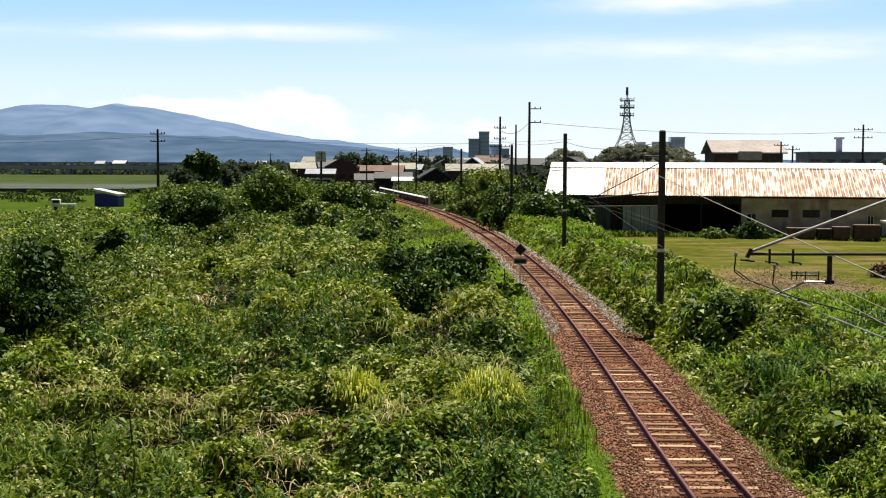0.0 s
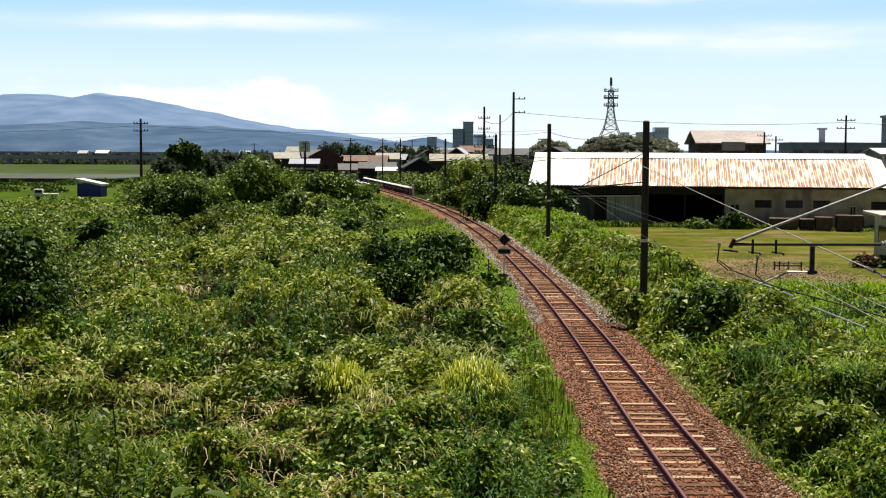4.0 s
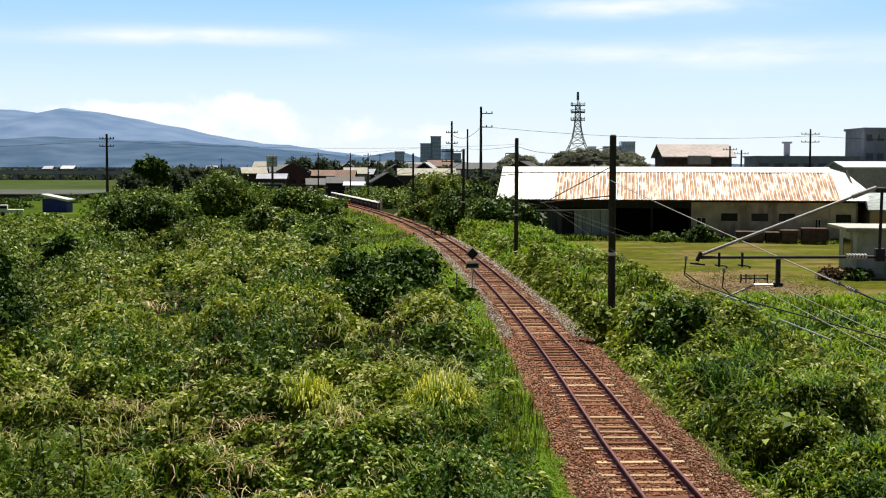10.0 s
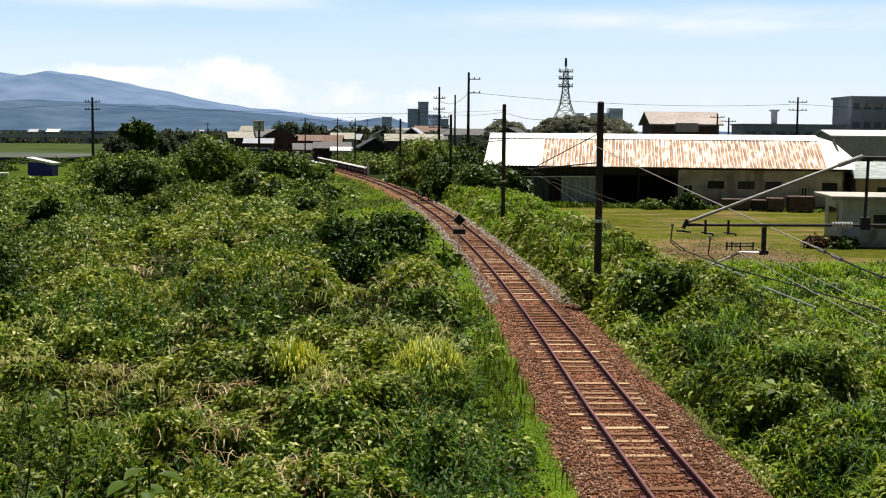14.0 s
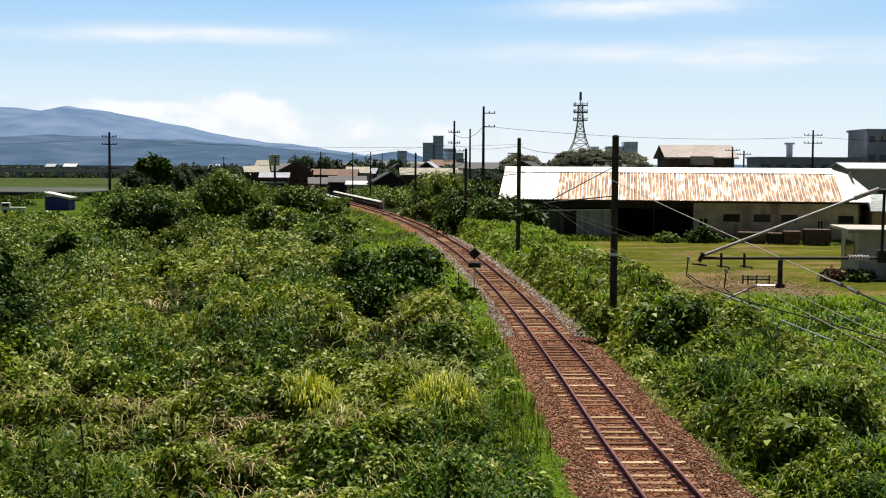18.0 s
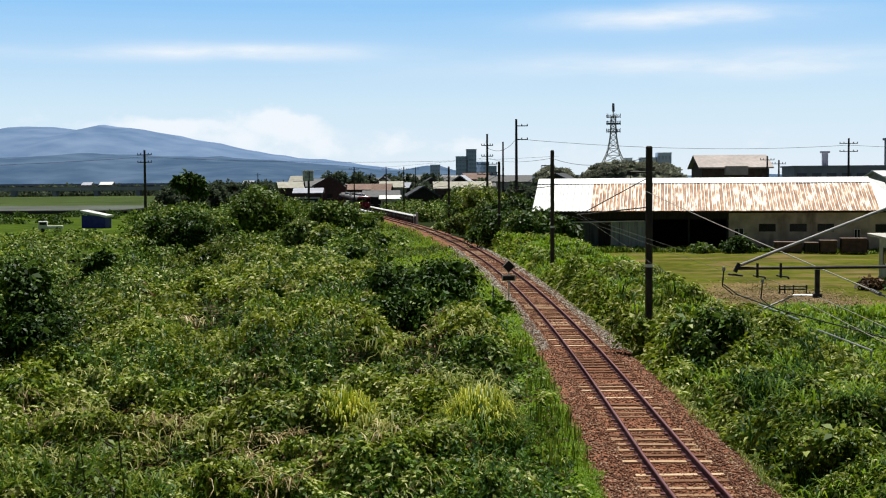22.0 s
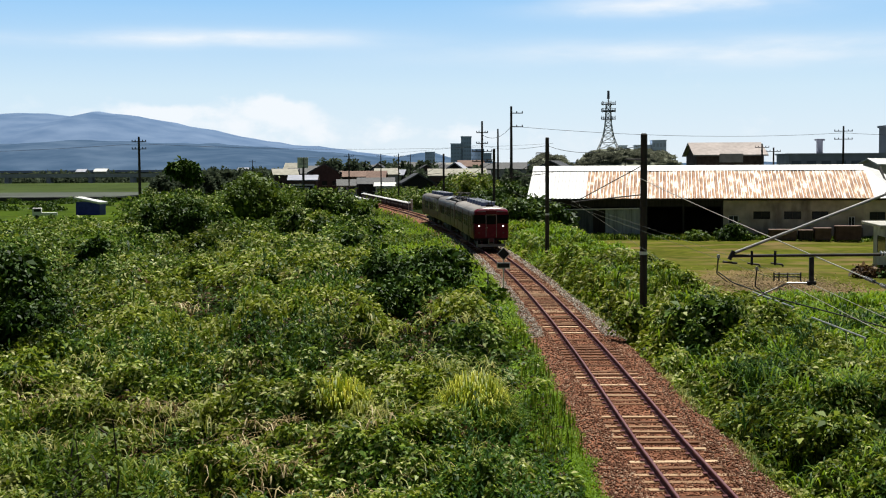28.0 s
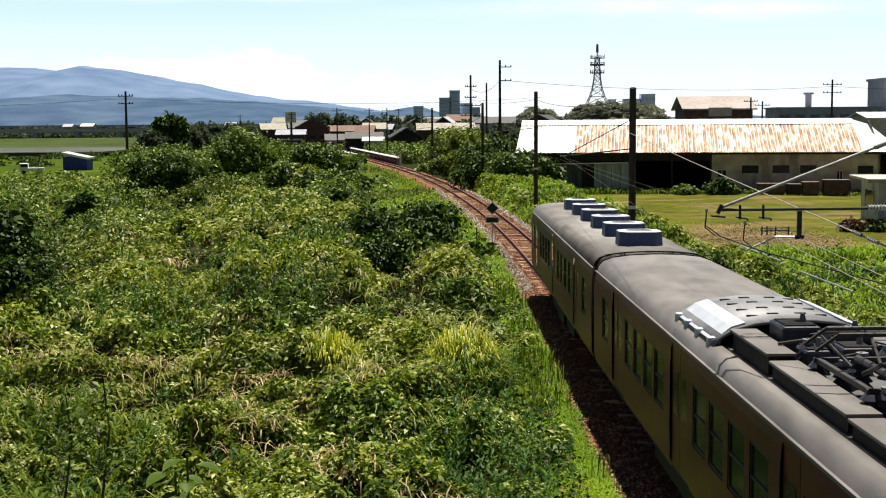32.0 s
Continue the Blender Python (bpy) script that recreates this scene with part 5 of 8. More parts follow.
def warehouse():
    # along its own x axis: left end at the track, front towards the bridge
    A, B = Vector((6.4, 128.5)), Vector((40.7, 123.5))
    L = (B - A).length
    yaw = math.degrees(math.atan2(B.y - A.y, B.x - A.x))
    w = thing("warehouse", "long old warehouse with a rusting white tin roof beside the yard", "warehouse", pose(A.x, A.y, -0.75, 0, 0, yaw))
    E, R, D, HALF = 4.2, 7.18, 13.0, 6.5
    # front wall as bays; the left bays stand open and dark
    # Dark back wall and slab put the open bays' inner shade into the colour.
    part("back_wall", boxes((0.2, L - 0.2, D - 0.3, D - 0.1, 0, E)), DARK_WOOD, w)
    for x in (0.2, L - 0.4):
        bm = bmesh.new()
        vs = [bm.verts.new((xx, yy, zz)) for xx in (x, x + 0.2) for yy, zz in ((0.1, 0), (D - 0.1, 0), (D - 0.1, E), (HALF, R - 0.15), (0.1, E))]
        bm.faces.new(vs[:5]), bm.faces.new(vs[5:][::-1])
        for i in range(5):
            bm.faces.new((vs[i], vs[5 + i], vs[5 + (i + 1) % 5], vs[(i + 1) % 5]))
        bmesh.ops.recalc_face_normals(bm, faces=bm.faces)
        part("gable_wall", bm, DARK_WOOD, w)
    part("floor_slab", boxes((0, L, 0, D, -0.05, 0.08)), DARK_TIN, w)
    part("lintel", boxes((0.2, 18.7, 0.1, 0.3, E - 0.95, E)), DARK_WOOD, w, "dark boarded lintel over the open bays")
    for x in (0.3, 3.0, 7.0, 10.9, 14.8, 18.5):
        part("post", boxes((x, x + 0.18, 0.08, 0.28, 0, E), bevel=0.01), DARK_WOOD, w)
    for i in range(7):
        x = 0.6 + i * 0.92
        part("sliding_door_panel", boxes((x, x + 0.88, 0.42 + 0.06 * (i % 2), 0.47 + 0.06 * (i % 2), 0.1, 3.0)), DARK_TIN if i % 3 else DARK_WOOD, w)
    for i in range(4):
        x = 7.3 + i * 0.87
        part("sheet_panel", boxes((x, x + 0.83, 0.2, 0.25, 0.1, 3.1)), GREY_TIN, w, "pale weathered tin sheet")
    # plastered half with windows
    holes = [(19.2, 20.15, 1.6, 2.4), (21.55, 23.15, 2.05, 2.8), (24.45, 26.05, 2.05, 2.8), (27.05, 28.6, 2.05, 2.8), (30.45, 31.05, 1.3, 2.3), (32.4, 33.85, 2.0, 2.75)]
    x = 18.7
    for k, (a, b, z0, z1) in enumerate(holes):
        part("wall_panel", boxes((x, a, 0.1, 0.3, 0, E)), PLASTER, w)
        part("wall_panel", boxes((a, b, 0.1, 0.3, 0, z0)), PLASTER, w)
        part("wall_panel", boxes((a, b, 0.1, 0.3, z1, E)), PLASTER, w)
        win = part("window", boxes((a, b, 0.2, 0.23, z0, z1)), GLASS_DARK, w)
        part("frame", boxes((a, b, 0.17, 0.24, z0, z0 + 0.06), (a, b, 0.17, 0.24, z1 - 0.06, z1), (a, a + 0.06, 0.17, 0.24, z0, z1), (b - 0.06, b, 0.17, 0.24, z0, z1),
                            ((a + b) / 2 - 0.03, (a + b) / 2 + 0.03, 0.17, 0.24, z0, z1)), WHITE_PAINT if k in (0, 4) else DARK_WOOD, win)
        x = b
    part("wall_panel", boxes((x, L - 0.2, 0.1, 0.3, 0, E)), PLASTER, w)
    for x in (18.7, 20.8, 23.7, 26.4, 29.2, 31.8):
        part("pilaster", boxes((x, x + 0.3, 0.02, 0.12, 0, E - 0.1), bevel=0.01), PLASTER, w)
    part("skirting_board", boxes((29.5, 31.75, -0.02, 0.08, 0.1, 1.25)), WALL_RED, w, "dark red boarding below a window")
    # roof: separate tin sheets laid side by side, ribbed
    def tin(width, front):
        bm = bmesh.new()
        n = max(2, int(width / 0.09))
        y0, y1, z0, z1 = (-0.7, HALF, E - 0.12, R) if front else (D + 0.7, HALF, E - 0.12, R)
        rows = []
        for i in range(n + 1):
            u = i / n
            lift = 0.035 if i % 4 == 0 else 0.0
            rows.append((bm.verts.new((u * width, y0, z0 + lift)), bm.verts.new((u * width, y1, z1 + lift))))
        for a, b in zip(rows[:-1], rows[1:]):
            f = (a[0], b[0], b[1], a[1])
            bm.faces.new(f if front else f[::-1])
        return bm
    rise = math.hypot(HALF + 0.7, R - E + 0.12)
    tilt = Matrix.Translation((0, -0.7, E - 0.12)) @ Matrix.Rotation(math.atan2(R - E + 0.12, HALF + 0.7), 4, "X")
    bm = boxes((-0.035, 0.035, 0.0, rise, 0.02, 0.07), (0.29, 0.35, 0.0, rise, 0.02, 0.06))
    bm.transform(tilt)
    seam = bpy.data.meshes.new("seam")
    bm.to_mesh(seam)
    bm.free()
    seam.materials.append(TIN_WHITE)
    strips = 46
    wd = (L - 1.6) / strips
    random.seed(11)
    for front in (True, False):
        meshes = []
        for k in range(3):
            me = bpy.data.meshes.new("roof_sheet")
            bm = tin(wd * 1.02, front)
            bm.to_mesh(me)
            bm.free()
            meshes.append(me)
        plain = meshes[0].copy()
        plain.materials.append(TIN_WHITE)
        for me in meshes:
            me.materials.append(TIN_RUST)
        for k in range(strips):
            white = k < 8 or (not front)
            ob = new("roof_sheet", plain if white else meshes[k % 3])
            ob.parent = w
            ob.location = (-0.4 + k * wd, random.uniform(-0.06, 0.06), 0.01 * (k % 2))
            if front and not white:
                sm = new("seam", seam)
                sm.parent = w
                sm.location = ob.location
    cap = part("ridge_cap", prism([(-1.15, R - 0.40), (0, R + 0.13), (1.15, R - 0.40), (0, R + 0.09)], -0.4, L - 2.0), TIN_WHITE, w)
    cap.rotation_euler, cap.location = (0, 0, radians(-90)), (0, HALF, 0)
    # hipped right end
    bm = bmesh.new()
    v = [bm.verts.new(q) for q in ((L - 2.0, -0.7, E - 0.1), (L + 0.6, -0.7, E - 0.1), (L + 0.9, 1.8, E + 0.9), (L + 0.6, D + 0.7, E - 0.1), (L - 2.0, D + 0.7, E - 0.1), (L - 2.0, HALF, R + 0.02), (L - 0.3, HALF, R - 0.5))]
    for f in ((0, 1, 2, 6, 5), (2, 3, 6), (3, 4, 5, 6)):
        bm.faces.new([v[i] for i in f])
    part("hip_sheet", bm, TIN_WHITE, w)
    part("eave_board", boxes((-0.4, L + 0.3, -0.68, -0.62, E - 0.32, E - 0.14)), DARK_WOOD, w)
    part("gutter_pipe", tubes(((2.2, -0.1, 2.95), (10.6, -0.1, 3.10), 0.06)), WHITE_PAINT, w, "pale pipe along the open bays")
    return w


warehouse()


def lean_to():
    """Lower tin-roofed building at the end of the warehouse."""
    w = thing("outbuilding", "low building with rust-stained wall at the end of the warehouse", "building", pose(41.6, 123.4, -0.75, 0, 0, -8))
    part("wall", boxes((0, 18, 0, 8, 0, 3.3)), material("rust-streaked plaster", [(0.3, (0.36, 0.20, 0.09)), (0.6, (0.45, 0.36, 0.26)), (0.8, (0.5, 0.45, 0.38))], 0.6, 0.9, bump=0.1, squash=(1, 1, 0.3)), w)
    lean = part("roof", prism([(-0.4, 3.25), (4, 4.8), (8.4, 3.25), (8.4, 3.15), (4, 4.65), (-0.4, 3.15)], -18.3, 0.3), GREY_TIN, w)
    lean.rotation_euler = (0, 0, radians(90))
    for x in (2, 6, 10):
        part("window", boxes((x, x + 1.6, -0.03, 0.02, 1.5, 2.4)), GLASS_DARK, w)


lean_to()


SHED_WALL = material("dull white shed wall", [(0.3, (0.33, 0.35, 0.35)), (0.7, (0.46, 0.48, 0.47))], 1.5, 0.85, bump=0.1, vary=0.2, spots=(0.8, 0.55, 0.72, (0.20, 0.20, 0.19), (1, 1, 0.4)))


def yard_shed():
    s = thing("yard_shed", "small white flat-roofed shed standing on the grass yard", "shed", pose(27.1, 82.8, -0.65, 0, 0, -7))
    part("wall", boxes((0, 7.2, 0, 6.0, 0, 3.1)), SHED_WALL, s)
    part("plinth", boxes((-0.04, 7.24, -0.04, 6.04, 0, 0.35)), CONCRETE, s)
    part("roof", boxes((-0.75, 7.5, -0.5, 6.4, 3.1, 3.28), bevel=0.03), WALL_PALE, s)
    part("fascia", boxes((-0.77, 7.52, -0.53, -0.5, 3.02, 3.22)), CONCRETE, s)
    d = part("door", boxes((0.35, 1.15, -0.04, 0.02, 0.1, 2.1), bevel=0.01), WALL_GREY, s)
    part("door_handle", boxes((1.0, 1.08, -0.08, -0.04, 1.0, 1.05)), GALV, d)
    for name, spec in (("window", (1.95, 2.75, -0.03, 0.03, 1.2, 2.1)), ("window", (4.4, 5.6, -0.03, 0.03, 1.2, 2.1))):
        a, b, z0, z1 = spec[0], spec[1], spec[4], spec[5]
        win = part(name, boxes(spec), GLASS_DARK, s)
        part("frame", boxes((a - 0.05, b + 0.05, -0.06, -0.03, z0 - 0.05, z0), (a - 0.05, b + 0.05, -0.06, -0.03, z1, z1 + 0.05), (a - 0.05, a, -0.06, -0.03, z0, z1), (b, b + 0.05, -0.06, -0.03, z0, z1)), GALV, win)
    side = part("side_window", boxes((-0.03, 0.03, 1.5, 4.4, 1.25, 2.4)), GLASS_DARK, s, "dark window in the end wall")
    part("frame", boxes((-0.06, -0.03, 1.45, 1.5, 1.2, 2.45), (-0.06, -0.03, 4.4, 4.45, 1.2, 2.45), (-0.06, -0.03, 1.5, 4.4, 1.2, 1.25), (-0.06, -0.03, 1.5, 4.4, 2.4, 2.45)), GALV, side)


yard_shed()


def yard_fence():
    f = thing("pipe_fence", "low galvanised pipe fence along the yard edge", "fence")
    for y0, y1 in ((52.0, 58.5), (42.5, 48.5)):
        z = 0.72
        part("rail", tubes(((13.15, y0, z), (12.95, y1, z), 0.035)), GALV, f)
        for y in np.arange(y0, y1 + 0.1, 2.1):
            part("post", tubes(((13.1, float(y), -0.8), (13.1, float(y), z), 0.03)), GALV, f)


yard_fence()


LID_RUST = material("faded rusty lid", [(0.3, (0.13, 0.075, 0.06)), (0.7, (0.30, 0.22, 0.19))], 2, 0.7, bump=0.1, vary=0.2)


def crates():
    random.seed(3)
    for i, (x, y, w, h, mat) in enumerate([(28.4, 121.6, 2.5, 1.0, WALL_BROWN), (31.1, 121.2, 1.25, 0.95, DARK_WOOD), (32.5, 121.0, 1.5, 1.15, WALL_BROWN), (34.4, 120.8, 2.3, 1.35, WALL_RED)]):
        c = thing("storage_bin", "rusty dark red steel bin standing against the warehouse", "bin", pose(x, y, -0.6, 0, 0, -8), group="bins by the warehouse")
        part("body", boxes((0, w, 0, 1.2, 0.12, h), bevel=0.02), mat, c)
        part("lid", boxes((-0.04, w + 0.04, -0.04, 1.24, h, h + 0.08), bevel=0.02), LID_RUST, c)
        for x0 in (0.1, w - 0.25):
            part("foot", boxes((x0, x0 + 0.15, 0.05, 1.15, 0, 0.13)), DARK_STEEL, c)


crates()


# ---------------------------------------------------------------- lineside signs
def speed_sign():
    x, y = float(track_x(66)) - 1.85, 66.0
    s = thing("lineside_sign", "black diamond over a black plate on a thin lineside post", "sign", pose(x, y, -0.45, 0, 0, 2))
    part("post", tubes(((0, 0, 0), (0, 0, 2.35), 0.032)), WHITE_PAINT, s)
    bm = boxes((-0.21, 0.21, -0.02, 0.02, -0.21, 0.21), bevel=0.008)
    bmesh.ops.rotate(bm, cent=(0, 0, 0), matrix=Matrix.Rotation(radians(45), 3, "Y"), verts=bm.verts)
    bmesh.ops.translate(bm, vec=(0, -0.04, 2.45), verts=bm.verts)
    part("diamond_board", bm, WIRE_DARK, s, "black diamond board")
    bm = boxes((-0.24, 0.24, -0.01, 0.01, -0.24, 0.24))
    bmesh.ops.rotate(bm, cent=(0, 0, 0), matrix=Matrix.Rotation(radians(45), 3, "Y"), verts=bm.verts)
    bmesh.ops.translate(bm, vec=(0, -0.015, 2.45), verts=bm.verts)
    part("diamond_rim", bm, WHITE_PAINT, s, "white edge of the diamond")
    part("plate", boxes((-0.30, 0.30, -0.06, -0.02, 1.74, 1.96), bevel=0.008), WIRE_DARK, s, "black lower plate")
    part("plate_rim", boxes((-0.35, 0.35, -0.03, -0.01, 1.69, 2.01)), WHITE_PAINT, s)
    p = thing("marker_post", "thin dark lineside marker post", "post", pose(x - 0.85, y - 3.2, -0.45))
    part("stake", tubes(((0, 0, 0), (0, 0, 1.7), 0.035, 0.03)), DARK_STEEL, p)
    part("cap", tubes(((0, 0, 1.7), (0, 0, 1.75), 0.045)), GALV, p)


speed_sign()


# ---------------------------------------------------------------- bridge beyond the curve
def girder_bridge():
    b = thing("girder_bridge", "low railway girder bridge with white-edged side girders", "bridge")
    for off, y0, y1 in ((-2.3, 212, 262), (2.2, 204, 285)):
        g = part("side_girder", mesh_np("side_girder", *sweep([(-0.10, -0.6), (-0.10, 0.80), (0.10, 0.80), (0.10, -0.6)], y0, y1, 4.0, off)), DARK_WOOD, b)
        part("flange", mesh_np("flange", *sweep([(-0.24, 0.804), (-0.24, 0.83), (0.14, 1.02), (0.20, 1.02), (0.20, 0.804)], y0, y1, 4.0, off)), WHITE_PAINT, g, "white sloping top flange")
        for y in np.arange(y0 + 3, y1 - 1, 6.0):
            x = float(track_x(y)) + off
            part("stiffener", boxes((x - 0.2, x - 0.1, float(y) - 0.06, float(y) + 0.06, -0.6, 0.80)), DARK_STEEL, g)
    for dy in (0.0, 3.0):
        x = float(track_x(203 + dy)) + 2.3
        part("end_post", boxes((x - 0.16, x + 0.16, 202.4 + dy, 202.8 + dy, -0.6, 1.5 - 0.12 * dy), bevel=0.02), WHITE_PAINT, b)


girder_bridge()


# ---------------------------------------------------------------- utility poles, tower
def utility_pole(x, y, top, arms, label="tall utility pole with crossarms", z=None, r=0.17, side=0):
    z0 = float(ground_z(x, y)) if z is None else z
    p = thing("utility_pole", label, "utility pole", pose(x, y, z0))
    h = top - z0
    part("shaft", tubes(((0, 0, 0), (0, 0, h), r * 1.2, r * 0.75), n=10), POLE_DARK, p)
    for dz, w in arms:
        a = part("crossarm", boxes((-w * (0 if side > 0 else 1), w * (0 if side < 0 else 1), -0.05, 0.05, h - dz - 0.3 * r, h - dz + 0.3 * r)), DARK_STEEL, p)
        for k in ((-1, -0.55, 0.55, 1) if not side else (0.5, 1)):
            part("insulator", tubes(((k * w * 0.95, 0, h - dz + 0.06), (k * w * 0.95, 0, h - dz + 0.06 + 1.1 * r), 0.45 * r, 0.3 * r), n=6), DARK_STEEL, a)
    return p


utility_pole(-61.7, 242, 12.6, ((0.9, 1.35), (2.3, 1.35)), "dark utility pole with two crossarms beyond the field", r=0.25)
utility_pole(2.1, 180, 12.9, ((1.6, 0.8), (3.1, 0.8), (4.2, 1.4), (5.6, 1.4)), r=0.18)
utility_pole(4.3, 180, 11.8, (), "plain tall utility pole beside the line", r=0.15)
utility_pole(6.5, 190, 15.4, ((1.0, 1.7), (3.0, 1.7)), "tall pole with arms to one side", r=0.22, side=1)
utility_pole(66.0, 228, 13.4, ((0.9, 1.6), (2.3, 1.6)), r=0.2)
for x, y, top in ((37.5, 165, 9.3), (39.2, 166, 8.8), (-22, 240, 9.2), (-17.5, 262, 9.4), (-38, 300, 9.0), (-13, 245, 9.2), (-60, 360, 9), (-14.5, 330, 10)):
    utility_pole(x, y, top, ((0.5, 0.9),), "slim far utility pole among the houses", r=0.13)
cable("power_line", [(-140, 200, 9.5), (-61.7, 242, 11.3), (20, 300, 12)], 0.03, WIRE_DARK, "thin power line over the fields", sag=1.2)
cable("power_line", [(2.1, 180, 11.0), (6.5, 190, 12.5), (66, 228, 12.2), (130, 250, 13)], 0.03, WIRE_DARK, "thin power line above the roofs", sag=1.0)
cable("power_line", [(-40, 300, 9), (2.1, 180, 9.6), (5.45, 88, 7.9), (7.1, 52, 7.3)], 0.014, WIRE_DARK, "thin lineside wire between poles", sag=0.4)


def lattice_tower():
    t = thing("lattice_tower", "white lattice radio tower with three platforms on a wooded hill", "tower", pose(98.1, 900, 18.5))
    wid = lambda z: float(np.interp(z, [0, 5, 10, 18, 26, 32], [7.2, 5.0, 3.4, 2.1, 1.7, 1.5]))
    levels = [0, 5, 9.5, 13.5, 17, 20.5, 23.5, 26.5, 29.5, 32]
    for a in range(4):
        q = lambda z, k: (wid(z) * (1, -1, -1, 1)[k % 4], wid(z) * (1, 1, -1, -1)[k % 4], z)
        for lo, hi in zip(levels[:-1], levels[1:]):
            part("leg", tubes((q(lo, a), q(hi, a), 0.34), n=5), WHITE_PAINT, t)
            for p_, q_ in ((q(lo, a), q(hi, a + 1)), (q(lo, a + 1), q(hi, a)), (q(hi, a), q(hi, a + 1))):
                part("brace", tubes((p_, q_, 0.15), n=5), WHITE_PAINT, t)
    for z, r, h in ((21.0, 4.9, 0.45), (26.3, 4.9, 1.0), (31.2, 4.9, 0.4)):
        pl = part("platform", tubes(((0, 0, z), (0, 0, z + h), r), n=18), FAR_STEEL, t)
        rail = bmesh.new()
        for k in range(18):
            c, s_, c2, s2 = math.cos(k * 0.349), math.sin(k * 0.349), math.cos((k + 1) * 0.349), math.sin((k + 1) * 0.349)
            tube(rail, (r * c, r * s_, z + h), (r * c, r * s_, z + h + 1.2), 0.09, None, 4)
            tube(rail, (r * c, r * s_, z + h + 1.2), (r * c2, r * s2, z + h + 1.2), 0.09, None, 4)
        part("railing", rail, FAR_STEEL, pl)
        for k in range(5):
            c, s_ = math.cos(k * 1.26 + z), math.sin(k * 1.26 + z)
            part("antenna", tubes(((r * c, r * s_, z - 0.4), (r * c, r * s_, z + 2.6), 0.22), n=6), WHITE_PAINT, pl)
    part("mast", tubes(((0, 0, 32), (0, 0, 35.2), 0.5, 0.45), n=8), WHITE_PAINT, t)
    part("mast_head", tubes(((0, 0, 35.2), (0, 0, 40.9), 0.95, 0.8), n=10), FAR_STEEL, t, "dark cylindrical aerial at the top")


lattice_tower()


# ---------------------------------------------------------------- houses and buildings
def house(x, y, w, d, eave, ridge, wall, roof, label, yaw=0, z=None, windows=3, name="house", along=True):
    z0 = float(ground_z(x, y)) if z is None else z
    h = thing(name, label, "house", pose(x, y, z0, 0, 0, yaw))
    e, r = eave - z0, ridge - z0
    part("wall", boxes((-w / 2, w / 2, 0, d, 0, e)), wall, h)
    if along:
        bm = bmesh.new()
        o = 0.5
        pts = [(-w / 2 - o, -o, e - 0.15), (w / 2 + o, -o, e - 0.15), (w / 2 + o, d / 2, r), (-w / 2 - o, d / 2, r), (-w / 2 - o, d + o, e - 0.15), (w / 2 + o, d + o, e - 0.15)]
        lo = [bm.verts.new((a, b, c)) for a, b, c in pts]
        hi = [bm.verts.new((a, b, c + 0.18)) for a, b, c in pts]
        for q in ((0, 1, 2, 3), (3, 2, 5, 4)):
            bm.faces.new([hi[i] for i in q]), bm.faces.new([lo[i] for i in q[::-1]])
        for a, b in ((0, 1), (1, 2), (2, 5), (5, 4), (4, 3), (3, 0)):
            bm.faces.new((lo[a], lo[b], hi[b], hi[a]))
        bmesh.ops.recalc_face_normals(bm, faces=bm.faces)
        part("roof", bm, roof, h)
        for sx_ in (-1, 1):
            bm = bmesh.new()
            a = sx_ * (w / 2 - 0.05)
            bm.faces.new([bm.verts.new(q) for q in ((a, 0.05, e - 0.05), (a, d - 0.05, e - 0.05), (a, d / 2, r - 0.1))])
            part("gable", bm, wall, h)
    else:
        part("roof", prism([(-w / 2 - 0.5, e - 0.2), (0, r), (w / 2 + 0.5, e - 0.2), (w / 2 + 0.5, e + 0.2), (0, r + 0.4), (-w / 2 - 0.5, e + 0.2)], -0.5, d + 0.5), roof, h)
        bm = bmesh.new()
        bm.faces.new([bm.verts.new(q) for q in ((-w / 2, 0.02, e), (w / 2, 0.02, e), (0, 0.02, r))])
        part("gable", bm, wall, h)
    for k in range(windows):
        a = -w / 2 + w * (k + 0.5) / windows
        win = part("window", boxes((a - 0.7, a + 0.7, -0.04, 0.02, e * 0.45, e * 0.45 + 1.1)), GLASS_DARK, h)
        part("sill", boxes((a - 0.8, a + 0.8, -0.12, -0.04, e * 0.45 - 0.08, e * 0.45)), WALL_PALE, win)
    return h


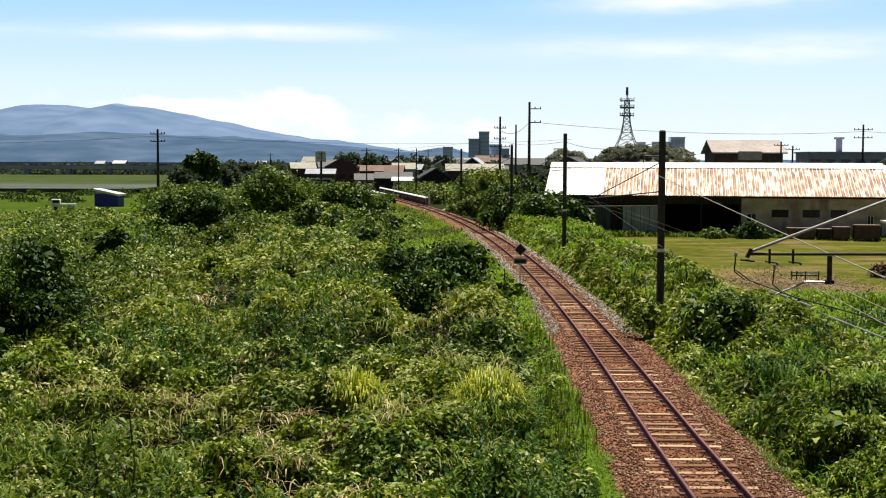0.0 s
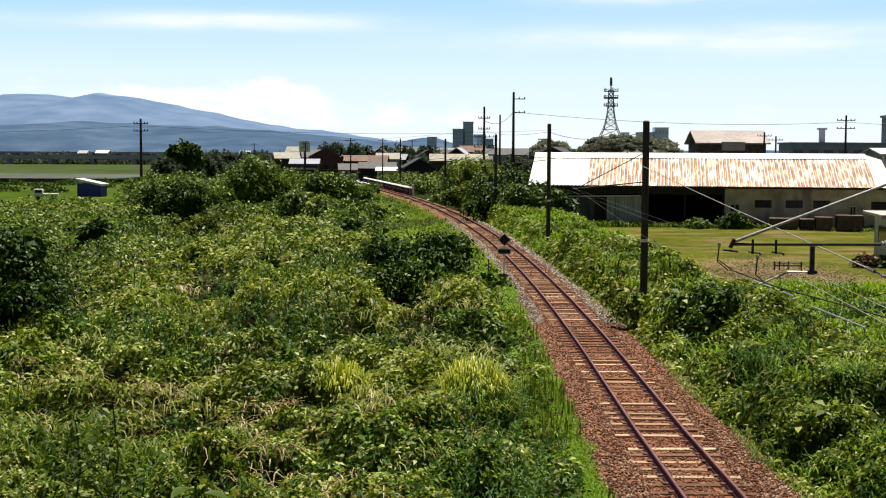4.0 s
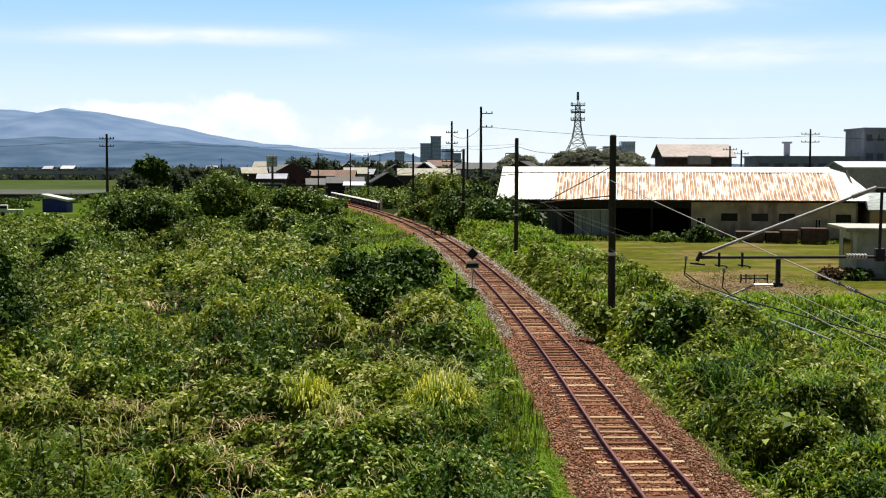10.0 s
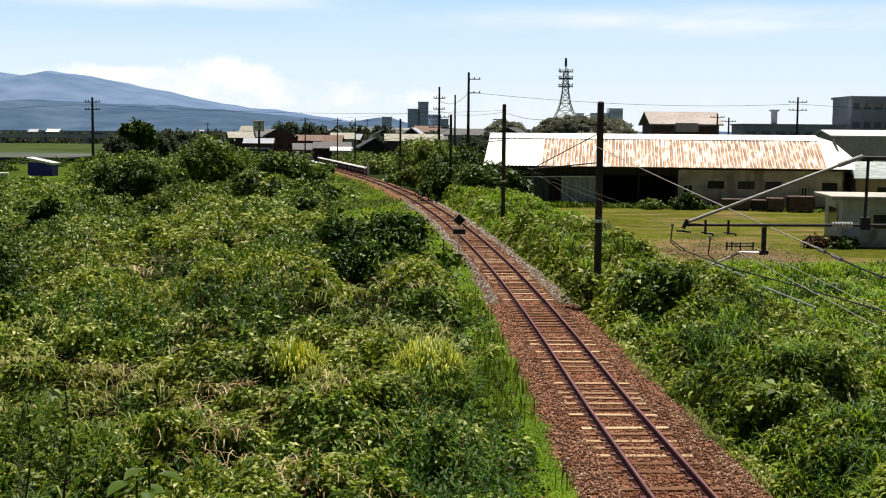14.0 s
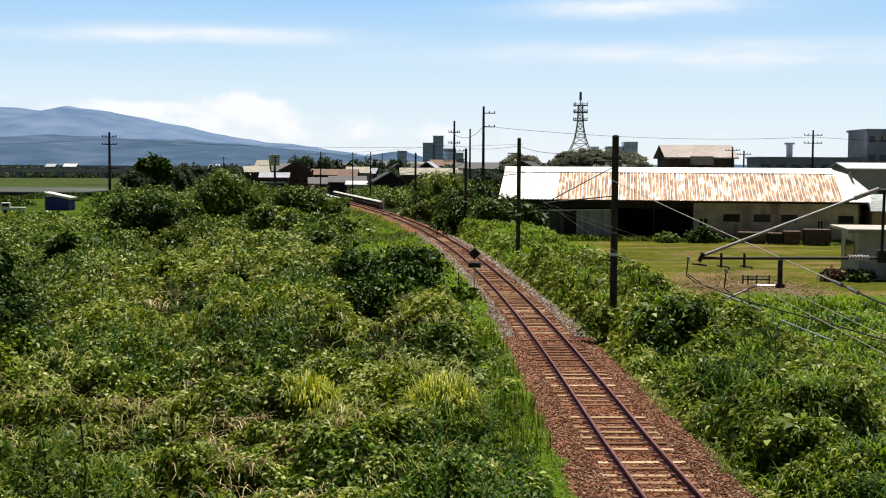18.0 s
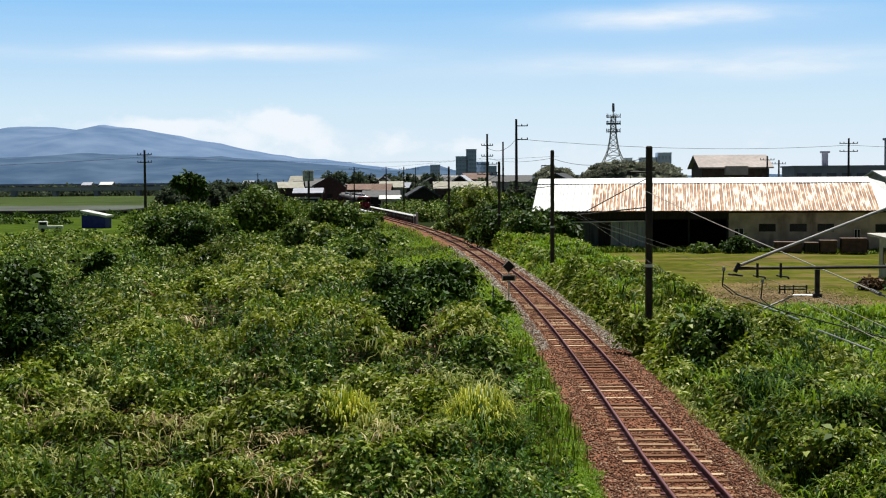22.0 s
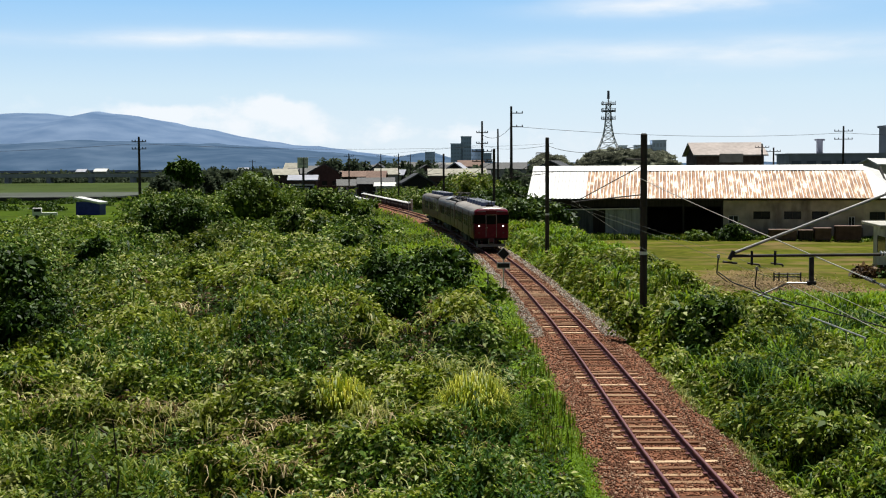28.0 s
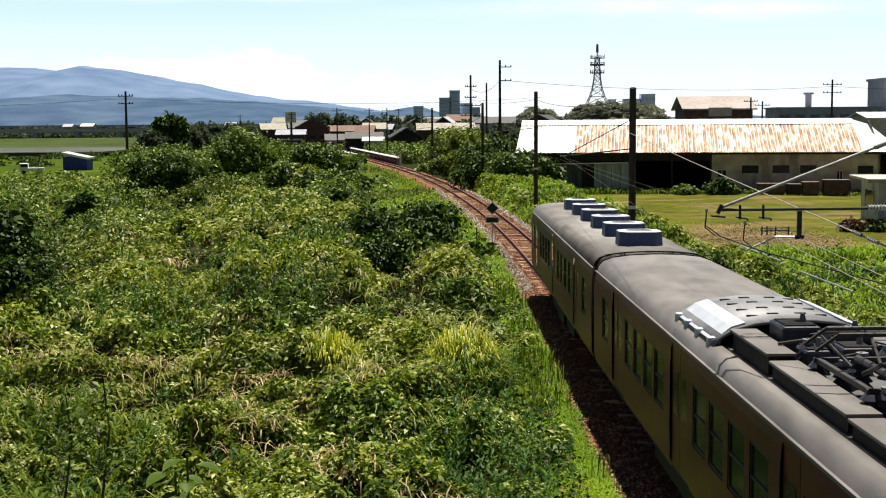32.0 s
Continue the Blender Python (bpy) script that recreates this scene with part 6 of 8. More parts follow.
big = house(34.9, 172, 8.9, 8, 7.95, 9.5, WALL_BROWN, TILE_TAN, "brown house with a tan tiled roof behind the warehouse", windows=4)
part("porch_roof", boxes((-1.5, 1.5, -0.9, 0.1, 7.6, 8.75)), TILE_TAN, big)
ROOF_RED = material("orange-brown roof tile", [(0.3, (0.17, 0.105, 0.085)), (0.7, (0.28, 0.19, 0.155))], 2, 0.8, bump=0.1, vary=0.15)
ROOF_BEIGE = material("pale beige roof sheet", [(0.3, (0.30, 0.28, 0.23)), (0.7, (0.42, 0.40, 0.34))], 0.6, 0.7, bump=0.1, vary=0.15)
HOUSES = [  # x, y, width, depth, eave, ridge, wall, roof, label, yaw, ridge across the view
    (-38.2, 345, 8.4, 9, 5.2, 7.5, WALL_RED, TILE_DARK, "dark red gabled house in the town", 6, False),
    (-31.0, 350, 6.0, 8, 4.2, 5.6, WALL_BROWN, ROOF_RED, "low house with an orange-brown roof", 4, True),
    (-25.6, 352, 5.6, 8, 3.4, 5.6, WALL_BROWN, ROOF_RED, "low house with an orange-brown roof beyond the bridge", -3, True),
    (-22.5, 318, 8.5, 6, 2.6, 4.0, DARK_WOOD, TILE_DARK, "low dark-roofed workshop by the line", 4, True),
    (-19.2, 300, 4.2, 4, 2.3, 3.0, WHITE_PAINT, WHITE_PAINT, "small white hut by the line", 0, True),
    (-11.6, 306, 7.0, 6, 2.8, 4.9, DARK_WOOD, TILE_DARK, "small grey house with a dark roof", 12, False),
    (-2.5, 345, 15, 12, 4.4, 6.1, WALL_BROWN, ROOF_BEIGE, "wide low hall with a pale beige roof", 3, True),
    (-24.0, 385, 6.5, 8, 4.6, 6.3, WALL_PALE, ROOF_BEIGE, "low house with a faded beige roof", 5, True),
    (-29.5, 318, 4.5, 5, 2.2, 3.6, WALL_GREY, TILE_DARK, "small grey shed by the bridge", 8, True),
    (-33, 520, 7, 8, 6.4, 8.2, WALL_PALE, TILE_DARK, "small far pale house among trees", 4, True),
    (-18, 560, 8, 8, 6.6, 8.6, WALL_BROWN, ROOF_RED, "small far brown house among trees", -8, False),
    (-9, 600, 8, 8, 6.8, 8.8, WALL_PALE, ROOF_BEIGE, "small far house with a beige roof", 10, True),
    (-40, 590, 8, 8, 6.6, 9.0, WALL_GREY, TILE_DARK, "small far grey house among trees", 0, False),
    (-12, 450, 9, 9, 5.4, 8.0, WALL_PALE, TILE_DARK, "two-storey pale town house", 6, True),
    (-34, 460, 9, 9, 5.2, 7.6, WALL_BROWN, TILE_DARK, "dark two-storey town house", 0, True),
    (-57, 440, 8, 8, 4.4, 6.6, WALL_GREY, TILE_DARK, "grey town house among trees", 5, True),
    (14, 420, 10, 10, 6.0, 8.0, WALL_PALE, TILE_DARK, "large pale town house", -4, True),
    (2, 520, 10, 9, 7.0, 9.4, WALL_GREY, ROOF_RED, "far town house with a red roof", 8, True),
    (-24, 560, 11, 9, 6.4, 8.8, WALL_PALE, ROOF_BEIGE, "far pale town house", -6, True),
    (15.2, 235, 7, 8, 5.6, 7.3, WALL_BROWN, TILE_DARK, "brown gabled house behind the trees", -15, False),
    (-100, 560, 8, 8, 1.8, 3.4, WALL_GREY, TILE_DARK, "far grey farmhouse by the viaduct", 5, True),
    (-150, 860, 7, 9, 5.6, 7.4, WALL_PALE, WALL_GREY, "small white far building", 0, True),
    (-246, 860, 8, 10, 5.4, 7.2, WALL_PALE, WHITE_PAINT, "white far building beyond the viaduct", 0, True),
    (-262, 870, 6, 9, 5.2, 7.0, WALL_PALE, WALL_GREY, "pale far house beyond the viaduct", 0, True),
]
for x, y, w, d, e, r, wall, roof, label, yaw, along in HOUSES:
    house(x, y, w, d, e, r, wall, roof, label, yaw, along=along, windows=3 if w > 7.5 else 2)


shop = house(-41.7, 326, 6.8, 7, 3.6, 4.7, WALL_BROWN, WALL_GREY, "low shop with a white-framed dark front", 3, windows=0)
part("shop_front", boxes((-2.6, 2.6, -0.10, 0.02, 0.9, 3.1)), GLASS_DARK, shop, "dark glazed front")
part("front_frame", boxes((-3.0, -2.6, -0.16, 0.02, 0.3, 3.5), (2.6, 3.0, -0.16, 0.02, 0.3, 3.5), (-2.6, 2.6, -0.16, 0.02, 3.1, 3.5), (-2.6, 2.6, -0.16, 0.02, 0.3, 0.9)), WHITE_PAINT, shop, "white frame of the shop front")
part("shop_sign", boxes((-1.8, 1.8, -0.20, -0.11, 2.2, 2.7)), WALL_GREY, shop, "pale bar of a sign")
random.seed(21)
TOWN_LABELS = {0: ("dark-walled town house with a grey tiled roof", WALL_BROWN, TILE_DARK), 1: ("pale town house with a dark roof", WALL_PALE, TILE_DARK), 2: ("grey town house with a faded red roof", WALL_GREY, ROOF_RED),
               3: ("brown town house with a beige roof", WALL_BROWN, ROOF_BEIGE), 4: ("dark wooden town house with a grey sheet roof", DARK_WOOD, WALL_GREY)}
for k in range(26):
    y = random.uniform(395, 560)
    x = -0.115 * y + random.uniform(-16, 58) * y / 420
    label, wall, roof = TOWN_LABELS[k % 5]
    e = random.uniform(3.4, 5.4) + (y - 395) * 0.012
    house(x, y, random.uniform(5, 9), random.uniform(6, 9), e, e + random.uniform(1.4, 2.4), wall, roof, label, random.uniform(-15, 15), along=k % 3 > 0, windows=random.choice((2, 3)))


# Haze over the panes is put into their colour as a pale grey.
BLOCK_PANE = material("haze-paled office window", [(0.3, (0.16, 0.17, 0.21)), (0.7, (0.22, 0.23, 0.28))], 1, 0.4, bump=0)


def block(x, y, w, d, z0, top, mat, label, floors=3, cols=5, parapet=True):
    b = thing("office_block", label, "building", pose(x, y, z0))
    h = top - z0
    part("wall", boxes((-w / 2, w / 2, 0, d, 0, h)), mat, b)
    part("parapet", boxes((-w / 2 - 0.3, w / 2 + 0.3, -0.3, d + 0.3, h, h + h * 0.03)), mat, b)
    fh = h / floors
    for f in range(floors):
        for c in range(cols):
            a = -w / 2 + w * (c + 0.5) / cols
            part("window", boxes((a - w / cols * 0.32, a + w / cols * 0.32, -0.12, 0.02, f * fh + fh * 0.4, f * fh + fh * 0.75)), FAR_PANE if mat is FAR_TOWER else BLOCK_PANE, b)
    return b


OFFICE = block(93.0, 258, 15.0, 12, -0.7, 14.2, WALL_GREY, "large grey office block past the yard", 4, 7)
block(72.0, 250, 20.0, 10, -0.7, 8.6, WALL_GREY, "long low grey building past the yard", 2, 7)
block(69.6, 256, 1.0, 1.0, -0.7, 11.4, WALL_GREY, "slim grey concrete stack", 1, 1)
house(57.0, 165, 9, 8, 6.6, 7.2, WALL_PALE, WHITE_PAINT, "low building with a bright white roof", windows=3)
for x, y, w, top, fl in ((-12, 1500, 14, 34, 8), (-1, 1500, 12, 42, 9), (12, 1520, 16, 28, 6), (-46, 1600, 12, 26, 6), (22, 1400, 9, 22, 5)):
    block(x, y, w, 14, 0, top, FAR_TOWER, "hazy blue-grey far tower block", fl, 4)
for x, y, w, top, z0, fl in ((138.0, 930, 10, 25.3, 10, 2), (126.5, 930, 11, 22.0, 10, 1), (112.5, 930, 5, 21.8, 10, 1)):
    block(x, y, w, 12, z0, top, FAR_TOWER, "grey building on the wooded hill", fl, 4)
part("sign_band", boxes((-6.0, -4.8, -0.16, -0.1, 13.2, 14.1), (-4.4, -3.2, -0.16, -0.1, 13.2, 14.1), (-2.8, -1.6, -0.16, -0.1, 13.2, 14.1), (-1.2, 0.0, -0.16, -0.1, 13.2, 14.1)), WALL_PALE, OFFICE, "pale bars of a rooftop sign")


board = thing("billboard", "white square billboard on a dark post in the town", "billboard", pose(-38.5, 302, -0.8))
part("post", tubes(((0, 0, 0), (0, 0, 7.6), 0.16)), DARK_STEEL, board)
part("panel", boxes((-1.25, 1.25, -0.12, 0.12, 7.4, 9.9), bevel=0.03), WHITE_PAINT, board)
part("print", boxes((-0.8, 0.8, -0.14, -0.125, 8.2, 8.5), (-0.3, 0.4, -0.14, -0.125, 8.7, 9.4)), WALL_GREY, board, "grey unreadable print")


def far_wood(name, pts, n, leaf, label, h0=0.0, mat=None):
    """Far trees: clumps of leaf tufts heaped on each point (x, y, spread, height)."""
    out = []
    for x, y, sp, h, *base in pts:
        v = rng.normal(0, 1, (n, 3))
        v /= np.linalg.norm(v, axis=1)[:, None]
        p = v * rng.uniform(0.6, 1.05, (n, 1)) * np.array([sp, sp, h])
        p[:, 2] = np.abs(p[:, 2]) + h0 + sum(base)
        p[:, :2] += (x, y)
        d, up = leaf_dirs(n, 0.8)
        s = leaf * rng.uniform(0.6, 1.4, n)
        out.append(leaf_verts(p, d, up, s, s * 0.4))
    tagged(part(name, mesh_np(name, *quads(np.concatenate(out))), mat or FAR_WOOD), label, "trees", kind="stuff")


def hill_z(x, y):
    """A flat-topped wooded hill with a lower knoll beside it."""
    top = 20.5 * np.exp(-((x - 114) / 37) ** 6) + 15.5 * np.exp(-((x - 58) / 15) ** 4)
    return -2 + top * np.exp(-((y - 945) / 55) ** 4) + 3 * (vnoise(x, y, 12, 3) - 0.4)


def hill_mound():
    xs, ys = np.meshgrid(np.linspace(20, 180, 70), np.linspace(880, 1010, 24))
    idx = np.arange(70 * 24).reshape(24, 70)
    F = np.stack([idx[:-1, :-1], idx[:-1, 1:], idx[1:, 1:], idx[1:, :-1]], -1).reshape(-1, 4)
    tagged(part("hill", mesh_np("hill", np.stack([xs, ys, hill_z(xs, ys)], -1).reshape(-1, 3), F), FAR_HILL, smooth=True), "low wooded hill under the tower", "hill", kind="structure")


hill_mound()
hx_, hy_ = rng.uniform(36, 158, 150), rng.uniform(896, 922, 150)
hill = [(x, y, rng.uniform(2.5, 4.5), rng.uniform(1.2, 2.6), z) for x, y, z in zip(hx_, hy_, hill_z(hx_, hy_))]
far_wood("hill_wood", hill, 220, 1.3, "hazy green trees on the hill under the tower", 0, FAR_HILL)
town = [(rng.uniform(-95, 40), rng.uniform(365, 600), rng.uniform(3, 5), rng.uniform(4, 8.0)) for _ in range(95)] + [(-41 + rng.normal(0, 4), 420, 4, 10.5) for _ in range(4)] + [(-24 + rng.normal(0, 7), 430, 4, 9.5) for _ in range(7)]
far_wood("town_trees", town, 1000, 1.15, "dark trees among the town houses", -1)
line_ = [(x, 722 + rng.uniform(-6, 30), rng.uniform(6, 9), rng.uniform(3.6, 5.0)) for x in np.arange(-420, -60, 5.5)]
far_wood("viaduct_trees", line_, 420, 1.4, "dark tree belt behind the viaduct", -1)
line_ = [(x, 900 + rng.uniform(-30, 60), rng.uniform(9, 14), rng.uniform(4, 8)) for x in np.arange(-560, 560, 9)]
far_wood("far_tree_line", line_, 260, 1.9, "dark far tree line on the plain", -1)
hedge = [(rng.uniform(-62, -17), rng.uniform(165, 290), rng.uniform(2.2, 4), rng.uniform(1.5, 4.2)) for _ in range(75)]
hedge = [(x, y, sp, h) for x, y, sp, h in hedge if x < float(track_x(y)) - (7 if y < 185 else 13) and (x > -50 or y > 222)]
far_wood("field_hedge", hedge, 620, 0.42, "green scrub between the fields and the line", -0.9, LEAF_DEEP)
hedge2 = [(rng.uniform(-108, -62), rng.uniform(225, 298), rng.uniform(2.0, 3.5), rng.uniform(0.6, 1.3)) for _ in range(36)]
hedge2 = [q for q in hedge2 if not (-72 < q[0] < -57)]
far_wood("field_scrub", hedge2, 420, 0.36, "low green scrub at the field edge", -0.9, LEAF_DARK)
line_ = [(float(track_x(y)) + rng.uniform(5, 17), y, rng.uniform(1.6, 2.6), rng.uniform(2.2, 3.6)) for y in np.arange(222, 296, 1.6)]
far_wood("line_hedge", line_, 520, 0.40, "olive-green scrub beside the line past the bridge", -0.9, LEAF_DEEP)
bush(-64.9, 302, 2.3, 9.8, 7000, 0.7, LEAF_DARK, "round dark tree standing alone by the fields", 301, name="tree", category="tree", low=0.60)


# ---------------------------------------------------------------- viaduct, field wall, hut
def viaduct():
    v = thing("viaduct", "long grey concrete viaduct across the plain", "viaduct")
    for x in np.arange(-470, -110, 23.0):
        x, y = float(x), 700.0
        part("deck", boxes((x, x + 22.98, y, y + 8, 2.4, 3.2)), WALL_GREY, v)
        part("barrier", boxes((x, x + 22.98, y - 0.2, y, 2.5, 4.3)), WALL_GREY, v)
        part("coping", boxes((x, x + 22.98, y - 0.3, y + 0.1, 4.3, 4.6)), CONCRETE, v)
        part("pier", boxes((x + 10, x + 12.4, y + 1, y + 6, -1, 2.4), bevel=0.1), WALL_GREY, v)


viaduct()
ROAD_GREY = material("old grey road surface", [(0.3, (0.055, 0.065, 0.052)), (0.7, (0.095, 0.105, 0.085))], 0.3, 0.9, bump=0.1, vary=0.25)
wall_ = thing("field_wall", "low concrete embankment wall beside the paddies", "wall")
for i in range(8):
    part("panel", boxes((-155 + i * 8.9, -146.1 + i * 8.9, 303, 304, -1.2, 0.0), bevel=0.05), DARK_STEEL, wall_)
    part("paving", boxes((-155 + i * 8.9, -146.1 + i * 8.9, 304, 370, -0.3, 0.05)), ROAD_GREY, wall_)
hut = thing("field_hut", "small hut covered with blue sheeting in the field", "hut", pose(-60.2, 205, -0.75, 0, 0, -8))
part("wall", boxes((-2.0, 2.0, -1.2, 1.2, 0, 2.1), bevel=0.05), BLUE_TARP, hut)
bm = boxes((-2.25, 2.25, -1.45, 1.45, -0.06, 0.30), bevel=0.05)
bmesh.ops.rotate(bm, cent=(0, 0, 0), matrix=Matrix.Rotation(radians(11), 3, "Y"), verts=bm.verts)
bmesh.ops.translate(bm, vec=(0, 0, 2.2), verts=bm.verts)
part("roof", bm, WHITE_PAINT, hut, "sloping pale tarpaulin roof")
tr = thing("parked_truck", "small white truck half hidden in the weeds", "truck", pose(-62.5, 190, -0.75, 0, 0, 15))
part("cab", boxes((-1.9, -0.6, -0.75, 0.75, 0.4, 1.6), bevel=0.12), WHITE_PAINT, tr)
part("bed", boxes((-0.6, 1.6, -0.75, 0.75, 0.5, 0.9), bevel=0.03), WHITE_PAINT, tr)
part("windscreen", boxes((-1.7, -0.7, -0.78, 0.78, 1.05, 1.45), bevel=0.02), GLASS_DARK, tr)
for x in (-1.3, 1.0):
    for y in (-0.72, 0.72):
        part("wheel", tubes(((x, y - 0.08, 0.28), (x, y + 0.08, 0.28), 0.28), n=14), WIRE_DARK, tr)


# ---------------------------------------------------------------- mountains
def mountain(name, y, crest, mat, label, depth):
    # crest: bearing and height, in parts of 2280
    xs = np.linspace(-1.0, 0.6, 160)
    az = np.array([c[0] for c in crest]) / 2280.0
    hz = np.array([c[1] for c in crest]) / 2280.0
    top = np.interp(xs * 1.0, az, hz) * y
    top = top + (vnoise(xs * y, xs * 0, 90, 4) - 0.5) * 14 * np.clip(top / 60, 0, 1) + (vnoise(xs * y, xs * 0, 28, 6) - 0.5) * 5 * np.clip(top / 60, 0, 1)
    rows = []
    for k, u in enumerate(np.linspace(0, 1, 14)):
        z = top * (1 - (1 - u) ** 1.6) + (vnoise(xs * y, np.full(160, u * 300), 120, 8) - 0.5) * 16 * math.sin(math.pi * u)
        rows.append(np.stack([xs * y, np.full(160, y - depth * (1 - u)), 6 + z], -1))
    rows.append(np.stack([xs * y, np.full(160, y + 200), np.full(160, 0.0)], -1))
    V = np.concatenate(rows)
    n = len(rows)
    idx = np.arange(n * 160).reshape(n, 160)
    F = np.stack([idx[:-1, :-1], idx[:-1, 1:], idx[1:, 1:], idx[1:, :-1]], -1).reshape(-1, 4)
    tagged(part(name, mesh_np(name, V, F), mat, smooth=True), label, "mountain", kind="structure")


# Puts distance haze into a material as a faint coloured glow.
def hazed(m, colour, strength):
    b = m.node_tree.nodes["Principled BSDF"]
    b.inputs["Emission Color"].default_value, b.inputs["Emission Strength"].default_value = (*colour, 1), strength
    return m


# Blue base colours and the glow below paint distance haze on both ranges.
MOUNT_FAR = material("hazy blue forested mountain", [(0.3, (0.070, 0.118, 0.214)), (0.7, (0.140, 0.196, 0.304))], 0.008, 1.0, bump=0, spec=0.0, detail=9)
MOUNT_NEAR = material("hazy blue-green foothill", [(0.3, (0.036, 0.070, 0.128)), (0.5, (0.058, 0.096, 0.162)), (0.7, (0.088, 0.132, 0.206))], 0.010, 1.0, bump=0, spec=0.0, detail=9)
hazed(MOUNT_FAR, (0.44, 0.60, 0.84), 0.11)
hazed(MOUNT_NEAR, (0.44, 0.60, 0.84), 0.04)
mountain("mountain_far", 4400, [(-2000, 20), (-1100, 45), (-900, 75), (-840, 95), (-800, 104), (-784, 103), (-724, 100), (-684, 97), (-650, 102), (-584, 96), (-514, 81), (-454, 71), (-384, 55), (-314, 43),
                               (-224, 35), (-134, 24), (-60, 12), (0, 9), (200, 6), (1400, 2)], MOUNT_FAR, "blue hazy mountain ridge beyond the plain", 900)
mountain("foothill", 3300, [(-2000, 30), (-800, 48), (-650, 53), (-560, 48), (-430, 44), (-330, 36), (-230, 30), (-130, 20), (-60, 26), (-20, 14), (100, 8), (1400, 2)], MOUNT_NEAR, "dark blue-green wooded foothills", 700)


# ---------------------------------------------------------------- plants growing up beside the bridge
def sapling(x, y, h, label, seed):
    g = np.random.default_rng(seed)
    z0 = float(ground_z(x, y))
    t = thing("sapling", label, "sapling", pose(x, y, z0))
    bm = bmesh.new()
    pts = [Vector((0.10 * math.sin(k * 1.1), 0.05 * k % 0.1, h * k / 8)) for k in range(9)]
    rings = []
    for q in pts:
        r = 0.035 * (1 - q.z / h * 0.8)
        rings.append([bm.verts.new((q.x + r * math.cos(k * 1.0472), q.y + r * math.sin(k * 1.0472), q.z)) for k in range(6)])
    for lo, hi in zip(rings[:-1], rings[1:]):
        for k in range(6):
            bm.faces.new((lo[k], lo[(k + 1) % 6], hi[(k + 1) % 6], hi[k]))
    tips = []
    for k in range(16):
        z = h * g.uniform(0.35, 0.97)
        a = g.uniform(0, 6.28)
        ln = g.uniform(0.5, 1.1) * (1.25 - z / h)
        base = Vector((0, 0, z))
        tip = base + Vector((math.cos(a) * ln, math.sin(a) * ln, ln * 0.7))
        part("twig", tubes((base, tip, 0.012, 0.004), n=5), BARK, t)
        tips += [base.lerp(tip, u) for u in (0.4, 0.6, 0.8, 1.0)]
    part("stem", bm, BARK, t)
    c = np.array([tuple(v) for v in tips]) + g.normal(0, 0.05, (len(tips), 3))
    o = np.tile(UP, (len(c), 1))
    part("crown", mesh_np("crown", *quads(sprays(c, o, np.full(len(c), 0.09), 7, np.full(len(c), 0.10), broad=0.2))), LEAF_LIGHT, t)


def big_leaf_plant(x, y, h, seed):
    g = np.random.default_rng(seed)
    z0 = float(ground_z(x, y))
    t = thing("broad_leaf_plant", "tall plant with large bright green leaves beside the bridge", "plant", pose(x, y, z0))
    part("stem", tubes(((0, 0, 0), (0.0, 0, h), 0.022, 0.012)), GRASS, t)
    for k in range(11):
        a, z = k * 2.4, h - 0.07 * k
        L = g.uniform(0.19, 0.27)
        bm = bmesh.new()
        rows = []
        for i, (u, w) in enumerate(((0.0, 0.05), (0.25, 0.75), (0.5, 1.0), (0.75, 0.7), (1.0, 0.04))):
            y_, dz = 0.08 + u * L, 0.10 * u - 0.22 * u * u
            rows.append([bm.verts.new((sx_ * w * L * 0.42, y_, z + dz * L * 3 + abs(sx_) * 0.03)) for sx_ in (-1, 0, 1)])
        for p_, q_ in zip(rows[:-1], rows[1:]):
            for i in range(2):
                bm.faces.new((p_[i], p_[i + 1], q_[i + 1], q_[i]))
        bmesh.ops.rotate(bm, cent=(0, 0, z), matrix=Matrix.Rotation(a, 3, "Z"), verts=bm.verts)
        part("leaf", bm, LEAF_LIGHT, t, smooth=True)


def road_bridge():
    """The plain road bridge that carries the viewpoint, its deck clear of the overhead line."""
    br = thing("road_bridge", "plain concrete road bridge over the single track", "bridge")
    part("deck", boxes((-22, 26, -7.0, -0.1, 4.72, 5.0), bevel=0.02), CONCRETE, br)
    part("road_surface", boxes((-22, 26, -6.6, -0.5, 5.004, 5.05)), ROAD_GREY, br)
    for y in (-7.0, -0.1):
        part("parapet", boxes((-22, 26, y - 0.02, y + 0.16, 5.0, 5.98), bevel=0.02), CONCRETE, br)
        part("coping", boxes((-22, 26, y - 0.06, y + 0.20, 5.984, 6.06), bevel=0.015), CONCRETE, br)
    for x in (-22, -4.2, 12.4, 25.2):
        for y in (-6.3, -1.5):
            part("pier", boxes((x, x + 0.8, y, y + 0.8, -1.2, 4.5), bevel=0.03), CONCRETE, br)
        part("crossbeam", boxes((x - 0.05, x + 0.85, -6.8, -0.4, 4.5, 4.715), bevel=0.02), CONCRETE, br)


road_bridge()
sapling(-3.7, 13.0, 4.75, "thin sapling with feathery light green leaves", 5)
sapling(-4.55, 14.5, 4.3, "slender sapling with small light green leaves", 6)
big_leaf_plant(-2.62, 12.2, 4.08, 3)
big_leaf_plant(-2.83, 12.6, 3.86, 8)


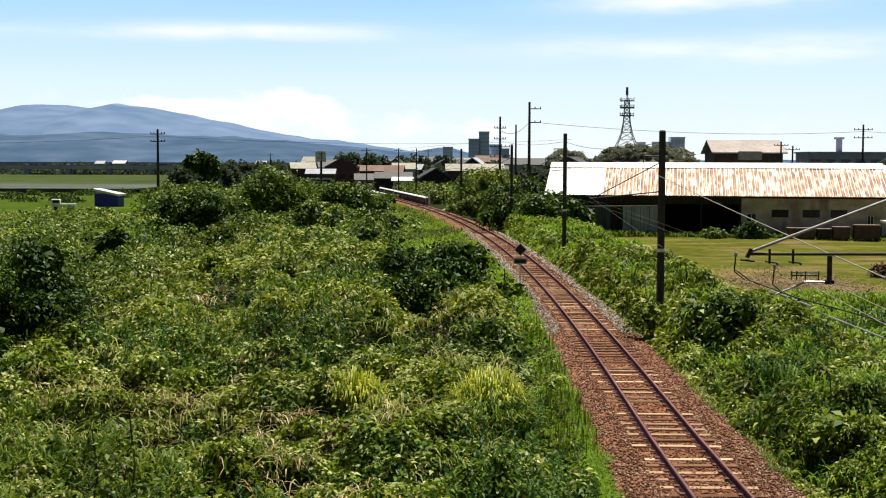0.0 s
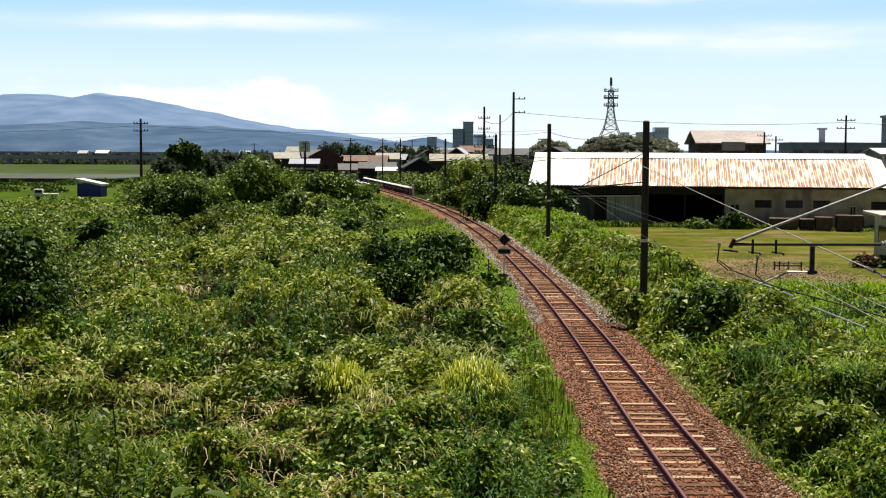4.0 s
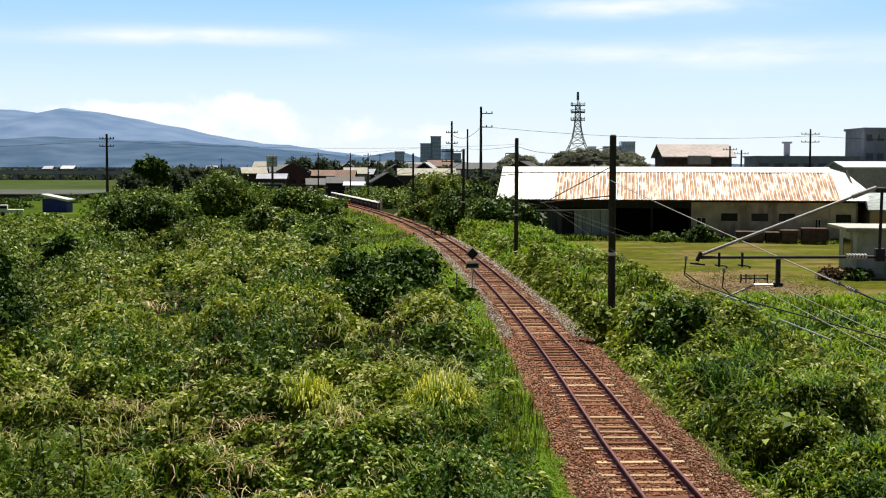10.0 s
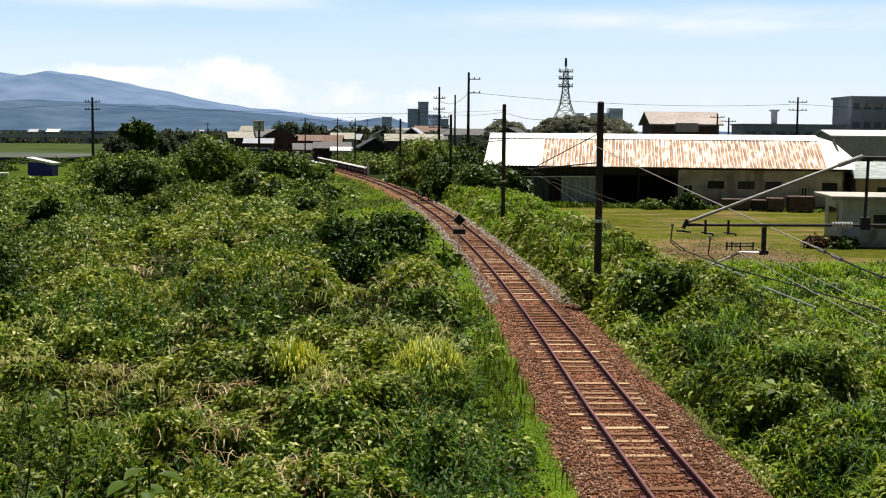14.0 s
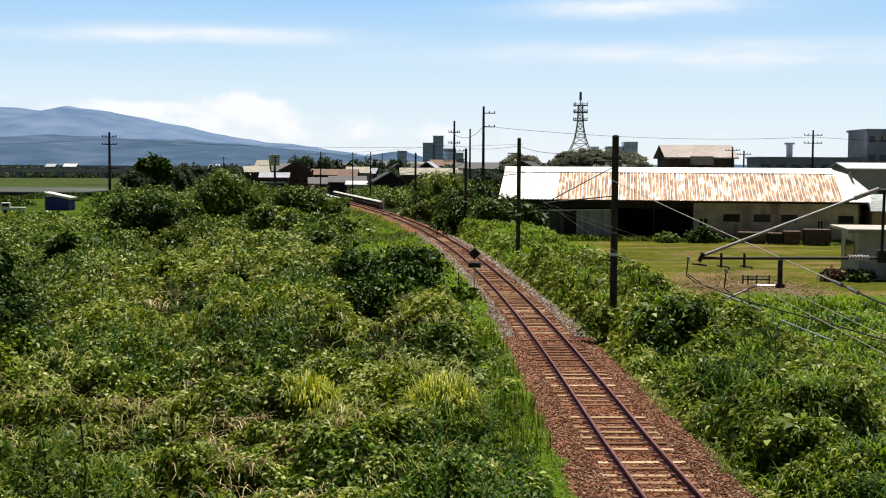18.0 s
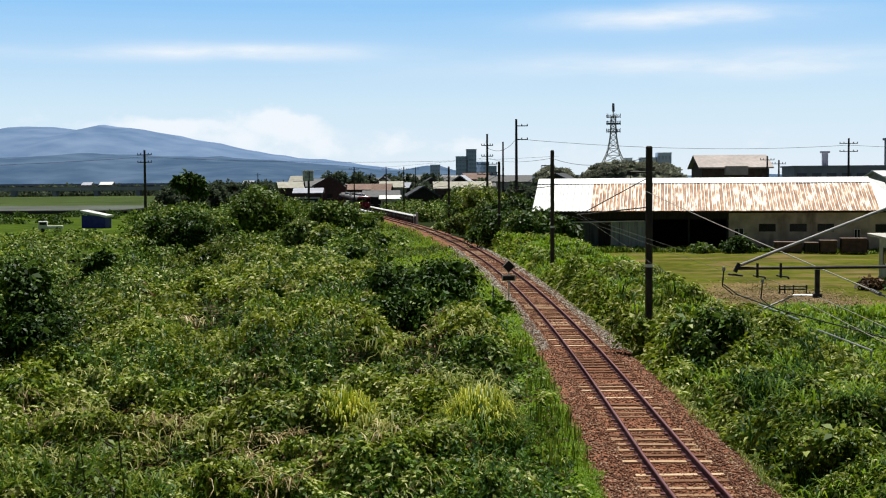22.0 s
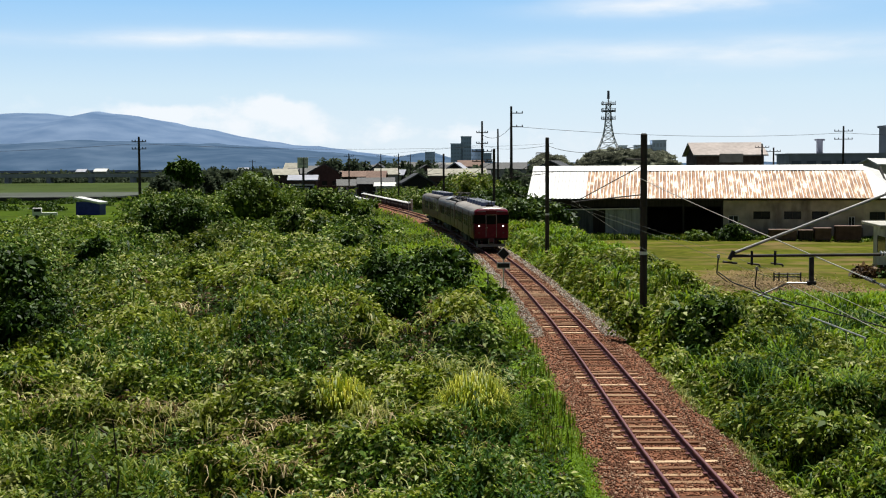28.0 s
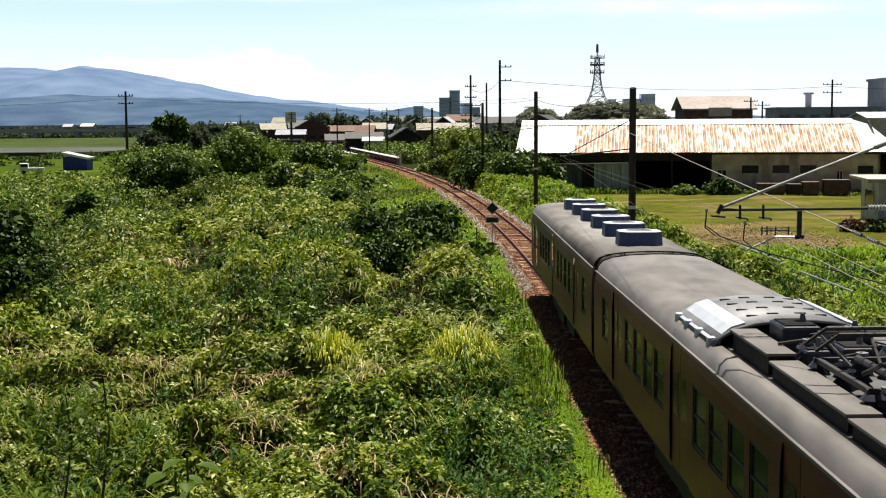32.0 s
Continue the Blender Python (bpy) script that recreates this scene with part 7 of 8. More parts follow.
# ---------------------------------------------------------------- train
PAINT = material("dark crimson train paint", [(0.3, (0.090, 0.010, 0.018)), (0.7, (0.135, 0.016, 0.028))], 3, 0.34, bump=0.01, vary=0.3, spec=0.08)
PAINT_GLOSS = material("glossy crimson roof-end paint", [(0.3, (0.11, 0.010, 0.024)), (0.7, (0.16, 0.016, 0.036))], 3, 0.22, bump=0.02, vary=0.2, spec=0.7)
ROOF_GREY = material("grey train roof", [(0.3, (0.120, 0.110, 0.106)), (0.7, (0.225, 0.208, 0.200))], 2.2, 0.55, bump=0.15, vary=0.25, squash=(1, 0.4, 1), spec=0.3, detail=9)
ROOF_LEAD = material("dusty brown-grey train roof", [(0.3, (0.20, 0.178, 0.165)), (0.7, (0.34, 0.31, 0.29))], 2.2, 0.55, bump=0.15, vary=0.25, squash=(0.4, 1, 1), spec=0.3, detail=9)
COOLER = material("blue-grey enamel", [(0.3, (0.085, 0.105, 0.215)), (0.7, (0.125, 0.15, 0.28))], 3, 0.5, bump=0.03, vary=0.1)
COOLER_TOP = material("pale enamel", [(0.3, (0.46, 0.50, 0.58)), (0.7, (0.58, 0.62, 0.70))], 3, 0.5, bump=0.03, vary=0.1)
UNDER = material("black underframe", [(0.3, (0.008, 0.008, 0.009)), (0.7, (0.026, 0.023, 0.022))], 4, 0.7, bump=0.2, spec=0.1)
RUBBER = material("black rubber", [(0.3, (0.008, 0.008, 0.009)), (0.7, (0.018, 0.018, 0.02))], 6, 0.7, bump=0.1)
CHROME = material("pale window frame", [(0.3, (0.45, 0.45, 0.45)), (0.7, (0.58, 0.58, 0.58))], 6, 0.35, metal=0.8, bump=0.02)
HEADLIGHT = glow("lit headlamp", (1.0, 0.93, 0.82), 14.0)
ROOF_LOW = material("dark grey low roof", [(0.3, (0.065, 0.062, 0.065)), (0.7, (0.13, 0.125, 0.13))], 2.2, 0.6, bump=0.15, vary=0.25, detail=9)
GEAR_BLUE = material("sooty blue-black enamel", [(0.3, (0.022, 0.022, 0.034)), (0.7, (0.055, 0.055, 0.075))], 4, 0.4, bump=0.05, vary=0.2)
SHROUD = material("silver-grey roof shroud", [(0.3, (0.17, 0.175, 0.195)), (0.7, (0.27, 0.275, 0.30))], 2, 0.5, metal=0.05, bump=0.05, vary=0.1)

CAR_GLASS = material("dark carriage window glass", [(0.3, (0.006, 0.008, 0.007)), (0.7, (0.016, 0.020, 0.017))], 2, 0.14, bump=0, spec=0.05)
CAB_GLASS = material("black cab glass", [(0.3, (0.003, 0.003, 0.004)), (0.7, (0.007, 0.007, 0.008))], 2, 0.15, bump=0, spec=0.06)
CROWN = [(1.35, 3.02), (1.31, 3.14), (1.21, 3.245), (1.0, 3.32), (0.6, 3.37), (0.0, 3.39)]
mirror = lambda pts: pts + [(-x, z) for x, z in reversed(pts) if x > 1e-6]


def shell(profile, ys, close):
    """Sections (scale across, drop, y) of an open profile lofted along the car."""
    bm = bmesh.new()
    rings = [[bm.verts.new((x * sc, y, z - dz * max(0, (z - 2.6)))) for x, z in profile] for sc, dz, y in ys]
    for a, b in zip(rings[:-1], rings[1:]):
        for i in range(len(profile) - 1):
            bm.faces.new((a[i], a[i + 1], b[i + 1], b[i]))
    if close:
        for r in (rings[0], rings[-1]):
            bm.faces.new(r)
    bmesh.ops.recalc_face_normals(bm, faces=bm.faces)
    return bm


def cooler(parent, y, z=3.34):
    bm = bmesh.new()
    k = [(-0.54, -0.30), (-0.33, -0.52), (0.33, -0.52), (0.54, -0.30), (0.54, 0.30), (0.33, 0.52), (-0.33, 0.52), (-0.54, 0.30)]
    lo, hi = [bm.verts.new((a, b + y, z)) for a, b in k], [bm.verts.new((a * 0.97, b * 0.97 + y, z + 0.36)) for a, b in k]
    for i in range(8):
        bm.faces.new((lo[i], lo[(i + 1) % 8], hi[(i + 1) % 8], hi[i]))
    bm.faces.new(hi)
    unit = part("air_conditioner", bm, COOLER, parent, "blue-grey roof air conditioner")
    bm = bmesh.new()
    a, b = [bm.verts.new((p * 0.96, q * 0.96 + y, z + 0.375)) for p, q in k], []
    for p, q in k:
        n = math.hypot(p, q)
        b.append(bm.verts.new((p / n * 0.34, q / n * 0.34 + y, z + 0.385)))
    c = [bm.verts.new((v.co.x * 0.97 / 0.96, (v.co.y - y) * 0.97 / 0.96 + y, z + 0.355)) for v in a]
    for i in range(8):
        j = (i + 1) % 8
        bm.faces.new((a[i], a[j], b[j], b[i])), bm.faces.new((c[i], c[j], a[j], a[i]))
    part("lid", bm, COOLER_TOP, unit, "pale lid round the fan opening")
    part("fan_grille", tubes(((0, y, z + 0.30), (0, y, z + 0.372), 0.35), n=20), ROOF_GREY, unit, "grey round fan grille")


def bogie(parent, y):
    b = part("bogie", boxes((-0.95, -0.8, y - 1.5, y + 1.5, 0.35, 0.62), (0.8, 0.95, y - 1.5, y + 1.5, 0.35, 0.62), (-0.85, 0.85, y - 0.25, y + 0.25, 0.4, 0.68), bevel=0.03), UNDER, parent)
    for dy in (-1.05, 1.05):
        part("axle", tubes(((-0.8, y + dy, 0.43), (0.8, y + dy, 0.43), 0.08), n=10), UNDER, b)
        for sx_ in (-1, 1):
            part("wheel", tubes(((sx_ * 0.50, y + dy, 0.433), (sx_ * 0.63, y + dy, 0.433), 0.43), n=24), RUST_STEEL, b)


def car(kind):
    """kind: 'lead', 'motor' or 'rear'. The car's front is towards -y; rails are at z = 0."""
    HALF = 9.75
    label = {"lead": "dark crimson electric train leading car with lit headlamps", "motor": "dark crimson electric train middle car with a pantograph on its roof",
             "rear": "dark crimson electric train rear car"}[kind]
    c = thing("train_car", label, "train car", group="train cars")
    front, back = -HALF, HALF
    if kind == "lead":
        ends = [(0.93, 0.35, front), (0.97, 0.12, front + 0.10), (1.0, 0.03, front + 0.45), (1, 0, front + 1.0), (1, 0, back)]
    elif kind == "rear":
        ends = [(1, 0, front), (1, 0, back - 1.0), (1.0, 0.03, back - 0.45), (0.97, 0.12, back - 0.1), (0.93, 0.35, back)]
    else:
        ends = [(1, 0, front), (1, 0, back)]
    # sides with real window and door openings: bands of panels between openings
    doors, wins = [-6.3, 0.0, 6.3], []
    for a in (-5.2, -4.1, -3.0, -1.95, 1.2, 2.25, 3.35, 4.4, 7.55):
        wins.append((a, a + 0.85))
    if kind != "lead":
        wins.append((-8.55, -7.7))
    if kind == "lead":
        doors = [-5.6, 0.4, 6.4]
        wins = [(a, a + 0.85) for a in (-7.55, -4.55, -3.6, -2.4, -1.45, 1.5, 2.45, 3.65, 4.6, 7.45, 8.4)]
    for sx_ in (-1, 1):
        spans = sorted([(d - 0.65, d + 0.65, "door") for d in doors] + [(a, b, "win") for a, b in wins])
        if kind == "lead":
            spans = [(front + 0.75, front + 1.40, "cab")] + spans
        y = front if kind != "lead" else front + 0.10
        bm = bmesh.new()
        def panel(y0, y1, z0, z1):
            pts = [(1.34, 0.92), (1.39, 1.10), (1.40, 1.6), (1.40, 2.55), (1.385, 2.85), (1.35, 3.02)]
            zs = [z0] + [z for _, z in pts if z0 < z < z1] + [z1]
            xs_ = [float(np.interp(z, [p[1] for p in pts], [p[0] for p in pts])) for z in zs]
            def nar(yy):
                return float(np.interp(yy, [e[2] for e in ends], [e[0] for e in ends]))
            steps = [y0, y1] if kind == "motor" else sorted({y0, y1, *[e[2] for e in ends if y0 < e[2] < y1]})
            for ya, yb in zip(steps[:-1], steps[1:]):
                A = [bm.verts.new((sx_ * x * nar(ya), ya, z)) for x, z in zip(xs_, zs)]
                B = [bm.verts.new((sx_ * x * nar(yb), yb, z)) for x, z in zip(xs_, zs)]
                for i in range(len(zs) - 1):
                    f = (A[i], A[i + 1], B[i + 1], B[i])
                    bm.faces.new(f if sx_ < 0 else f[::-1])
        for a, b, what in spans:
            if a > y:
                panel(y, a, 0.92, 3.02)
            if what == "win":
                panel(a, b, 0.92, 1.72), panel(a, b, 2.62, 3.02)
            else:
                panel(a, b, 2.92, 3.02)
            y = b
        panel(y, back if kind != "rear" else back - 0.1, 0.92, 3.02)
        bmesh.ops.remove_doubles(bm, verts=bm.verts, dist=0.0005)
        part("side", bm, PAINT, c)
        for a, b, what in spans:
            if what == "win":
                w = part("window", boxes((sx_ * 1.36 - 0.01, sx_ * 1.36 + 0.01, a, b, 1.72, 2.62)), CAR_GLASS, c)
                part("frame", boxes((sx_ * 1.372 - 0.015, sx_ * 1.372 + 0.015, a, b, 1.72, 1.76), (sx_ * 1.372 - 0.015, sx_ * 1.372 + 0.015, a, b, 2.58, 2.62), (sx_ * 1.372 - 0.015, sx_ * 1.372 + 0.015, a, a + 0.035, 1.76, 2.58),
                                    (sx_ * 1.372 - 0.015, sx_ * 1.372 + 0.015, b - 0.035, b, 1.76, 2.58), (sx_ * 1.372 - 0.015, sx_ * 1.372 + 0.015, a + 0.035, b - 0.035, 2.17, 2.20)), DARK_STEEL, w)
            else:
                n = 1 if what == "cab" else 2
                for k in range(n):
                    ya, yb = a + (b - a) * k / n, a + (b - a) * (k + 1) / n
                    d = part("door", boxes((sx_ * 1.345 - 0.02, sx_ * 1.345 + 0.02, ya + 0.012, yb - 0.012, 1.0, 2.92)), PAINT, c)
                    part("door_window", boxes((sx_ * 1.352 - 0.02, sx_ * 1.352 + 0.02, ya + 0.14, yb - 0.14, 1.85, 2.55)), CAR_GLASS, d)
    if kind == "motor":
        part("roof", shell(mirror(CROWN), [(1, 0, front + 10.4), (1, 0, back)], False), ROOF_GREY, c, smooth=True)
        low = [(1.35, 3.02), (1.31, 3.14), (1.22, 3.225), (1.08, 3.25), (1.02, 3.19), (0.0, 3.19)]
        part("low_roof", shell(mirror(low), [(1, 0, front), (1, 0, front + 10.5)], False), ROOF_GREY, c, smooth=True)
        part("roof_well", boxes((-1.0, 1.0, front + 0.25, front + 9.2, 3.195, 3.215)), ROOF_LOW, c, "dark roof well under the gear")
        # curved shroud where the roof steps down
        bm = bmesh.new()
        arc = [(1.18, 3.24), (1.10, 3.34), (0.9, 3.46), (0.6, 3.54), (0.25, 3.58), (0.0, 3.585)]
        prof = mirror(arc)
        rows = [[bm.verts.new((x * s, y, z + dz)) for x, z in prof] for y, s, dz in ((front + 8.3, 1.0, -0.02), (front + 10.9, 1.0, -0.02), (front + 11.3, 0.98, -0.14))]
        for a, b in zip(rows[:-1], rows[1:]):
            for i in range(len(prof) - 1):
                bm.faces.new((a[i], a[i + 1], b[i + 1], b[i]))
        sh = part("roof_shroud", bm, SHROUD, c, "curved silver-grey roof shroud", smooth=True)
        mod = sh.modifiers.new("thick", "SOLIDIFY")
        mod.thickness = 0.04
        for sx_ in (-1, 1):
            bm = bmesh.new()
            q = [(1.17, 3.27), (0.93, 3.475), (0.72, 3.535), (0.72, 3.555), (0.92, 3.497), (1.19, 3.29)]
            lo_, hi_ = [[bm.verts.new((sx_ * u, yy, w)) for u, w in q] for yy in (front + 8.4, front + 10.85)]
            bm.faces.new(lo_), bm.faces.new(hi_[::-1])
            for i in range(6):
                bm.faces.new((lo_[i], hi_[i], hi_[(i + 1) % 6], lo_[(i + 1) % 6]))
            bmesh.ops.recalc_face_normals(bm, faces=bm.faces)
            part("flank_panel", bm, COOLER_TOP, sh, "pale flank panel of the shroud")
        for x in (-0.5, -0.2, 0.2, 0.5):
            for y in (8.9, 9.5, 10.1, 10.6):
                zz = float(np.interp(abs(x), [0, 0.25, 0.6, 0.9], [3.575, 3.57, 3.53, 3.45]))
                part("vent_slot", boxes((x - 0.08, x + 0.08, front + y - 0.03, front + y + 0.03, zz - 0.03, zz + 0.042)), UNDER, sh, "dark vent slot")
        for y in (8.5, 9.3, 10.1, 10.8):
            for sx_ in (-1, 1):
                part("shroud_bracket", boxes((sx_ * 1.15 - 0.09, sx_ * 1.15 + 0.09, front + y - 0.09, front + y + 0.09, 3.12, 3.34), bevel=0.02), UNDER if sx_ > 0 else COOLER_TOP, sh)
        pantograph(c, front + 4.6)
    else:
        part("roof", shell(mirror(CROWN), [(1, 0, front), (1, 0, back)] if kind == "motor" else ends, True), ROOF_LEAD if kind == "lead" else ROOF_GREY, c, smooth=True)
        if kind == "lead":
            nose_ends = [(e[0] * 1.003, e[1], e[2] - 0.004) for e in ends[:2]] + [(0.982, 0.093, front + 0.21)]
            part("roof_front", shell(mirror([(x, z + 0.004) for x, z in CROWN]), nose_ends, False), PAINT_GLOSS, c, "crimson front edge of the roof", smooth=True)
        start = front + 2.75 if kind == "lead" else front + 2.0
        for k in range(6):
            cooler(c, start + 2.62 * k)
    for sx_ in (-1, 1):
        part("rain_gutter", boxes((sx_ * 1.37 - 0.02, sx_ * 1.37 + 0.02, front + (1.0 if kind == "lead" else 0.0), back - (1.0 if kind == "rear" else 0), 2.99, 3.03)), ROOF_GREY, c)
    part("floor", boxes((-1.33, 1.33, front + 0.1, back - 0.1, 0.90, 1.0)), UNDER, c)
    for k, (y0, y1, w) in enumerate(((-3.6, -1.6, 1.15), (-1.1, 0.6, 1.2), (1.0, 3.6, 1.1))):
        part("equipment_box", boxes((-w, w, y0, y1, 0.32, 0.9), bevel=0.04), UNDER, c)
    for y in (-6.7, 6.7):
        bogie(c, y)
    # gangways and end walls
    if kind != "lead":
        part("end_wall", boxes((-1.33, 1.33, front, front + 0.06, 0.95, 3.15)), PAINT, c)
        part("bellows", boxes((-0.55, 0.55, front - 0.28, front, 0.95, 2.95), bevel=0.04), RUBBER, c)
        if kind == "motor":
            part("roof_end_rim", shell(mirror([(1.37, 3.02), (1.31, 3.14), (1.18, 3.20), (0, 3.23)]), [(1, 0, front), (1, 0, front + 0.08)], True), UNDER, c)
        else:
            part("roof_end_rim", shell(mirror([(x * 1.01, z + 0.02) for x, z in CROWN]), [(1, 0, front), (1, 0, front + 0.08)], True), UNDER, c)
    if kind != "rear":
        part("end_wall", boxes((-1.33, 1.33, back - 0.06, back, 0.95, 3.15)), PAINT, c)
        part("bellows", boxes((-0.55, 0.55, back, back + 0.26, 0.95, 2.95), bevel=0.04), RUBBER, c)
        part("roof_end_rim", shell(mirror([(x * 1.01, z + 0.02) for x, z in CROWN]), [(1, 0, back - 0.08), (1, 0, back)], True), UNDER, c)
    if kind == "lead":
        cab_front(c, front)
    return c


def cab_front(c, f):
    W = 1.302
    part("front_panel", boxes((-W, W, f - 0.02, f + 0.12, 0.98, 2.17), (-0.46, -0.38, f - 0.02, f + 0.12, 2.17, 2.78), (0.38, 0.46, f - 0.02, f + 0.12, 2.17, 2.78),
                             (-W, W, f - 0.02, f + 0.12, 2.78, 3.02), bevel=0.0), PAINT, c)
    for a, b in ((-1.29, -0.44), (0.44, 1.29)):
        win = part("windscreen", boxes((a, b, f - 0.035, f + 0.05, 2.10, 2.79), bevel=0.02), CAB_GLASS, c)
        sx_ = 1 if a > 0 else -1
        bm = bmesh.new()
        plan = [(1.285, f - 0.03), (1.318, f - 0.005), (1.375, f + 0.10), (1.410, f + 0.42), (1.395, f + 0.42), (1.30, f + 0.06)]
        lo, hi = [[bm.verts.new((sx_ * x, y, z)) for x, y in plan] for z in (2.14, 2.76)]
        bm.faces.new(lo), bm.faces.new(hi[::-1])
        for i in range(6):
            bm.faces.new((lo[i], lo[(i + 1) % 6], hi[(i + 1) % 6], hi[i]))
        bmesh.ops.recalc_face_normals(bm, faces=bm.faces)
        part("corner_glass", bm, CAB_GLASS, c, "dark glass wrapped round the cab corner")
        part("wiper", tubes(((a + 0.1, f - 0.05, 2.2), (a + 0.42, f - 0.05, 2.5), 0.012), n=6), UNDER, win)
    d = part("gangway_door", boxes((-0.375, 0.375, f - 0.05, f + 0.06, 1.02, 2.76), bevel=0.03), PAINT, c)
    part("door_window", boxes((-0.36, 0.36, f - 0.06, f - 0.04, 2.06, 2.74)), CAB_GLASS, d)
    part("door_rim", boxes((-0.415, -0.39, f - 0.07, f - 0.02, 1.05, 2.78), (0.39, 0.415, f - 0.07, f - 0.02, 1.05, 2.78), (-0.415, 0.415, f - 0.07, f - 0.02, 2.78, 2.805)), GALV, d, "pale rim round the end door")
    part("door_handle", boxes((-0.34, -0.26, f - 0.09, f - 0.05, 1.78, 1.82)), CHROME, d)
    part("destination_box", boxes((-0.42, 0.42, f - 0.10, f + 0.5, 2.86, 3.16), bevel=0.04), PAINT, c)
    for sx_ in (-1, 1):
        lamp = part("headlamp", tubes(((sx_ * 0.93, f - 0.05, 1.92), (sx_ * 0.93, f + 0.02, 1.92), 0.09), n=20), PAINT, c)
        part("lens", tubes(((sx_ * 0.93, f - 0.062, 1.92), (sx_ * 0.93, f - 0.05, 1.92), 0.05), n=20), HEADLIGHT, lamp, "glowing white headlamp")
        part("tail_lamp", tubes(((sx_ * 0.95, f - 0.04, 1.40), (sx_ * 0.95, f + 0.02, 1.40), 0.07), n=12), WALL_RED, c)
        part("grab_rail", tubes(((sx_ * 1.22, f - 0.06, 1.1), (sx_ * 1.22, f - 0.06, 2.05), 0.012), n=6), PAINT, c)
    part("skirt", boxes((-1.05, 1.05, f + 0.05, f + 0.35, 0.32, 0.52), (-1.1, -1.04, f + 0.05, f + 0.35, 0.32, 0.95), (1.04, 1.1, f + 0.05, f + 0.35, 0.32, 0.95)), SHROUD, c, "grey pilot beam under the cab")
    part("buffer_beam", boxes((-1.28, 1.28, f + 0.02, f + 0.3, 0.80, 1.0)), UNDER, c)
    part("coupler", boxes((-0.16, 0.16, f - 0.35, f + 0.3, 0.72, 1.02), bevel=0.03), RUST_STEEL, c)
    part("jumper_box", boxes((-0.22, 0.22, f - 0.06, f + 0.1, 0.52, 0.95), bevel=0.03), SHROUD, c, "grey coupling cover")
    part("cover_panel", boxes((-0.16, 0.16, f - 0.075, f - 0.06, 0.58, 0.88)), UNDER, c, "dark inset of the coupling cover")
    horn = part("horn_housing", boxes((-0.28, 0.28, f + 1.10, f + 1.60, 3.34, 3.54), bevel=0.05), UNDER, c)
    part("horn", tubes(((-0.1, f + 1.3, 3.58), (-0.1, f + 1.0, 3.64), 0.05, 0.09), ((0.16, f + 1.35, 3.5), (0.16, f + 1.35, 3.85), 0.03), n=10), DARK_STEEL, horn)
    part("aerial", tubes(((0.75, f + 1.1, 3.25), (0.75, f + 1.1, 3.52), 0.05), ((0.75, f + 1.1, 3.5), (0.75, f + 1.1, 3.62), 0.09, 0.05), n=10), UNDER, c)


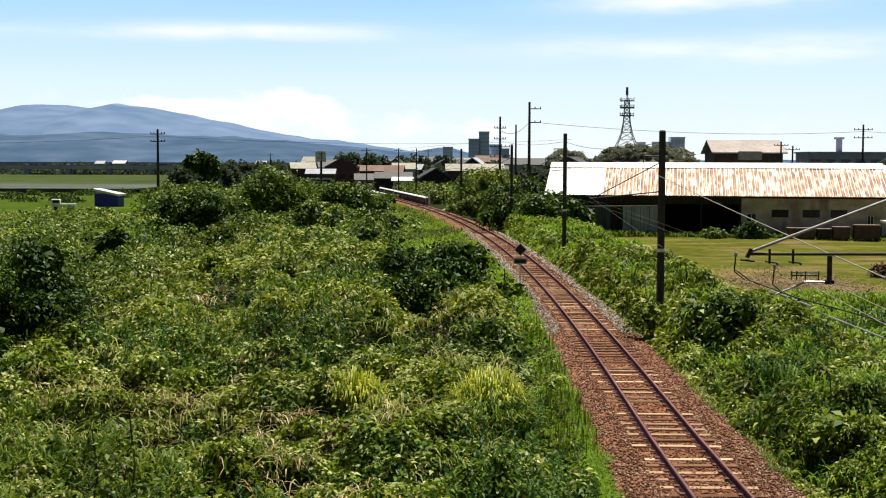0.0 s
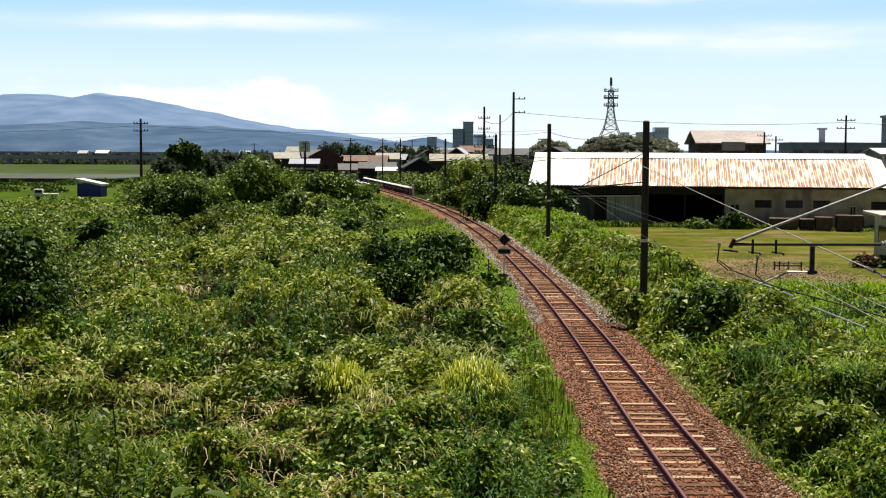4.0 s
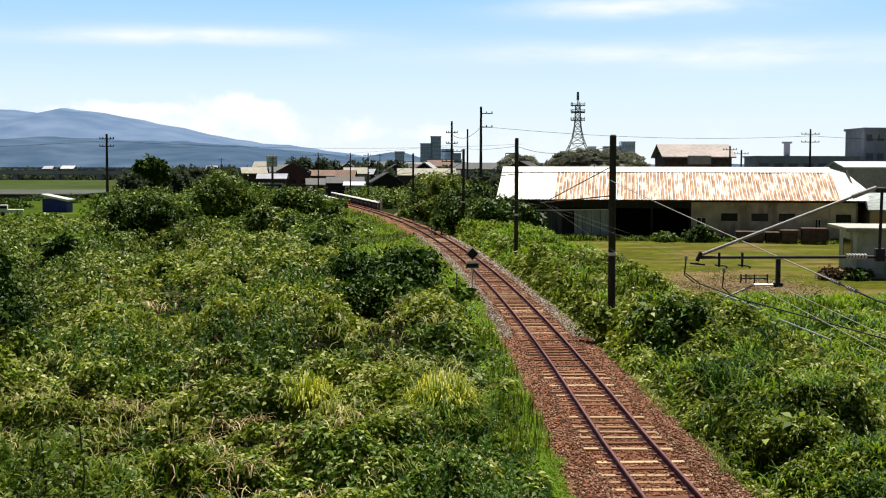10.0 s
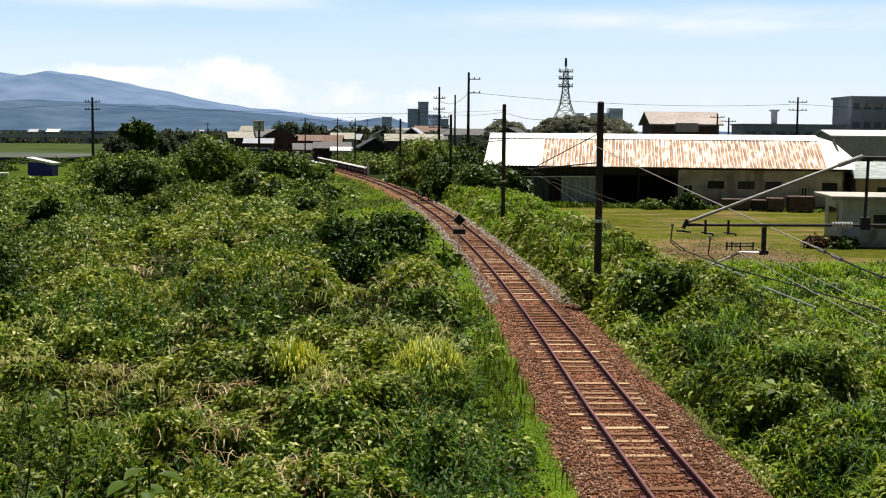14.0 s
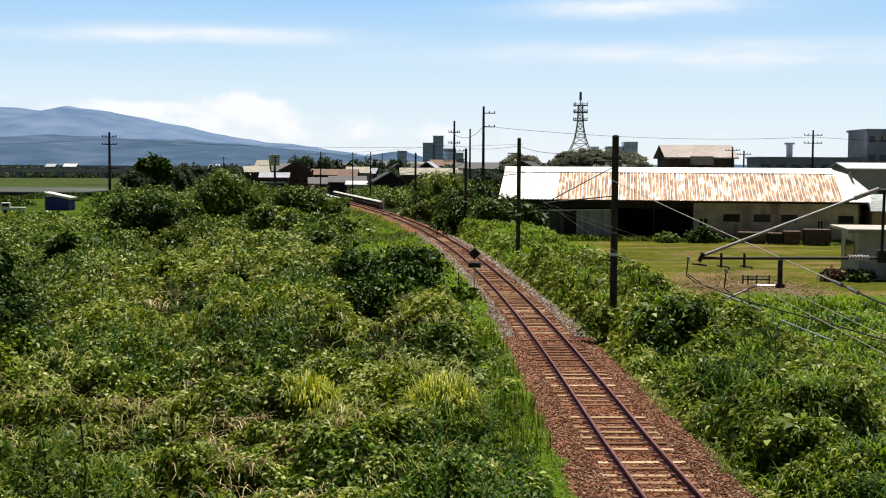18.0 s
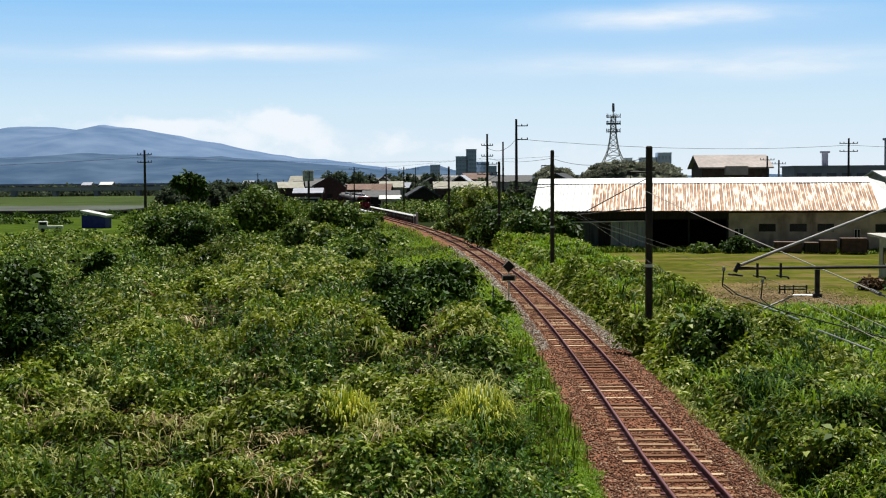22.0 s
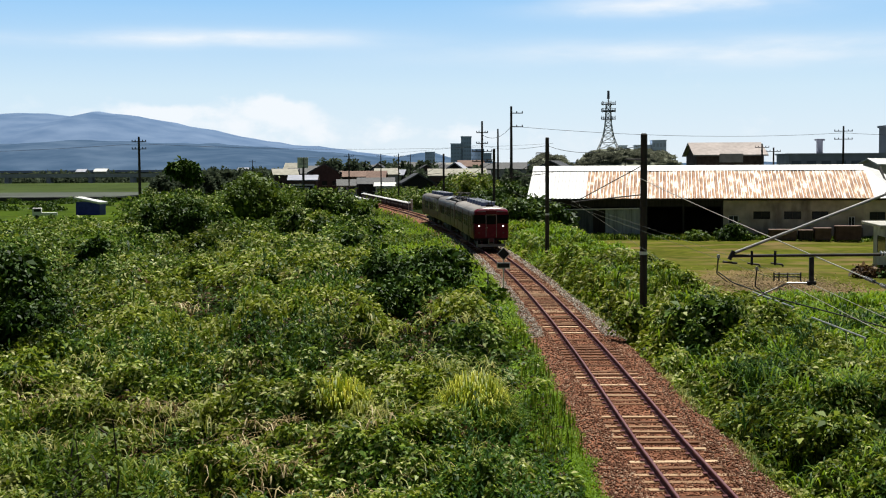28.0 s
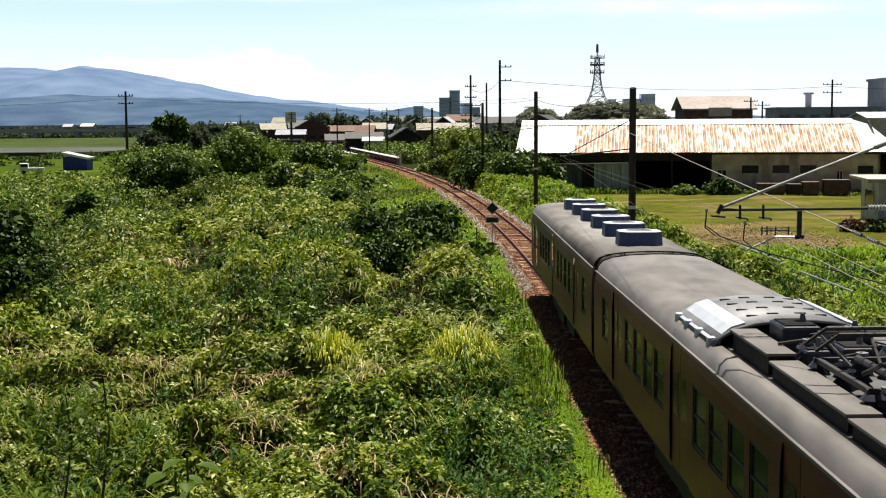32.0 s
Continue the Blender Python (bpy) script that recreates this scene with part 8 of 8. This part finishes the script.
def pantograph(c, y):
    """Folded pantograph with its base frame, springs, insulators and roof gear."""
    p = part("pantograph", boxes((-0.60, -0.54, y - 0.95, y + 0.95, 3.52, 3.58), (0.54, 0.60, y - 0.95, y + 0.95, 3.52, 3.58), (-0.62, 0.62, y - 0.95, y - 0.88, 3.52, 3.58), (-0.62, 0.62, y + 0.88, y + 0.95, 3.52, 3.58)), DARK_STEEL, c)
    for sx_ in (-1, 1):
        for dy in (-0.92, 0.92):
            ins = bmesh.new()
            for k in range(5):
                tube(ins, (sx_ * 0.57, y + dy, 3.19 + k * 0.07), (sx_ * 0.57, y + dy, 3.25 + k * 0.07), 0.12, 0.07, 10)
            part("insulator", ins, GEAR_BLUE, p)
            part("lower_arm", tubes(((sx_ * 0.40, y + dy * 0.2, 3.60), (sx_ * 0.52, y + dy * 1.15, 3.86), 0.028)), DARK_STEEL, p)
            part("upper_arm", tubes(((sx_ * 0.52, y + dy * 1.15, 3.86), (sx_ * 0.30, y + dy * 0.1, 4.02), 0.018)), DARK_STEEL, p)
            part("cross_brace", tubes(((sx_ * 0.52, y + dy * 1.15, 3.86), (-sx_ * 0.34, y + dy * 0.35, 3.98), 0.013)), DARK_STEEL, p)
    for dy in (-0.22, 0.22):
        part("collector_shoe", tubes(((-0.95, y + dy, 3.86), (-0.7, y + dy, 4.04), 0.022), ((-0.7, y + dy, 4.04), (0.7, y + dy, 4.04), 0.026), ((0.7, y + dy, 4.04), (0.95, y + dy, 3.86), 0.022)), DARK_STEEL, p)
    for x in (-0.2, 0.2):
        part("spring", tubes(((x, y - 0.6, 3.62), (x, y + 0.6, 3.62), 0.05)), DARK_STEEL, p)
    random.seed(9)
    # switchgear between the pantograph and the shroud
    for x, yy, w, l, h in ((-0.25, 3.0, 0.26, 0.36, 0.46), (0.42, 2.85, 0.24, 0.32, 0.38), (-0.30, 2.0, 0.16, 0.26, 0.30), (0.18, 1.9, 0.2, 0.24, 0.34), (0.55, -2.0, 0.26, 0.36, 0.36), (-0.3, -2.2, 0.3, 0.4, 0.40), (0.1, -3.1, 0.34, 0.5, 0.34), (-0.5, -3.6, 0.2, 0.3, 0.3)):
        box_ = part("roof_equipment", boxes((x - w, x + w, y + yy - l, y + yy + l, 3.21, 3.21 + h), bevel=0.04), GEAR_BLUE, c)
        part("lid", boxes((x - w * 0.8, x + w * 0.8, y + yy - l * 0.8, y + yy + l * 0.8, 3.21 + h, 3.23 + h), bevel=0.008), UNDER, box_)
        part("terminal", tubes(((x + w * 0.4, y + yy, 3.22 + h), (x + w * 0.4, y + yy, 3.34 + h), 0.05, 0.03), n=8), SHROUD, box_)
    for k in range(15):
        x, yy = (-0.42, 0.02, 0.44)[k % 3] + random.uniform(-0.07, 0.07), y - 4.0 + k * 0.50
        bm = bmesh.new()
        for q in range(5):
            tube(bm, (x, yy, 3.20 + q * 0.075), (x, yy, 3.26 + q * 0.075), 0.135, 0.085, 10)
        ins = part("roof_insulator", bm, GEAR_BLUE, c)
        part("cap", tubes(((x, yy, 3.56), (x, yy, 3.62), 0.075), n=8), SHROUD, ins)
        part("bus_link", tubes(((x, yy, 3.61), (x + random.uniform(-0.35, 0.35), yy + random.uniform(0.15, 0.4), 3.52), 0.022), n=6), DARK_STEEL, ins)
    for sx_ in (-1, 1):
        for y0, y1, dz in ((y - 4.3, y - 1.45, 0.0), (y - 1.4, y + 1.55, 0.03), (y + 1.65, y + 3.6, 0.10)):
            board = part("running_board", boxes((sx_ * 0.80 - 0.19, sx_ * 0.80 + 0.19, y0, y1, 3.36 + dz, 3.40 + dz), bevel=0.01), ROOF_GREY, c, "grey roof walkway board")
            part("riser", boxes((sx_ * 0.80 - 0.15, sx_ * 0.80 + 0.15, y0 + 0.05, y1 - 0.05, 3.2, 3.36 + dz)), UNDER, board)


LEAD, MOTOR, REAR = car("lead"), car("motor"), car("rear")


# ---------------------------------------------------------------- what moves
def nose(t):
    """Metres along the line of the train's front at t seconds."""
    return float(np.interp(t, NOSE_T, NOSE_S))


NOSE_T = [0.0, 19.0, 21.0, 23.0, 24.0, 25.0, 25.5, 28.0, 30.0, 30.5, 31.0, 31.5, 32.0]
NOSE_S = [930.0, 360.0, 301.0, 246.0, 218.5, 190.0, 175.0, 99.5, 43.8, 30.4, 17.0, 3.55, -10.3]


def motions():
    times = [0.0, 4.0, 8.0, 12.0, 15.0, 17.0] + [18.0 + 0.5 * k for k in range(29)]
    for ob, k in ((LEAD, 0), (MOTOR, 1), (REAR, 2)):
        rows = []
        for t in times:
            mid = nose(t) + 9.75 + 20.0 * k
            (x0, y0), (x1, y1) = at_s(mid - 6.7), at_s(mid + 6.7)
            rows.append((t, pose((x0 + x1) / 2, (y0 + y1) / 2, 0, 0, 0, math.degrees(math.atan2(-(x1 - x0), y1 - y0)))))
        walk(ob, rows)


motions()
